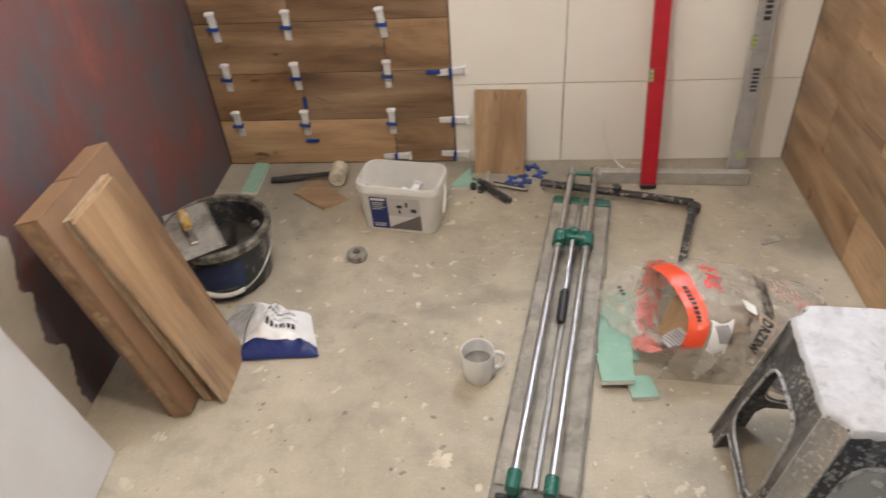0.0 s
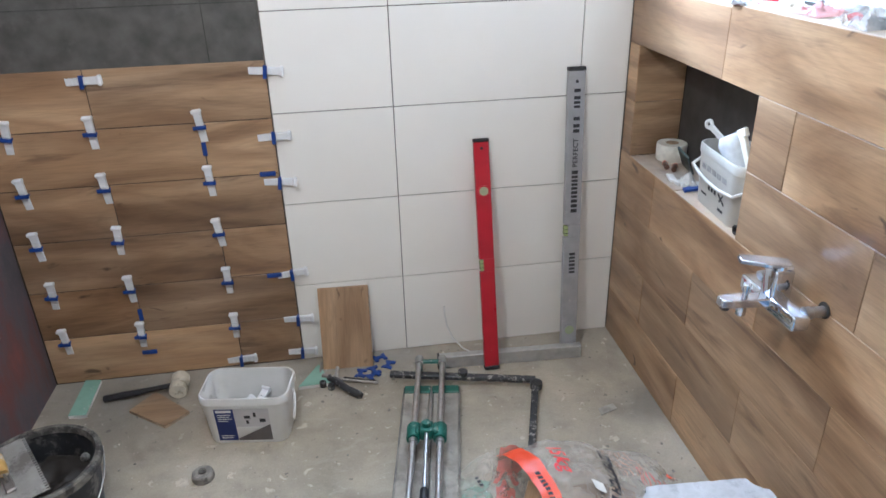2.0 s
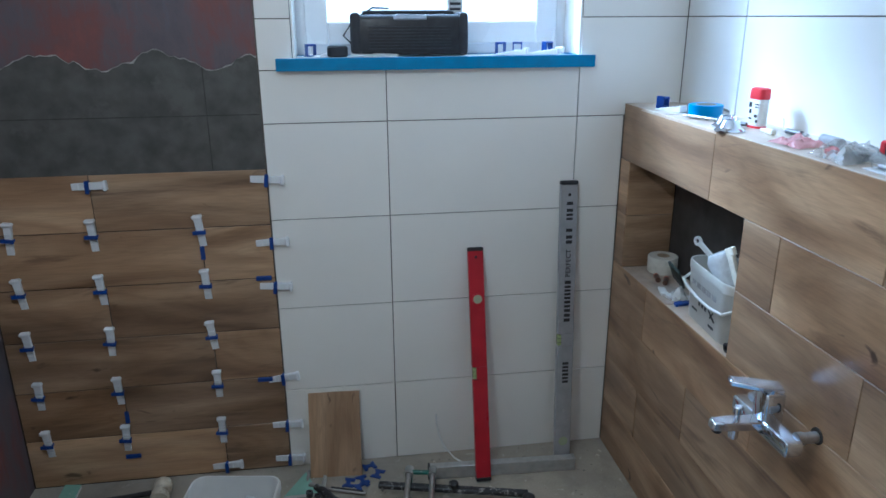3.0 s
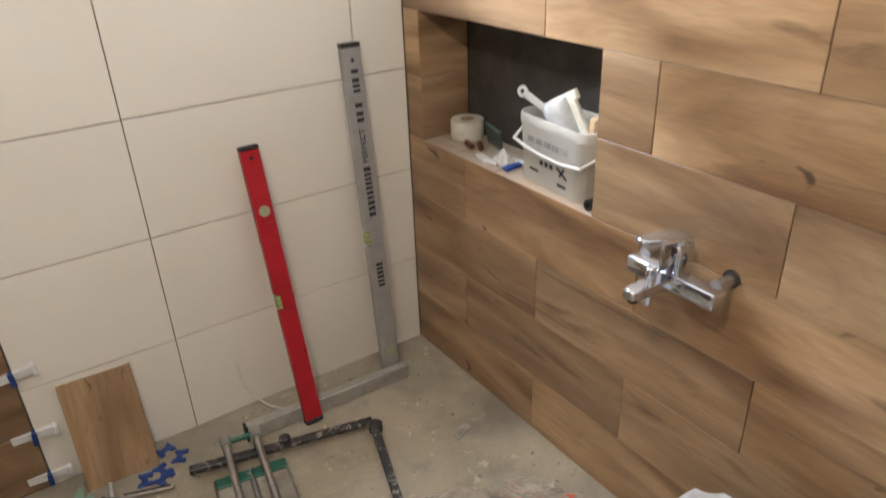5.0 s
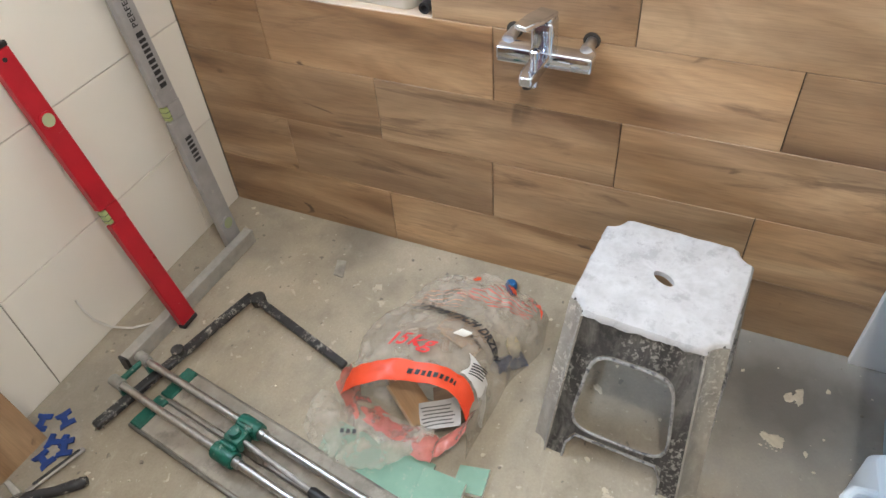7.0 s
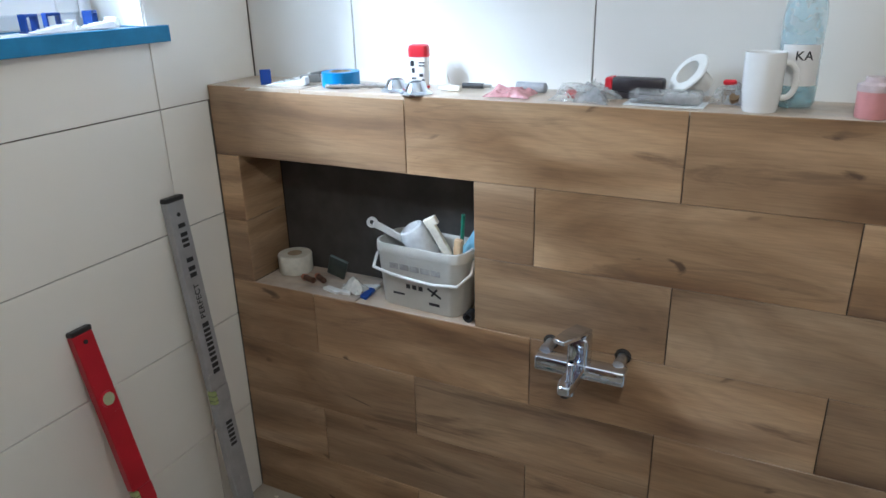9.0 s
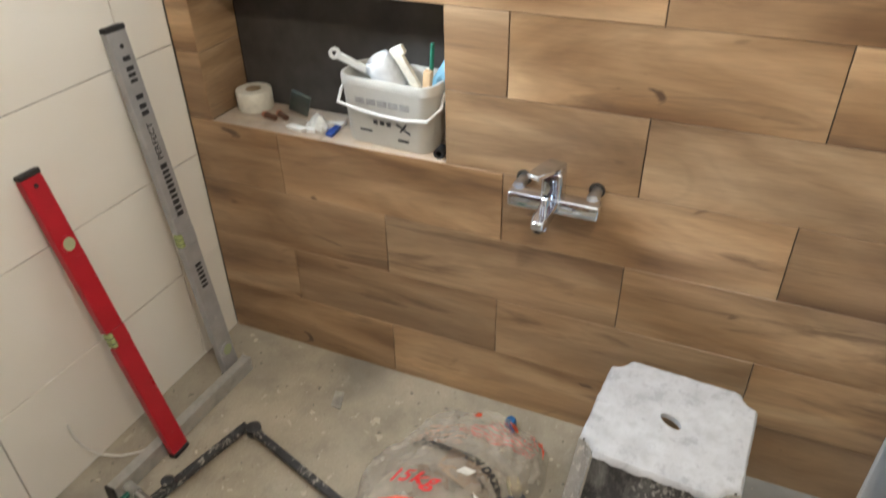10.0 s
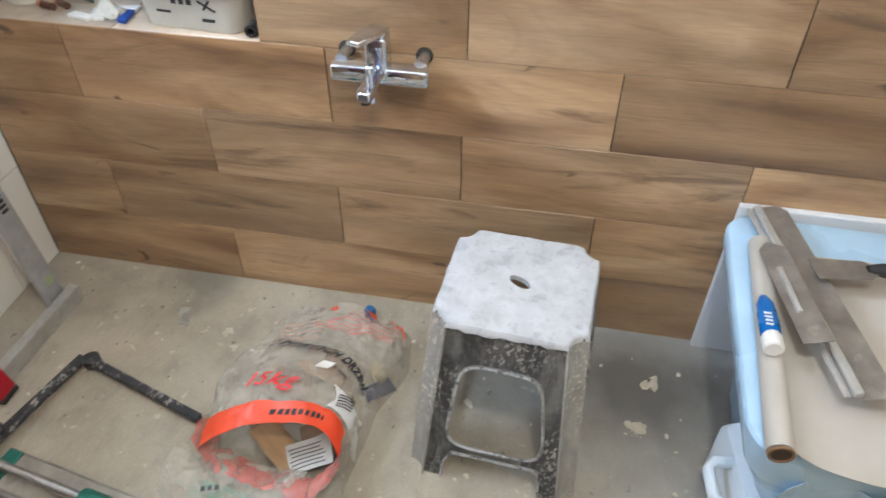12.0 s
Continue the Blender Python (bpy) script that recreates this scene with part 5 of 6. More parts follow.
part("inner_film", bm_sheet(lambda s, w: lip_pt(s, -0.15 + 2.2 * w), 48, 16), SACK, sack, "clear inner film of the mouth")
for a, b, w0, w1 in ((0.02, 0.30, 0.05, 1.05), (0.33, 0.64, 0.10, 0.80), (0.66, 1.0, -0.15, 0.75)):
    part("red_lip", bm_sheet(lambda s, w: tuple(Vector(lip_pt(a + (b - a) * s + 0.02 * math.sin(9 * w + a * 20), w0 + (w1 - w0) * w + 0.10 * noise.noise(Vector((s * 6, a * 9, 1))))) + Vector((-0.001, 0, 0.004))), 26, 12), FILM_P, sack, "reddish printed inner band")
part("dark_mark", bm_join(*[bm_box(0.010, 0.008, 0.0012, (-0.262 + 0.004 * i, 0.100 - 0.013 * i, 0.072), 0, (0, 0, 20)) for i in range(3)]), PRINT, sack, "dark printed bars")


def sack_text(s, size, u, v, turn, material, name="printed_word", slant=0.0, squeeze=1.0, bold=0.018):
    """Writing laid onto the sack's film: text x runs along v, text up along u."""
    bm = bm_text(s, size, bold)
    for vt in bm.verts:
        vt.co.x = squeeze * vt.co.x + slant * vt.co.y
    bmesh.ops.triangulate(bm, faces=bm.faces)
    c, sn = math.cos(radians(turn)), math.sin(radians(turn))
    for vt in bm.verts:
        a, b = vt.co.x * c - vt.co.y * sn, vt.co.x * sn + vt.co.y * c
        vt.co = Vector(sack_pt(u + b / 0.44, v + a / (math.pi * 0.175))) + Vector((-0.25, 0, 1)).normalized() * 0.010
    part(name, bm, material, sack, "", 0)


RED_INK = plain("red_ink", (0.62, 0.03, 0.03), 0.5, 0, 0.05, 30, 0)
sack_text("15kg", 0.051, 0.240, 0.46, -6, RED_INK, slant=0.3)
sack_text("6 mm", 0.020, 0.365, 0.70, -22, PRINT)
sack_text("Z CZYSTYCH DRZEW", 0.036, 0.500, 0.600, -16, PRINT, slant=0.12, squeeze=0.86, bold=0.045)
rnd = random.Random(12)
bars = []
for i in range(9):
    bars.append(bm_sheet(lambda u, v, i=i: on_sack(0.035 + 0.035 * u, 0.50 + 0.024 * i + 0.015 * v, 0.0045), 2, 2))
part("printed_bars", bm_join(*bars), PRINT, sack, "dark printed bars")
part("white_label", bm_sheet(lambda u, v: on_sack(0.13 + 0.13 * u * (1 - 0.3 * v) + 0.02 * v, 0.70 + 0.27 * v + 0.03 * math.sin(math.pi * u), 0.004), 8, 10), plain("white_label_film", (0.72, 0.71, 0.70), 0.4, 0, 0.05, 30, 0), sack, "white printed patch")
part("label_bars", bm_join(*[bm_sheet(lambda u, v, i=i: on_sack(0.15 + 0.016 * i + 0.008 * u + 0.06 * v, 0.74 + 0.10 * v, 0.0052), 1, 6) for i in range(5)]), PRINT, sack, "dark printed bars")
part("white_patch", bm_sheet(lambda u, v: on_sack(0.34 + 0.07 * u, 0.58 + 0.055 * v + 0.02 * u, 0.006), 3, 3), GYPSUM_CORE, sack, "pale chip")
for u0, v0, du in ((0.93, 0.38, 0.05), (0.92, 0.56, 0.06), (0.86, 0.82, 0.06)):
    part("red_corner", bm_sheet(lambda u, v: on_sack(u0 + du * u * (1.1 - v), v0 + 0.07 * v, 0.005), 3, 3), FILM_O, sack, "orange printed corner")
part("fine_lines", bm_join(*[bm_sheet(lambda u, v, i=i: on_sack(0.62 + 0.022 * i + 0.003 * u, 0.26 + 0.24 * v, 0.0045), 1, 14) for i in range(6)]), plain("rust_lines", (0.45, 0.22, 0.14), 0.5), sack, "thin printed lines")
part("pink_netting", bm_join(*[bm_sheet(lambda u, v, i=i: on_sack(0.70 + 0.020 * i + 0.006 * u, 0.46 + 0.30 * v + 0.01 * i, 0.0045), 1, 16) for i in range(10)]), FILM_P, sack, "faded red printed lines")
sw = sack.matrix_world
for i, (x, y, z, rx, ry, rz, l, w) in enumerate(((-0.125, 0.0, 0.040, 24, -26, 60, 0.12, 0.075), (-0.075, -0.08, 0.036, -14, 28, 110, 0.09, 0.065), (0.03, 0.02, 0.030, 10, 12, 20, 0.15, 0.08), (0.11, -0.03, 0.028, -9, -10, 75, 0.12, 0.07), (-0.02, 0.05, 0.02, 4, 0, 140, 0.14, 0.06))):
    th = thing("tile_offcut", sw @ pose(x, y, z, rx, ry, rz), "broken wood-look tile offcut inside the plastic sack", "tile offcut", "offcuts in the sack")
    part("clay_body", bm_box(l, w, 0.008, (0, 0, 0.004), 0.001), TILE_BODY, th)
    part("glaze", bm_box(l, w, 0.002, (0, 0, 0.009), 0.0006), WOOD, th)
slip = thing("paper_slip", sw @ pose(-0.135, -0.075, 0.050, 10, -24, -70), "crumpled white paper slip in the sack's mouth", "paper")
part("sheet", bm_sheet(lambda u, v: (-0.05 + 0.10 * u, -0.035 + 0.07 * v, 0.006 * math.sin(4 * u + 2 * v)), 8, 6, 0.0006), plain("grey_slip", (0.55, 0.55, 0.54), 0.7, 0, 0.1, 60, 0), slip)
rnd = random.Random(21)
part("text_bars", bm_join(*[bm_sheet(lambda u, v, i=i, a=rnd.uniform(0.06, 0.14), b=rnd.uniform(0.7, 0.92): (-0.05 + 0.10 * (a + (b - a) * u), -0.035 + 0.07 * (0.12 + 0.13 * i + 0.045 * v), 0.0012 + 0.006 * math.sin(4 * (a + (b - a) * u) + 2 * (0.12 + 0.13 * i + 0.045 * v))), 8, 1) for i in range(6)]), plain("grey_print", (0.13, 0.13, 0.13), 0.7), slip, "grey printed bars")
solid("yellow_sponge_scrap", bm_box(0.05, 0.03, 0.03, (0, 0, 0.02), 0.01, (10, 5, 0), 2), plain("pale_yellow_foam", (0.66, 0.55, 0.33), 0.9, 0, 0.15, 50, 0.6), sw @ pose(0.125, -0.155, 0.002, 0, 0, 30), "pale yellow foam scrap by the sack", "scrap")
solid("blue_rag", bm_sheet(lambda u, v: (-0.05 + 0.10 * u, -0.03 + 0.06 * v, 0.006 + 0.03 * math.sin(math.pi * u) * math.sin(math.pi * v) + abs(crumple((u * 0.1, v * 0.1, 0), 0.014, 40))), 16, 10, 0.002), plain("dark_blue_film", (0.03, 0.055, 0.13), 0.4, 0, 0.3, 30, 0.2), sw @ pose(0.085, -0.165, 0, 0, 0, -50) @ Matrix.Scale(0.75, 4), "crumpled dark blue film beside the sack", "plastic film")

# ---- bath mixer tap ----
tap = thing("mixer_tap", pose(0, -1.008, 0.703), "chrome bath mixer tap on the wood-look tiles, unscrewed cover plates missing", "tap")
part("body", bm_box(0.040, 0.196, 0.034, (-0.062, -0.004, -0.004), 0.006, (0, 0, 0), 3), CHROME, tap)
for sy in (-1, 1):
    part("wall_hole", bm_lathe([(0.0, 0.0), (0.0175, 0.0), (0.0175, 0.002), (0, 0.002)], 24, (-0.0005, 0.0005 + sy * 0.0805, 0.010), (0, -90, 0)), JOINT, tap, "dark open hole in the tile")
    part("connector", bm_lathe([(0, 0), (0.0115, 0), (0.0115, 0.028), (0.0135, 0.030), (0.0135, 0.044), (0, 0.046)], 18, (-0.002, sy * 0.0805, 0.008), (0, -90, 0)), STEEL, tap)
mid = part("cartridge", bm_box(0.046, 0.044, 0.082, (-0.058, 0.0, 0.032), 0.007, (0, 0, 0), 3), CHROME, tap)
part("lever", bm_prism([(0.024, -0.020), (0.024, 0.020), (-0.030, 0.021), (-0.082, 0.014), (-0.084, -0.014), (-0.030, -0.021)], 0.010, 0.002, pose(-0.060, 0.004, 0.075, 0, 6, -14)), CHROME, tap)
part("lever_neck", bm_lathe([(0, 0), (0.018, 0), (0.018, 0.010), (0, 0.010)], 20, (-0.058, 0, 0.070)), CHROME, tap)
sp = part("spout", bm_prism([(0.0, -0.018), (0.0, 0.018), (-0.095, 0.017), (-0.122, 0.012), (-0.122, -0.012), (-0.095, -0.017)], 0.020, 0.003, pose(-0.064, -0.003, -0.010, 0, 3, 0)), CHROME, tap)
part("aerator", bm_lathe([(0, 0), (0.009, 0), (0.010, 0.002), (0.010, 0.010), (0, 0.010)], 18, (-0.170, -0.003, -0.012)), BLACK_PLASTIC, sp)
part("diverter", bm_lathe([(0, 0), (0.006, 0), (0.006, 0.016), (0.010, 0.018), (0.010, 0.032), (0.007, 0.035), (0, 0.035)], 18, (-0.128, -0.003, 0.010)), CHROME, tap)
part("hose_outlet", bm_lathe([(0, 0), (0.0095, 0), (0.0105, 0.003), (0.0105, 0.022), (0, 0.022)], 18, (-0.132, -0.003, -0.030)), CHROME, tap)

# ---- niche ----
NB = NZ0 + 0.0005
ncorner = thing("tape_roll", pose(0.116, -0.130, NB), "white roll of mesh tape standing in the niche", "tape roll")
part("roll", bm_lathe([(0.020, 0), (0.046, 0), (0.048, 0.003), (0.048, 0.050), (0.046, 0.053), (0.020, 0.053), (0.020, 0)], 28), plain("cream_mesh_tape", (0.68, 0.66, 0.58), 0.7, 0, 0.1, 50, 0.3), ncorner)
part("core", bm_lathe([(0.0205, 0.002), (0.0205, 0.0535), (0.0185, 0.0535), (0.0185, 0.002), (0.0205, 0.002)], 24), plain("card_core", (0.35, 0.27, 0.18), 0.8), ncorner)
# dusty plastic, dimmed so that its colour carries the niche's shade
nb = white_bucket("white_bucket", pose(0.082, -0.578, NB, 0, 0, -94), 0.126, 0.064, 0.166, "white plastic bucket full of tools standing in the niche", plain("dusty_shaded_plastic", (0.55, 0.54, 0.50), 0.4, 0, 0.06, 20, 0.05))
NBM = nb.matrix_world


def nb_face(x0, x1, z0, z1, off):
    def f(u, v):
        z = z0 + (z1 - z0) * v
        return (x0 + (x1 - x0) * u, -(0.064 * (0.87 + 0.115 * min(z, 0.122) / 0.122)) - off, z)
    return bm_sheet(f, 2, 2)


part("label_pictures", bm_join(*[nb_face(-0.075 + 0.030 * i, -0.049 + 0.030 * i, 0.104, 0.119, 0.0022) for i in range(5)]), plain("grey_brown_pictures", (0.30, 0.29, 0.28), 0.5, 0, 0.4, 60, 0), nb, "small printed pictures", 0)
part("label_marks", bm_join(*[nb_face(-0.03 + 0.018 * i, -0.018 + 0.018 * i, 0.056, 0.068, 0.0022) for i in range(3)], nb_face(0.034, 0.064, 0.016, 0.030, 0.0022), nb_face(-0.07, -0.036, 0.034, 0.040, 0.0022), nb_face(-0.03, -0.01, 0.014, 0.022, 0.0022)), PRINT, nb, "dark printed marks", 0)
part("label_cross", bm_join(bm_box(0.042, 0.001, 0.005, (0.052, -0.0632, 0.058), 0, (0, 28, 0)), bm_box(0.026, 0.001, 0.005, (0.052, -0.0632, 0.060), 0, (0, -52, 0))), PRINT, nb, "dark printed cross")
part("handle", bm_tube([(-0.130, -0.005, 0.138), (-0.136, -0.030, 0.118), (-0.120, -0.070, 0.100), (-0.06, -0.078, 0.094), (0.0, -0.080, 0.090), (0.06, -0.078, 0.088), (0.120, -0.070, 0.092), (0.136, -0.030, 0.112), (0.130, -0.005, 0.138)], 0.0042, 8), WHITE_PLASTIC, nb)
sp1 = thing("measuring_spoon", NBM @ pose(-0.075, 0.0, 0.158, 0, -62, 20), "white plastic stirring spoon with a hole in its end", "spoon")
part("stem", bm_box(0.020, 0.006, 0.11, (0, 0, 0.03), 0.003), WHITE_PLASTIC, sp1)
part("eye", bm_lathe([(0.007, 0), (0.014, 0), (0.014, 0.006), (0.007, 0.006), (0.007, 0)], 20, (0, 0.003, 0.088), (90, 0, 0)), WHITE_PLASTIC, sp1)
solid("plastic_cup", bm_lathe([(0, 0), (0.034, 0), (0.038, 0.07), (0.030, 0.085), (0.024, 0.088), (0.022, 0.085), (0.020, 0.07), (0, 0.06)], 26, (0, 0, 0), (18, -24, 0)), clear("milky_cup", (0.78, 0.80, 0.82), 0.25, 0.82), NBM @ pose(-0.005, 0.01, 0.125), "milky plastic measuring cup lying in the bucket", "cup")
solid("white_bracket", bm_join(bm_box(0.022, 0.012, 0.10, (0, 0, 0.05), 0.002), bm_box(0.034, 0.013, 0.022, (0.004, 0, 0.098), 0.002)), plain("cream_plastic", (0.72, 0.68, 0.58), 0.5), NBM @ pose(0.060, 0.0, 0.135, 6, -28, 6), "cream plastic bracket standing in the bucket", "bracket")
solid("wood_peg", bm_box(0.020, 0.014, 0.07, (0, 0, 0.035), 0.002), plain("light_wood", (0.55, 0.38, 0.22), 0.6), NBM @ pose(0.086, -0.01, 0.118, 0, 6, 0), "short light wooden peg in the bucket", "peg")
solid("green_tool_stem", bm_tube([(0, 0, 0), (0.0, 0, 0.16)], 0.005, 8), plain("green_plastic", (0.02, 0.16, 0.10), 0.4), NBM @ pose(0.070, 0.035, 0.075, 0, 4, 0), "thin green tool stem standing in the bucket", "tool")
solid("blue_wrap", bm_sheet(lambda u, v: (-0.03 + 0.06 * u + 0.02 * v, 0.008 * math.sin(6 * u + 3 * v), 0.11 * v), 8, 10, 0.002), clear("pale_blue_wrap", (0.25, 0.48, 0.62), 0.2, 0.75), NBM @ pose(0.095, 0.01, 0.115, 0, 24, 0), "pale blue plastic wrap hanging from the bucket", "plastic wrap")
solid("hose_end", bm_lathe([(0.008, 0), (0.013, 0), (0.013, 0.03), (0.008, 0.03), (0.008, 0)], 18, (0, 0, 0.013), (0, 90, 0)), BLACK_PLASTIC, pose(0.012, -0.715, NB), "short black hose end lying in the niche", "hose")
for i, (y, rz) in enumerate(((-0.235, 75), (-0.262, 60))):
    c = thing("copper_nipple", pose(0.055 + 0.01 * i, y, NB + 0.010, 0, 90, rz), "small copper and brown threaded fitting", "fitting", "fittings in the niche")
    part("thread", bm_lathe([(0, 0), (0.008, 0), (0.008, 0.035), (0, 0.035)], 14), plain("brown_metal", (0.15, 0.08, 0.055), 0.4, 0.5) if i == 0 else bpy.data.materials["brown_metal"], c)
    part("tip", bm_lathe([(0, 0.035), (0.0095, 0.035), (0.008, 0.045), (0, 0.046)], 14), plain("copper_pink", (0.55, 0.26, 0.18), 0.35, 0.6) if i == 0 else bpy.data.materials["copper_pink"], c)
card = thing("blister_card", pose(0.080, -0.300, NB, 0, 0, 0), "green and white printed sachet leaning in the niche", "sachet")
part("foil", bm_box(0.008, 0.052, 0.105, (0, 0, 0.050), 0.003, (30, -34, 0), 2), plain("dark_green_print", (0.035, 0.055, 0.05), 0.4), card)
part("white_panel", bm_box(0.002, 0.026, 0.072, (-0.0052, 0.004, 0.054), 0, (30, -34, 0)), WHITE_PLASTIC, card)
for i, (x, y, rz, mat_i) in enumerate(((0.050, -0.345, 35, 0), (0.090, -0.390, 110, 0), (0.035, -0.315, 80, 0), (0.050, -0.41, 10, 1))):
    solid("crumpled_pouch", bm_sheet(lambda u, v: (-0.035 + 0.07 * u, -0.022 + 0.044 * v, 0.004 + 0.03 * math.sin(math.pi * u) * math.sin(math.pi * v) + abs(crumple((u * 0.09, v * 0.07, 2.0), 0.012, 45))), 16, 12, 0.001), clear("milky_pouch", (0.70, 0.68, 0.62), 0.2, 0.8), pose(0.060, -0.365, NB, 0, 0, 70), "crumpled milky plastic pouch lying in the niche", "pouch") if i == 0 else None
    solid("plastic_scrap", bm_prism([(-0.03, -0.009), (0.028, -0.011), (0.034, 0.008), (-0.022, 0.012)], 0.008, 0.001), WHITE_PLASTIC if mat_i == 0 else BLUE_CLIP, pose(x, y, NB, 0, 0, rz), "small plastic scrap lying in the niche", "scrap", "scraps in the niche")


# ---- ledge ----
LZ = LEDGE + 0.0005
loose("levelling_clip", CLIP_ME, pose(0.045, -0.155, LZ + 0.018, 0, 90, 35), "blue plastic tile levelling clip standing on the ledge", "tile clip", "loose levelling clips")
loose("levelling_wedge", WEDGE_ME, pose(0.050, -0.215, LZ, 0, 0, -70), "milky levelling wedge lying on the ledge", "tile wedge", "loose levelling wedges")
loose("levelling_wedge", WEDGE_ME, pose(0.100, -0.195, LZ, 0, 0, -40), "milky levelling wedge lying on the ledge", "tile wedge", "loose levelling wedges")
solid("hinge_scrap", bm_join(bm_box(0.05, 0.016, 0.02, (0, 0, 0.010), 0.002), bm_tube([(0.0, 0.0, 0.02), (0.04, 0.02, 0.024), (0.09, 0.03, 0.006)], 0.004, 6)), plain("grey_metal_scrap", (0.25, 0.25, 0.24), 0.5, 0.5), pose(0.115, -0.24, LZ, 0, 0, -60), "small grey metal bracket on the ledge", "bracket")
roll = thing("masking_tape_roll", pose(0.086, -0.352, LZ) @ Matrix.Scale(0.91, 4), "roll of blue masking tape lying on the ledge", "tape roll")
part("tape", bm_lathe([(0.030, 0), (0.050, 0), (0.050, 0.038), (0.030, 0.038), (0.030, 0)], 40), plain("blue_tape_side", (0.01, 0.19, 0.46), 0.5, 0, 0.06, 20, 0.05), roll)
part("core", bm_lathe([(0.0302, 0.0005), (0.0302, 0.0385), (0.027, 0.0385), (0.027, 0.0005), (0.0302, 0.0005)], 40), bpy.data.materials["card_core"], roll)
bit = thing("drill_bit", pose(0.030, -0.345, LZ + 0.006, 0, 0, -70), "long grey masonry drill bit lying on the ledge", "drill bit")
part("flute", bm_join(bm_tube([(0, 0, 0), (0.15, 0, 0)], 0.0040, 8), bm_tube([(0.0025 * i, 0.0042 * math.cos(i * 0.55), 0.0042 * math.sin(i * 0.55)) for i in range(60)], 0.0018, 5)), STEEL_DULL, bit)
part("shank", bm_lathe([(0, 0), (0.005, 0), (0.005, 0.055), (0, 0.055)], 12, (0.15, 0, 0), (0, 90, 0)), plain("dark_shank", (0.12, 0.12, 0.12), 0.4, 0.7), bit)
CONE = [(0.014, 0.026), (0.016, 0.028), (0.019, 0.026), (0.027, 0.008), (0.036, 0.003), (0.036, 0.0), (0.033, 0.0), (0.024, 0.006), (0.014, 0.024)]
cone_me = to_mesh("tap_rosette", bm_lathe(CONE, 32), CHROME)
for x, y in ((0.052, -0.525), (0.024, -0.592)):
    loose("tap_rosette", cone_me, pose(x, y, LZ), "shiny chrome cover rosette lying on the ledge", "rosette", "rosettes on the ledge")
bot = thing("thread_sealant_box", pose(0.118, -0.551, LZ, 0, 0, -80) @ Matrix.Scale(0.88, 4), "white plastic thread dispenser with a red cap", "dispenser")
part("body", bm_rbucket([(0.024, 0.015, 0.010, 0), (0.026, 0.017, 0.012, 0.004), (0.026, 0.017, 0.012, 0.078), (0.025, 0.016, 0.012, 0.080)]), WHITE_PLASTIC, bot)
part("cap", bm_rbucket([(0.027, 0.018, 0.012, 0.080), (0.027, 0.018, 0.012, 0.100), (0.025, 0.016, 0.010, 0.108), (0.018, 0.010, 0.006, 0.111)]), plain("red_cap", (0.58, 0.02, 0.035), 0.35, 0, 0.05, 20, 0), bot, "red plastic cap")
part("base", bm_rbucket([(0.0265, 0.0175, 0.012, 0.0), (0.0265, 0.0175, 0.012, 0.006)]), bpy.data.materials["red_cap"], bot)
part("label_bars", bm_join(*[bm_box(w, 0.001, h, (x, -0.0175, z)) for x, z, w, h in ((-0.014, 0.064, 0.010, 0.014), (-0.012, 0.046, 0.008, 0.012), (0.012, 0.066, 0.016, 0.003), (0.012, 0.058, 0.016, 0.003), (0.010, 0.034, 0.010, 0.008), (0.015, 0.020, 0.008, 0.008), (-0.010, 0.026, 0.012, 0.004))]), PRINT, bot, "dark printed bars")
chalk = thing("marker_stub", pose(0.092, -0.635, LZ + 0.006, 0, 0, -95), "short cream marker with a tapered cap on the ledge", "marker")
part("barrel", bm_box(0.036, 0.014, 0.012, (0.018, 0, 0), 0.003), plain("cream_barrel", (0.74, 0.72, 0.64), 0.4), chalk)
part("tip", bm_tube([(0, 0, 0), (-0.022, 0, -0.001)], [0.006, 0.004], 8), WHITE_PLASTIC, chalk)
pen = thing("socket_bit", pose(0.132, -0.655, LZ + 0.007, 0, 0, -85), "dark steel bit holder lying on the ledge", "bit holder")
part("sleeve", bm_lathe([(0, 0), (0.0065, 0), (0.0065, 0.050), (0, 0.050)], 14, (0, 0, 0), (0, 90, 0)), plain("dark_steel_sleeve", (0.10, 0.10, 0.105), 0.35, 0.8), pen)
part("tip", bm_lathe([(0, 0), (0.004, 0), (0.004, 0.018), (0, 0.018)], 6, (0.05, 0, 0), (0, 90, 0)), STEEL, pen)
solid("white_tie", bm_tube([(0, 0, 0), (0.004, 0.012, 0.028)], 0.0015, 6), WHITE_PLASTIC, pose(0.150, -0.615, LZ + 0.001), "thin white plastic stick leaning on the wall", "stick")


def pouch(name, m, w, d, h, material, label, seed, parts=()):
    def f(u, v):
        x, y = (-0.5 + u) * w, (-0.5 + v) * d
        e = min(u, 1 - u, v, 1 - v)
        q = Vector((x + seed, y, 0.2))
        return (x + crumple(q, 0.009, 32), y + crumple(q + Vector((0, 3, 0)), 0.009, 32), 0.0015 + h * min(1, e * 4) ** 0.7 * (0.6 + 0.4 * noise.noise(q * 30)) + abs(crumple(q, 0.014, 38)) * min(1, e * 6))
    th = thing(name, m, label, "small bag")
    part("film", bm_sheet(f, 22, 16), material, th)
    for nm, bm, mt in parts:
        part(nm, bm, mt, th)
    return th


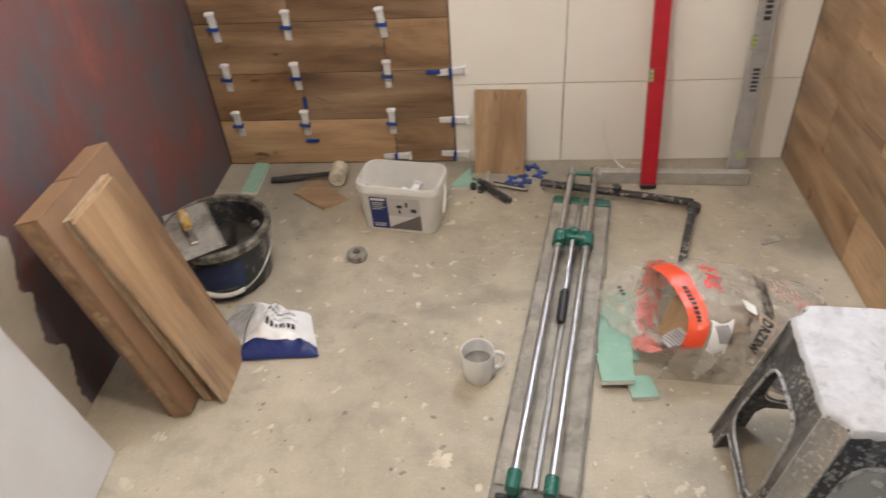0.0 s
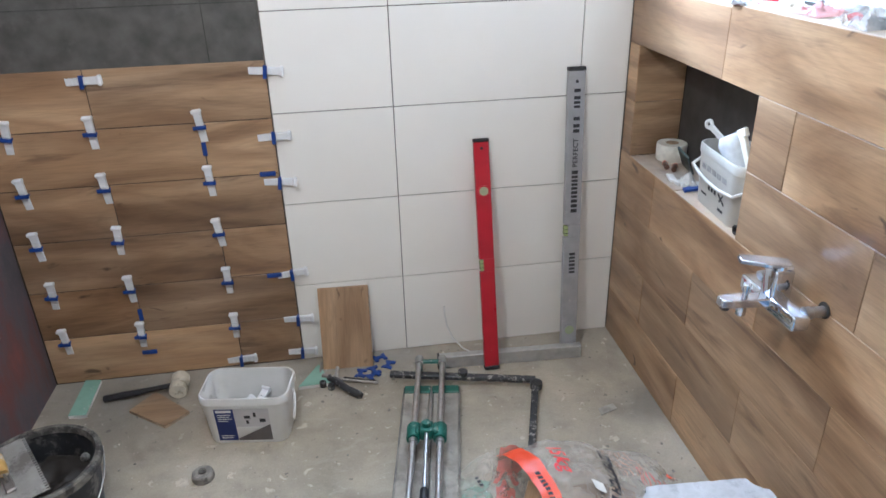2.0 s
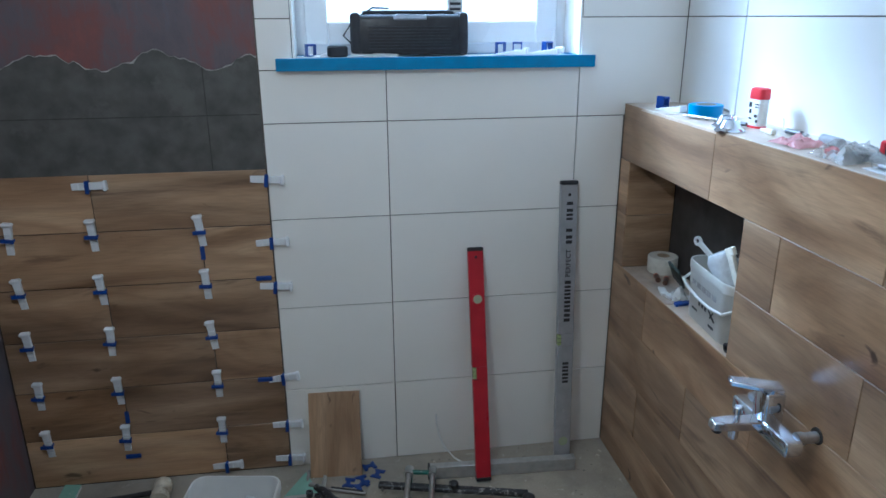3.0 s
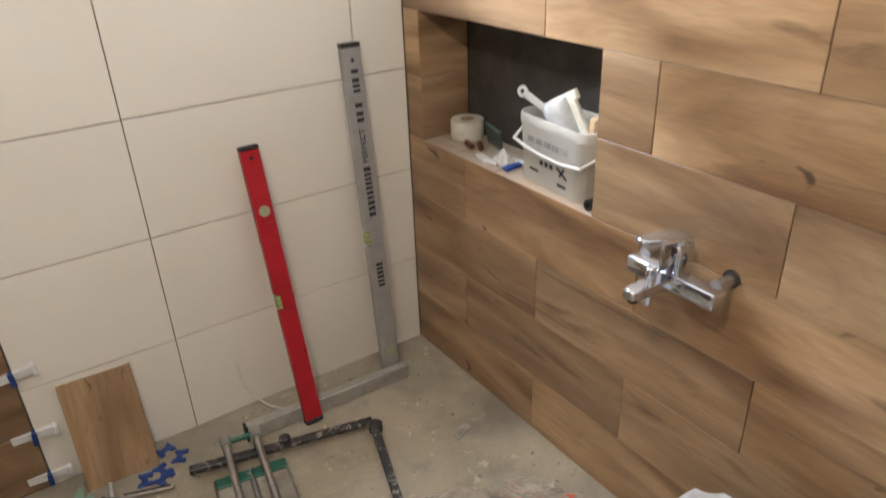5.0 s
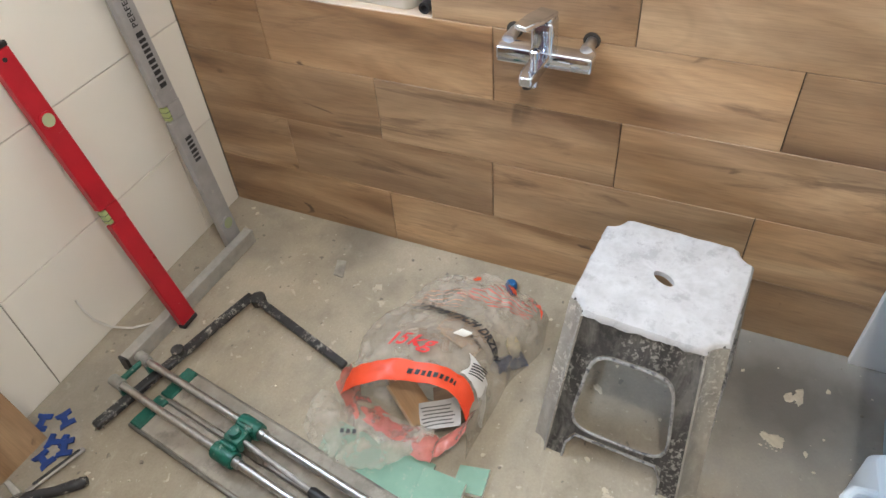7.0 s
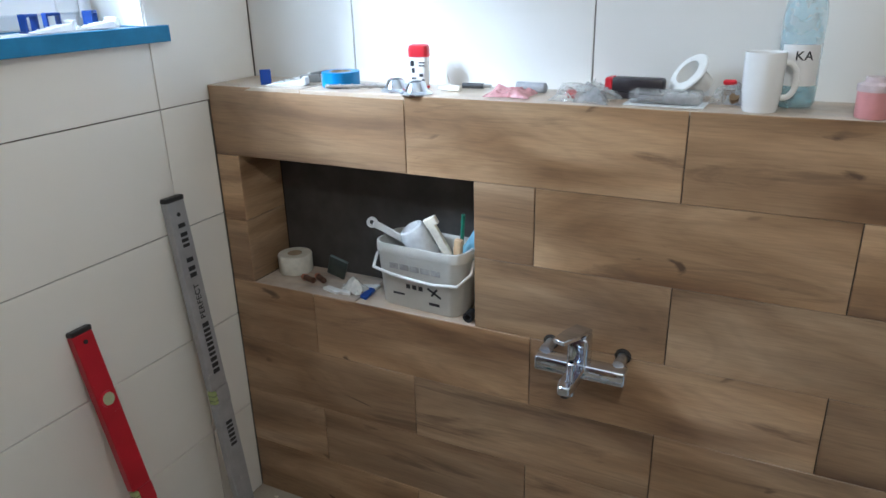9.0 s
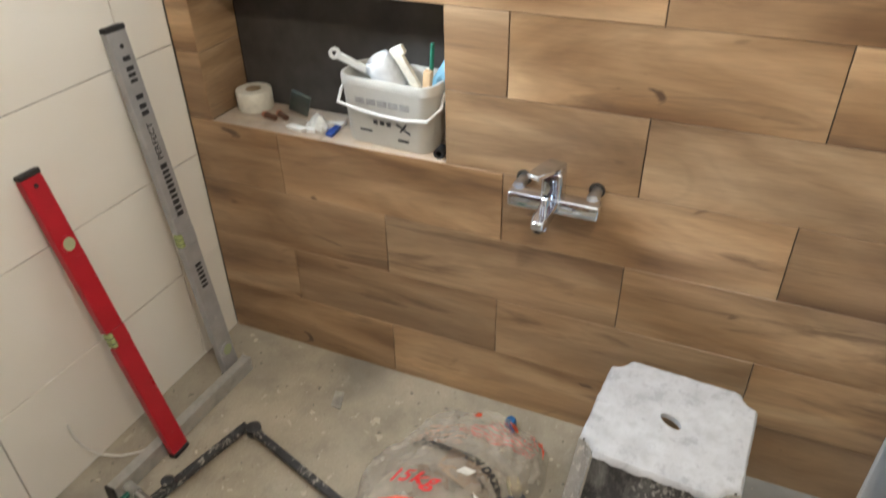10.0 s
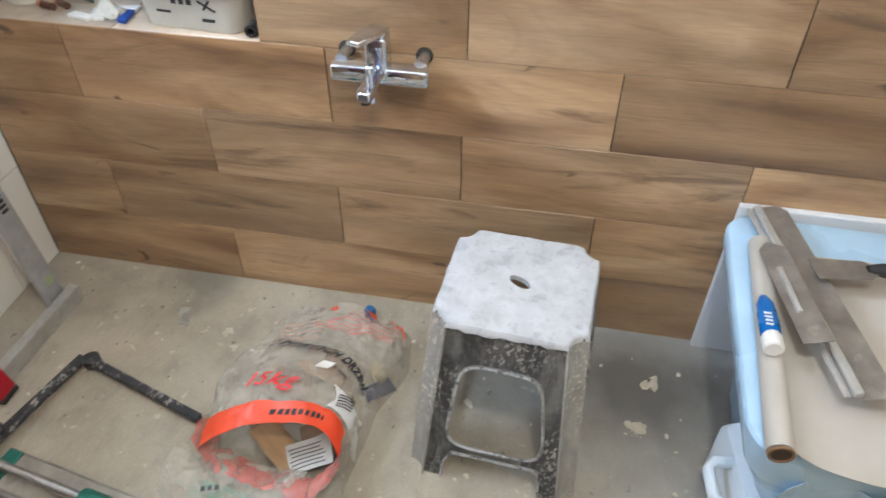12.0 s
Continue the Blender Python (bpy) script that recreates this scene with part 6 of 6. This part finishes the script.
PINKF = clear("pink_printed_film", (0.72, 0.36, 0.38), 0.25, 0.72)
CLEARF = clear("clear_pouch_film", (0.66, 0.68, 0.70), 0.08, 0.30)
pouch("small_pouch", pose(0.062, -0.795, LZ, 0, 0, -88), 0.098, 0.070, 0.018, PINKF, "crumpled clear pouch with pink print on the ledge", 1.3, (("fixings", bm_join(bm_tube([(-0.03, 0.0, 0.007), (0.01, 0.01, 0.008)], 0.004, 6), bm_tube([(0.0, -0.014, 0.007), (0.03, -0.008, 0.007)], 0.004, 6)), STEEL_DULL),))
solid("grey_tube", bm_lathe([(0, 0), (0.011, 0), (0.011, 0.066), (0.008, 0.068), (0, 0.068)], 16, (0, 0, 0.011), (90, 0, 0)), plain("grey_plastic", (0.30, 0.31, 0.33), 0.45), pose(0.128, -0.79, LZ, 0, 0, -5), "short grey plastic tube on the ledge", "tube")
pouch("small_pouch", pose(0.050, -0.955, LZ, 0, 0, -95), 0.125, 0.080, 0.034, CLEARF, "clear pouch holding a red anchor on the ledge", 4.2, (("red_anchor", bm_box(0.022, 0.024, 0.012, (-0.015, -0.012, 0.014), 0.004, (14, 8, 20)), bpy.data.materials["red_cap"]), ("white_clip", bm_tube([(-0.02, -0.03, 0.004), (-0.016, -0.03, 0.018), (-0.006, -0.03, 0.004)], 0.002, 6), WHITE_PLASTIC), ("fixings", bm_box(0.04, 0.03, 0.016, (0.028, 0.01, 0.010), 0.004, (0, 0, 14)), plain("dark_fixings", (0.06, 0.06, 0.075), 0.4))))
pouch("small_pouch", pose(0.098, -0.975, LZ, 0, 0, -84), 0.10, 0.05, 0.03, CLEARF, "clear crinkled pouch lying by the wall on the ledge", 7.7, (("fixings", bm_box(0.06, 0.03, 0.012, (0, 0, 0.008), 0.004), plain("grey_fixings", (0.14, 0.14, 0.16), 0.4)),))
pk = thing("packed_tool", pose(0.112, -1.055, LZ, 0, 0, -93), "black and red packed tool on the ledge", "tool pack")
part("case", bm_box(0.105, 0.034, 0.028, (0, 0, 0.028), 0.006, (0, 0, 0), 2), plain("black_case", (0.035, 0.030, 0.034), 0.35), pk)
part("red_end", bm_box(0.018, 0.036, 0.026, (-0.056, 0, 0.029), 0.004), bpy.data.materials["red_cap"], pk)
part("foot", bm_box(0.09, 0.028, 0.014, (0, 0, 0.007), 0.001), bpy.data.materials["black_case"], pk)
bl = thing("blister_pack", pose(0.058, -1.120, LZ, 0, 0, -91), "flat white blister pack holding silver bits on the ledge", "blister pack")
part("card", bm_box(0.150, 0.070, 0.003, (0, 0, 0.0015), 0.001), plain("white_card", (0.70, 0.71, 0.72), 0.5), bl)
part("contents", bm_join(*[bm_tube([(-0.05, -0.020 + 0.012 * i, 0.010), (0.045, -0.020 + 0.012 * i, 0.010)], 0.0045, 8) for i in range(4)]), plain("grey_bits", (0.22, 0.22, 0.24), 0.3, 0.7), bl)
part("dome", bm_box(0.134, 0.058, 0.024, (0, 0, 0.015), 0.007, (0, 0, 0), 2), CLEARF, bl)
reel = thing("white_reel", pose(0.118, -1.150, LZ + 0.030, 0, 0, 0), "white plastic downlight ring leaning tilted on the ledge", "ring")
part("flange", bm_lathe([(0.026, 0.0), (0.043, -0.002), (0.045, 0.001), (0.043, 0.004), (0.026, 0.006), (0.026, 0.0)], 36, (0, 0, 0.022), (-36, -38, 0)), WHITE_PLASTIC, reel)
part("cup", bm_lathe([(0.026, 0.0), (0.027, 0.0), (0.024, -0.042), (0.0, -0.042), (0.0, -0.040), (0.022, -0.038), (0.026, 0.0)], 30, (0, 0, 0.022), (-36, -38, 0)), WHITE_PLASTIC, reel)
pouch("small_pouch", pose(0.105, -1.228, LZ, 0, 0, -90), 0.060, 0.06, 0.045, CLEARF, "clear pouch of brass and red fittings beside the mug", 9.1, (("fittings", bm_join(bm_lathe([(0, 0), (0.012, 0), (0.012, 0.024), (0, 0.024)], 12, (0.0, 0.0, 0.004)), bm_lathe([(0, 0), (0.009, 0), (0.009, 0.02), (0, 0.02)], 12, (0.012, -0.012, 0.002), (40, 0, 0))), plain("dark_brass", (0.20, 0.13, 0.07), 0.35, 0.7)), ("red_valve", bm_box(0.024, 0.012, 0.010, (0.0, 0.0, 0.040), 0.003), bpy.data.materials["red_cap"])))
mug("mug", pose(0.040, -1.287, LZ, 0, 0, -80), 0.0345, 0.104, "tall white ceramic mug on the dusty ledge")
wb = thing("water_bottle", pose(0.105, -1.340, LZ) @ Matrix.Scale(0.84, 4), "clear ribbed plastic water bottle, nearly empty, on the ledge", "bottle")
PET = clear("clear_bottle_plastic", (0.55, 0.78, 0.88), 0.04, 0.30, vary=0.08, crinkle=0)
prof = [(0, 0.006), (0.022, 0.0), (0.036, 0.002), (0.042, 0.012), (0.043, 0.05), (0.041, 0.10)] + [(0.0425 - 0.0012 * (i % 2), 0.104 + 0.007 * i) for i in range(11)] + [(0.043, 0.185), (0.040, 0.215), (0.030, 0.25), (0.017, 0.275), (0.013, 0.285), (0.013, 0.305)]
part("body", bm_lathe(prof, 32), PET, wb)
part("cap", bm_lathe([(0, 0.305), (0.0155, 0.303), (0.0155, 0.318), (0.013, 0.320), (0, 0.320)], 20), plain("pale_blue_cap", (0.25, 0.5, 0.68), 0.4), wb)
part("water", bm_lathe([(0, 0.008), (0.034, 0.006), (0.0405, 0.014), (0.0415, 0.045), (0, 0.045)], 30), clear("bluish_water", (0.28, 0.58, 0.66), 0.03, 0.35, vary=0.05, crinkle=0), wb)
part("label", bm_sheet(lambda u, v: (0.0437 * math.cos(radians(130 + 110 * u)), 0.0437 * math.sin(radians(130 + 110 * u)), 0.050 + 0.085 * v), 18, 1), plain("white_bottle_label", (0.74, 0.74, 0.74), 0.5, 0, 0.03, 20, 0), wb, "white paper label")
kb = bm_text("KA", 0.026)
for v in kb.verts:
    a = radians(192) + v.co.x / 0.044
    v.co = (0.0446 * math.cos(a), 0.0446 * math.sin(a), 0.112 + v.co.y)
part("printed_word", kb, PRINT, wb, "", 0)
jar = thing("pink_jar", pose(0.030, -1.462, LZ), "clear plastic jar of pink powder with a pale lid", "jar")
part("jar_body", bm_lathe([(0, 0), (0.024, 0), (0.026, 0.003), (0.027, 0.045), (0, 0.045)], 24), plain("pink_powder", (0.66, 0.30, 0.30), 0.4, 0, 0.1, 20, 0), jar)
part("lid", bm_lathe([(0, 0.045), (0.0285, 0.045), (0.0285, 0.056), (0.018, 0.060), (0.017, 0.068), (0, 0.070)], 24), clear("pale_pink_lid", (0.74, 0.62, 0.64), 0.3, 0.8), jar)

# ---- wrapped toilet bowl and what lies on it ----
panel = thing("leaning_board", pose(-0.012, -2.06, 0.0), "white board standing upright against the wood-look tiles", "board")
part("board", bm_box(0.018, 0.59, 0.445, (0, 0, 0.2235), 0.002), plain("white_board", (0.72, 0.74, 0.77), 0.4, 0, 0.03, 10, 0.03), panel)
FILM_BLUE = plain("pale_blue_wrap_film", (0.44, 0.62, 0.80), 0.28, 0, 0.08, 7, 0.5)
bowl = thing("wrapped_basin", pose(-0.330, -1.955, 0, 0, 0, -2), "white ceramic fixture wrapped in pale blue film", "sanitary ware")


def basin():
    lv = []
    for z, k in ((0.0, 0.50), (0.06, 0.52), (0.16, 0.58), (0.26, 0.76), (0.34, 0.91), (0.40, 0.985), (0.425, 1.0), (0.432, 0.985), (0.435, 0.95)):
        lv.append((0.295 * (0.5 + 0.5 * k), 0.232 * (0.02 + 0.98 * k), 0.06, z))
    bm = bm_rbucket(lv, 12)
    for v in bm.verts:
        q = v.co.copy()
        v.co.x += 0.004 * noise.noise(q * 14)
        v.co.y += 0.005 * noise.noise(q * 17)
        if v.co.x < 0:
            v.co.x *= 1.0
    return bm


part("body", basin(), FILM_BLUE, bowl)
part("rim_corner", bm_box(0.08, 0.02, 0.05, (0.225, 0.205, 0.409), 0.012, (0, 0, 0), 2), CERAMIC, bowl, "bare white ceramic corner")
part("loose_film", bm_sheet(lambda u, v: (-0.30 + 0.05 * v + 0.02 * math.sin(9 * u), 0.16 - 0.36 * u, 0.36 - 0.24 * v + 0.02 * math.sin(7 * u + 4 * v)), 20, 12, 0.001), FILM_BLUE, bowl, "loose fold of blue film")

paper = thing("masking_paper_roll", pose(0, 0, 0.4365), "roll of brown masking paper spread over the wrapped fixture", "paper roll")
PAPER = plain("light_brown_paper", (0.47, 0.435, 0.39), 0.75, 0, 0.08, 5, 0.25)
r0 = 0.021
def roll_axis(s):
    return Vector((-0.150 - 0.478 * s, -1.782 + 0.036 * s, r0))
ro = part("roll", bm_tube([roll_axis(s / 10)[:] for s in range(11)], r0, 24), PAPER, paper)
part("tube_core", bm_lathe([(0.0150, 0), (0.0190, 0), (0.0190, 0.004), (0.0150, 0.004), (0.0150, 0)], 24, roll_axis(1.002)[:], (0, -90, 0)), plain("brown_card_tube", (0.20, 0.115, 0.055), 0.8), paper, "brown cardboard core")
part("tube_hole", bm_lathe([(0, 0), (0.0155, 0), (0.0155, 0.002), (0, 0.002)], 20, roll_axis(1.003)[:], (0, -90, 0)), plain("dark_core_hollow", (0.05, 0.03, 0.018), 0.9), paper)


def paper_pt(u, v):
    a = roll_axis(u)
    y = a.y - 0.012 - 0.47 * v
    droop = max(0, u - 0.93) * 0.5 * v
    x = a.x - 0.012 * math.sin(6 * v) * u
    return (x, y, 0.004 + 0.030 * math.exp(-v * 14) + 0.005 * noise.noise(Vector((u * 5, v * 4, 2))) + 0.004 * abs(noise.noise(Vector((u * 12, v * 9, 7)))) - droop)


part("sheet", bm_sheet(paper_pt, 30, 30, 0.0008), PAPER, paper)
PZ = 0.4365


def flat_tool(m, outline, h, material, name, label, category):
    th = thing(name, m, label, category)
    return th


sk = thing("finishing_blade", pose(-0.290, -1.848, PZ + 0.036, 4, 0, 81 - 172), "long steel finishing blade with an aluminium back, laid on the paper", "finishing blade")
part("blade", bm_prism([(-0.25, -0.040), (0.23, -0.040), (0.25, -0.028), (0.25, 0.012), (-0.25, 0.012)], 0.0015), STEEL_DULL, sk, "", 0).matrix_local = pose(0, 0, 0, 0, 0, 0)
part("back_profile", bm_join(bm_box(0.49, 0.016, 0.014, (0, 0.016, 0.006), 0.003), bm_box(0.49, 0.010, 0.006, (0, 0.032, 0.004), 0.002)), ALU, sk, "ribbed aluminium back")
sk.matrix_world = pose(-0.285, -1.842, PZ + 0.040, -8, 3, 9.0)
sk2 = thing("finishing_blade", pose(-0.325, -1.793, PZ + 0.066, -12, 5, 6.0), "steel finishing trowel lying tilted on the paper roll", "finishing blade")
part("blade", bm_prism([(-0.13, -0.030), (0.12, -0.030), (0.14, 0.0), (0.12, 0.018), (-0.13, 0.016)], 0.0014), STEEL_DULL, sk2, "", 0)
part("rib", bm_box(0.12, 0.010, 0.008, (0, 0, 0.004), 0.002), ALU, sk2)
sc = thing("putty_knife", pose(-0.235, -1.905, PZ + 0.052, 0, 4, -78), "steel putty knife with a black handle laid over the blade", "putty knife")
part("blade", bm_prism([(-0.055, -0.026), (0.045, -0.024), (0.062, -0.012), (0.062, 0.012), (0.045, 0.024), (-0.055, 0.026)], 0.0015), STEEL_DULL, sc, "", 0)
part("handle", bm_tube([(0.045, 0, 0.004), (0.07, -0.002, 0.004), (0.13, -0.016, 0.002), (0.19, -0.03, 0.0)], [0.007, 0.013, 0.015, 0.012], 12), BLACK_PLASTIC, sc, "black handle")
tb = thing("sealant_tube", pose(-0.405, -1.752, PZ + 2 * r0 + 0.010, 0, 4, -2), "blue and white squeeze tube lying on the paper roll", "tube")
part("tube", bm_tube([(0.075, 0.0, 0.002), (0.05, 0.0, 0.004), (0.0, 0, 0.004), (-0.025, 0, 0.003)], [0.006, 0.015, 0.0165, 0.016], 16, 0.75), plain("blue_tube_print", (0.012, 0.13, 0.42), 0.3, 0, 0.1, 30, 0), tb)
part("cap", bm_tube([(-0.025, 0, 0.003), (-0.030, 0, 0.003), (-0.055, 0, 0.003), (-0.058, 0, 0.003)], [0.014, 0.0165, 0.0165, 0.013], 16), WHITE_PLASTIC, tb, "white cap")
part("text_bars", bm_join(*[bm_box(0.004, 0.012, 0.001, (-0.012 + 0.009 * i, 0.004, 0.0168)) for i in range(4)]), WHITE_PLASTIC, tb)
can = thing("jerry_can", pose(-0.475, -1.862, 0, 0, 0, 6), "translucent white jerry can with a green cap under the wrapped fixture", "jerry can")
CANP = plain("milky_canister", (0.66, 0.72, 0.78), 0.35, 0, 0.05, 8, 0.1)
part("body", bm_rbucket([(0.120, 0.085, 0.02, 0), (0.125, 0.09, 0.025, 0.008), (0.125, 0.09, 0.025, 0.150), (0.115, 0.080, 0.025, 0.172), (0.095, 0.060, 0.02, 0.180)]), CANP, can)
part("handle", bm_tube([(-0.060, 0.080, 0.150), (-0.060, 0.118, 0.160), (-0.045, 0.134, 0.164), (0.010, 0.134, 0.166), (0.026, 0.120, 0.166), (0.030, 0.080, 0.160)], 0.011, 10), CANP, can, "open loop handle")
part("neck", bm_lathe([(0, 0), (0.017, 0), (0.017, 0.022), (0, 0.022)], 20, (-0.100, 0.055, 0.165), (0, -30, 0)), CANP, can)
part("cap", bm_lathe([(0, 0), (0.021, 0), (0.022, 0.003), (0.022, 0.024), (0.019, 0.027), (0, 0.027)], 20, (-0.110, 0.055, 0.182), (0, -30, 0)), plain("green_cap", (0.01, 0.16, 0.09), 0.4), can, "green screw cap")

# ---- crumbs of plaster and mortar on the floor ----
def crumbs(seed, n, rmin, rmax, area, material, name, label, thick=0.35):
    rnd = random.Random(seed)
    vs, fs = [], []
    for _ in range(n):
        cx, cy = rnd.uniform(area[0], area[1]), rnd.uniform(area[2], area[3])
        r = rmin + (rmax - rmin) * rnd.random() ** 2.5
        k = rnd.randint(8, 13)
        b = len(vs)
        st = rnd.uniform(0.5, 1.0)
        th0 = rnd.uniform(0, 6.28)
        ca, sa = math.cos(th0), math.sin(th0)
        for s, z in ((1.0, 0.0), (0.72, min(0.006, r * thick))):
            for i in range(k):
                a = 2 * math.pi * i / k
                q = r * s * rnd.uniform(0.55, 1.12)
                px, py = q * math.cos(a), q * st * math.sin(a)
                vs.append((cx + px * ca - py * sa, cy + px * sa + py * ca, z + 0.0002))
        for i in range(k):
            j = (i + 1) % k
            fs.append((b + i, b + j, b + k + j, b + k + i))
        fs.append(tuple(b + k + i for i in range(k)))
    me = bpy.data.meshes.new(name)
    me.from_pydata(vs, [], fs)
    me.materials.append(material)
    return tagged(new(name, me), label, "crumbs", "", "stuff")


CREAM = plain("cream_plaster_crumb", (0.58, 0.53, 0.43), 0.9, 0, 0.15, 40, 0.5)
GREYC = plain("grey_mortar_crumb", (0.26, 0.24, 0.21), 0.95, 0, 0.3, 40, 0.5)
AREA = (-1.95, -0.03, -2.2, -0.03)
crumbs(1, 260, 0.0015, 0.010, AREA, CREAM, "plaster_crumbs", "cream plaster crumbs scattered over the screed")
crumbs(2, 200, 0.0015, 0.007, AREA, GREYC, "mortar_crumbs", "grey mortar crumbs scattered over the screed")
crumbs(3, 34, 0.005, 0.015, (-1.6, -0.7, -1.5, -0.2), CREAM, "plaster_flakes", "flat cream plaster flakes on the screed", 0.15)
crumbs(5, 16, 0.006, 0.018, (-0.45, -0.05, -1.75, -0.2), CREAM, "plaster_flakes", "flat cream plaster flakes on the screed", 0.15)
for x, y, r, sd in ((-1.105, -1.27, 0.032, 11), (-1.30, -1.40, 0.018, 12), (-1.775, -1.225, 0.022, 13), (-1.80, -1.36, 0.022, 14), (-1.47, -0.56, 0.022, 15), (-1.33, -0.555, 0.02, 16), (-1.06, -1.50, 0.022, 17), (-0.545, -1.33, 0.018, 18), (-0.16, -1.66, 0.028, 19), (-0.30, -1.62, 0.030, 20)):
    crumbs(sd, 22, r * 0.10, r * 0.62, (x - r * 0.6, x + r * 0.6, y - r * 0.6, y + r * 0.6), CREAM, "plaster_splash", "cream splash of dried plaster on the screed", 0.12)


# ---- structure pieces: tiles ----
_tiles = {}


def tile_mesh(name, w, h, material, d=0.009, c=0.0008):
    """A tile with its face on the plane y = 0, centred, bevelled round the face."""
    key = (name, round(w, 3), round(h, 3), material.name)
    if key not in _tiles:
        x, z = w / 2, h / 2
        v = []
        for s, y in ((0.0, d), (0.0, c), (c, 0.0)):
            v += [(-x + s, y, -z + s), (x - s, y, -z + s), (x - s, y, z - s), (-x + s, y, z - s)]
        f = [(8, 9, 10, 11)]
        for k in (0, 4):
            for i in range(4):
                j = (i + 1) % 4
                f.append((k + i, k + j, k + 4 + j, k + 4 + i))
        me = bpy.data.meshes.new(name)
        me.from_pydata(v, [], f)
        me.materials.append(material)
        _tiles[key] = me
    return _tiles[key]


def lay(name, parent, material, m, w, h):
    """One tile, w wide and h high, its face's centre at the pose m, with a hair of unevenness."""
    ob = new(name, tile_mesh(name, w, h, material))
    ob.parent = parent
    ob.matrix_world = m @ pose(0, random.uniform(-0.0006, 0.0004), 0, random.uniform(-0.1, 0.1), 0, random.uniform(-0.08, 0.08))
    return ob


def course(name, parent, material, edges, lo, hi, place, gap=0.003, bed=0.003):
    """Tiles between the given edges, from height lo to hi; place(s, z) gives the pose at the run's metre s."""
    for a, b in zip(edges, edges[1:]):
        if b - a > 0.012:
            lay(name, parent, material, place((a + b) / 2, (lo + hi) / 2), b - a - gap, hi - lo - bed)


# back wall, white tiles
WROW = 0.3012
back = lambda s, z: pose(s, 0, z)
for k in range(9):
    lo, hi = k * WROW, min((k + 1) * WROW, ZC)
    right_end = -0.001 if hi < LEDGE else XU
    if hi <= WZ0:
        runs = [[-1.138, -0.764, -0.158, right_end]]
    elif lo < WZ0:
        course("white_tile", w_north, WHITE_TILE, [-1.138, -0.764, -0.158], lo, WZ0, back)
        course("white_tile", w_north, WHITE_TILE, [-1.138, WX0], WZ0, hi, back)
        runs = [[-0.158, XU]]
    elif lo < WZ1:
        runs = [[-1.138, WX0], [WX1, XU]]
    else:
        runs = [[-1.138, -0.764, -0.158, XU]]
    for r in runs:
        course("white_tile", w_north, WHITE_TILE, r, lo, hi, back)
# back wall, wood-look tiles: six rows, joints staggered
for k in range(6):
    j = -1.657 if k % 2 else -1.354
    edges = [XL + 0.004, j, -1.1395] if k % 2 else [XL + 0.004, j - 0.6025, j, -1.1395]
    if not k % 2:
        edges = [XL + 0.004, j, -1.1395]
    course("wood_tile", w_north, WOOD, edges, 0.004 + k * ROW, 0.004 + (k + 1) * ROW, lambda s, z: pose(s, -0.001, z))
# upper right wall
east = lambda s, z: pose(XU, -s, z, 0, 0, -90)
for k in range(4, 9):
    lo, hi = max(k * WROW, LEDGE - 0.004), min((k + 1) * WROW, ZC)
    course("white_tile", w_east, WHITE_GLOSS, [0.001, 0.330, 0.940, 1.543, 2.145, 2.748, 3.29], lo, hi, east)
# boxed-in lower wall
front = lambda s, z: pose(0, -s, z, 0, 0, -90)
ENDS = {0: [0.001, 0.567, 1.169, 1.771], 1: [0.001, 0.272, 0.871, 1.476, 2.08], 2: [0.001, 0.568, 1.167, 1.771],
        3: [0.001, 0.272, 0.877, 1.481, 2.085], 4: [0.738, 1.174, 1.777], 5: [0.738, 0.880, 1.482, 2.085], 6: [0.001, 0.572, 1.174, 1.777]}
for k, e in ENDS.items():
    e = e + [e[-1] + PLANK, min(3.29, e[-1] + 2 * PLANK)]
    course("wood_tile", w_box, WOOD, e, k * ROW, (k + 1) * ROW, front, 0.0024, 0.0014)
for k in (4, 5):
    course("wood_tile", w_box, WOOD, [0.001, 0.074], k * ROW, (k + 1) * ROW, front, 0.0024, 0.0014)
    # the niche's two cheeks
    lay("wood_tile", w_box, WOOD, pose(0.082, NY0, (k + 0.5) * ROW), 0.160, ROW - 0.002)
    lay("wood_tile", w_box, WOOD, pose(0.082, NY1, (k + 0.5) * ROW, 0, 0, 180), 0.160, ROW - 0.002)
for a, b in ((0.074, 0.40), (0.40, 0.738)):
    lay("wood_tile", w_box, WOOD_DUSTY, pose(0.082, -(a + b) / 2, NZ0, -90, 0, 0) @ pose(0, 0, 0, 0, 90, 0), b - a - 0.002, 0.160)
    lay("wood_tile", w_box, WOOD, pose(0.082, -(a + b) / 2, NZ1, 90, 0, 0) @ pose(0, 0, 0, 0, 90, 0), b - a - 0.002, 0.160)
for a, b in ((0.001, 0.29), (0.29, 0.892), (0.892, 1.495), (1.495, 2.1), (2.1, 2.7), (2.7, 3.29)):
    lay("wood_tile", w_box, WOOD_DUSTY, pose(XU / 2, -(a + b) / 2, LEDGE, -90, 0, 0) @ pose(0, 0, 0, 0, 90, 0), b - a - 0.002, XU - 0.0005)
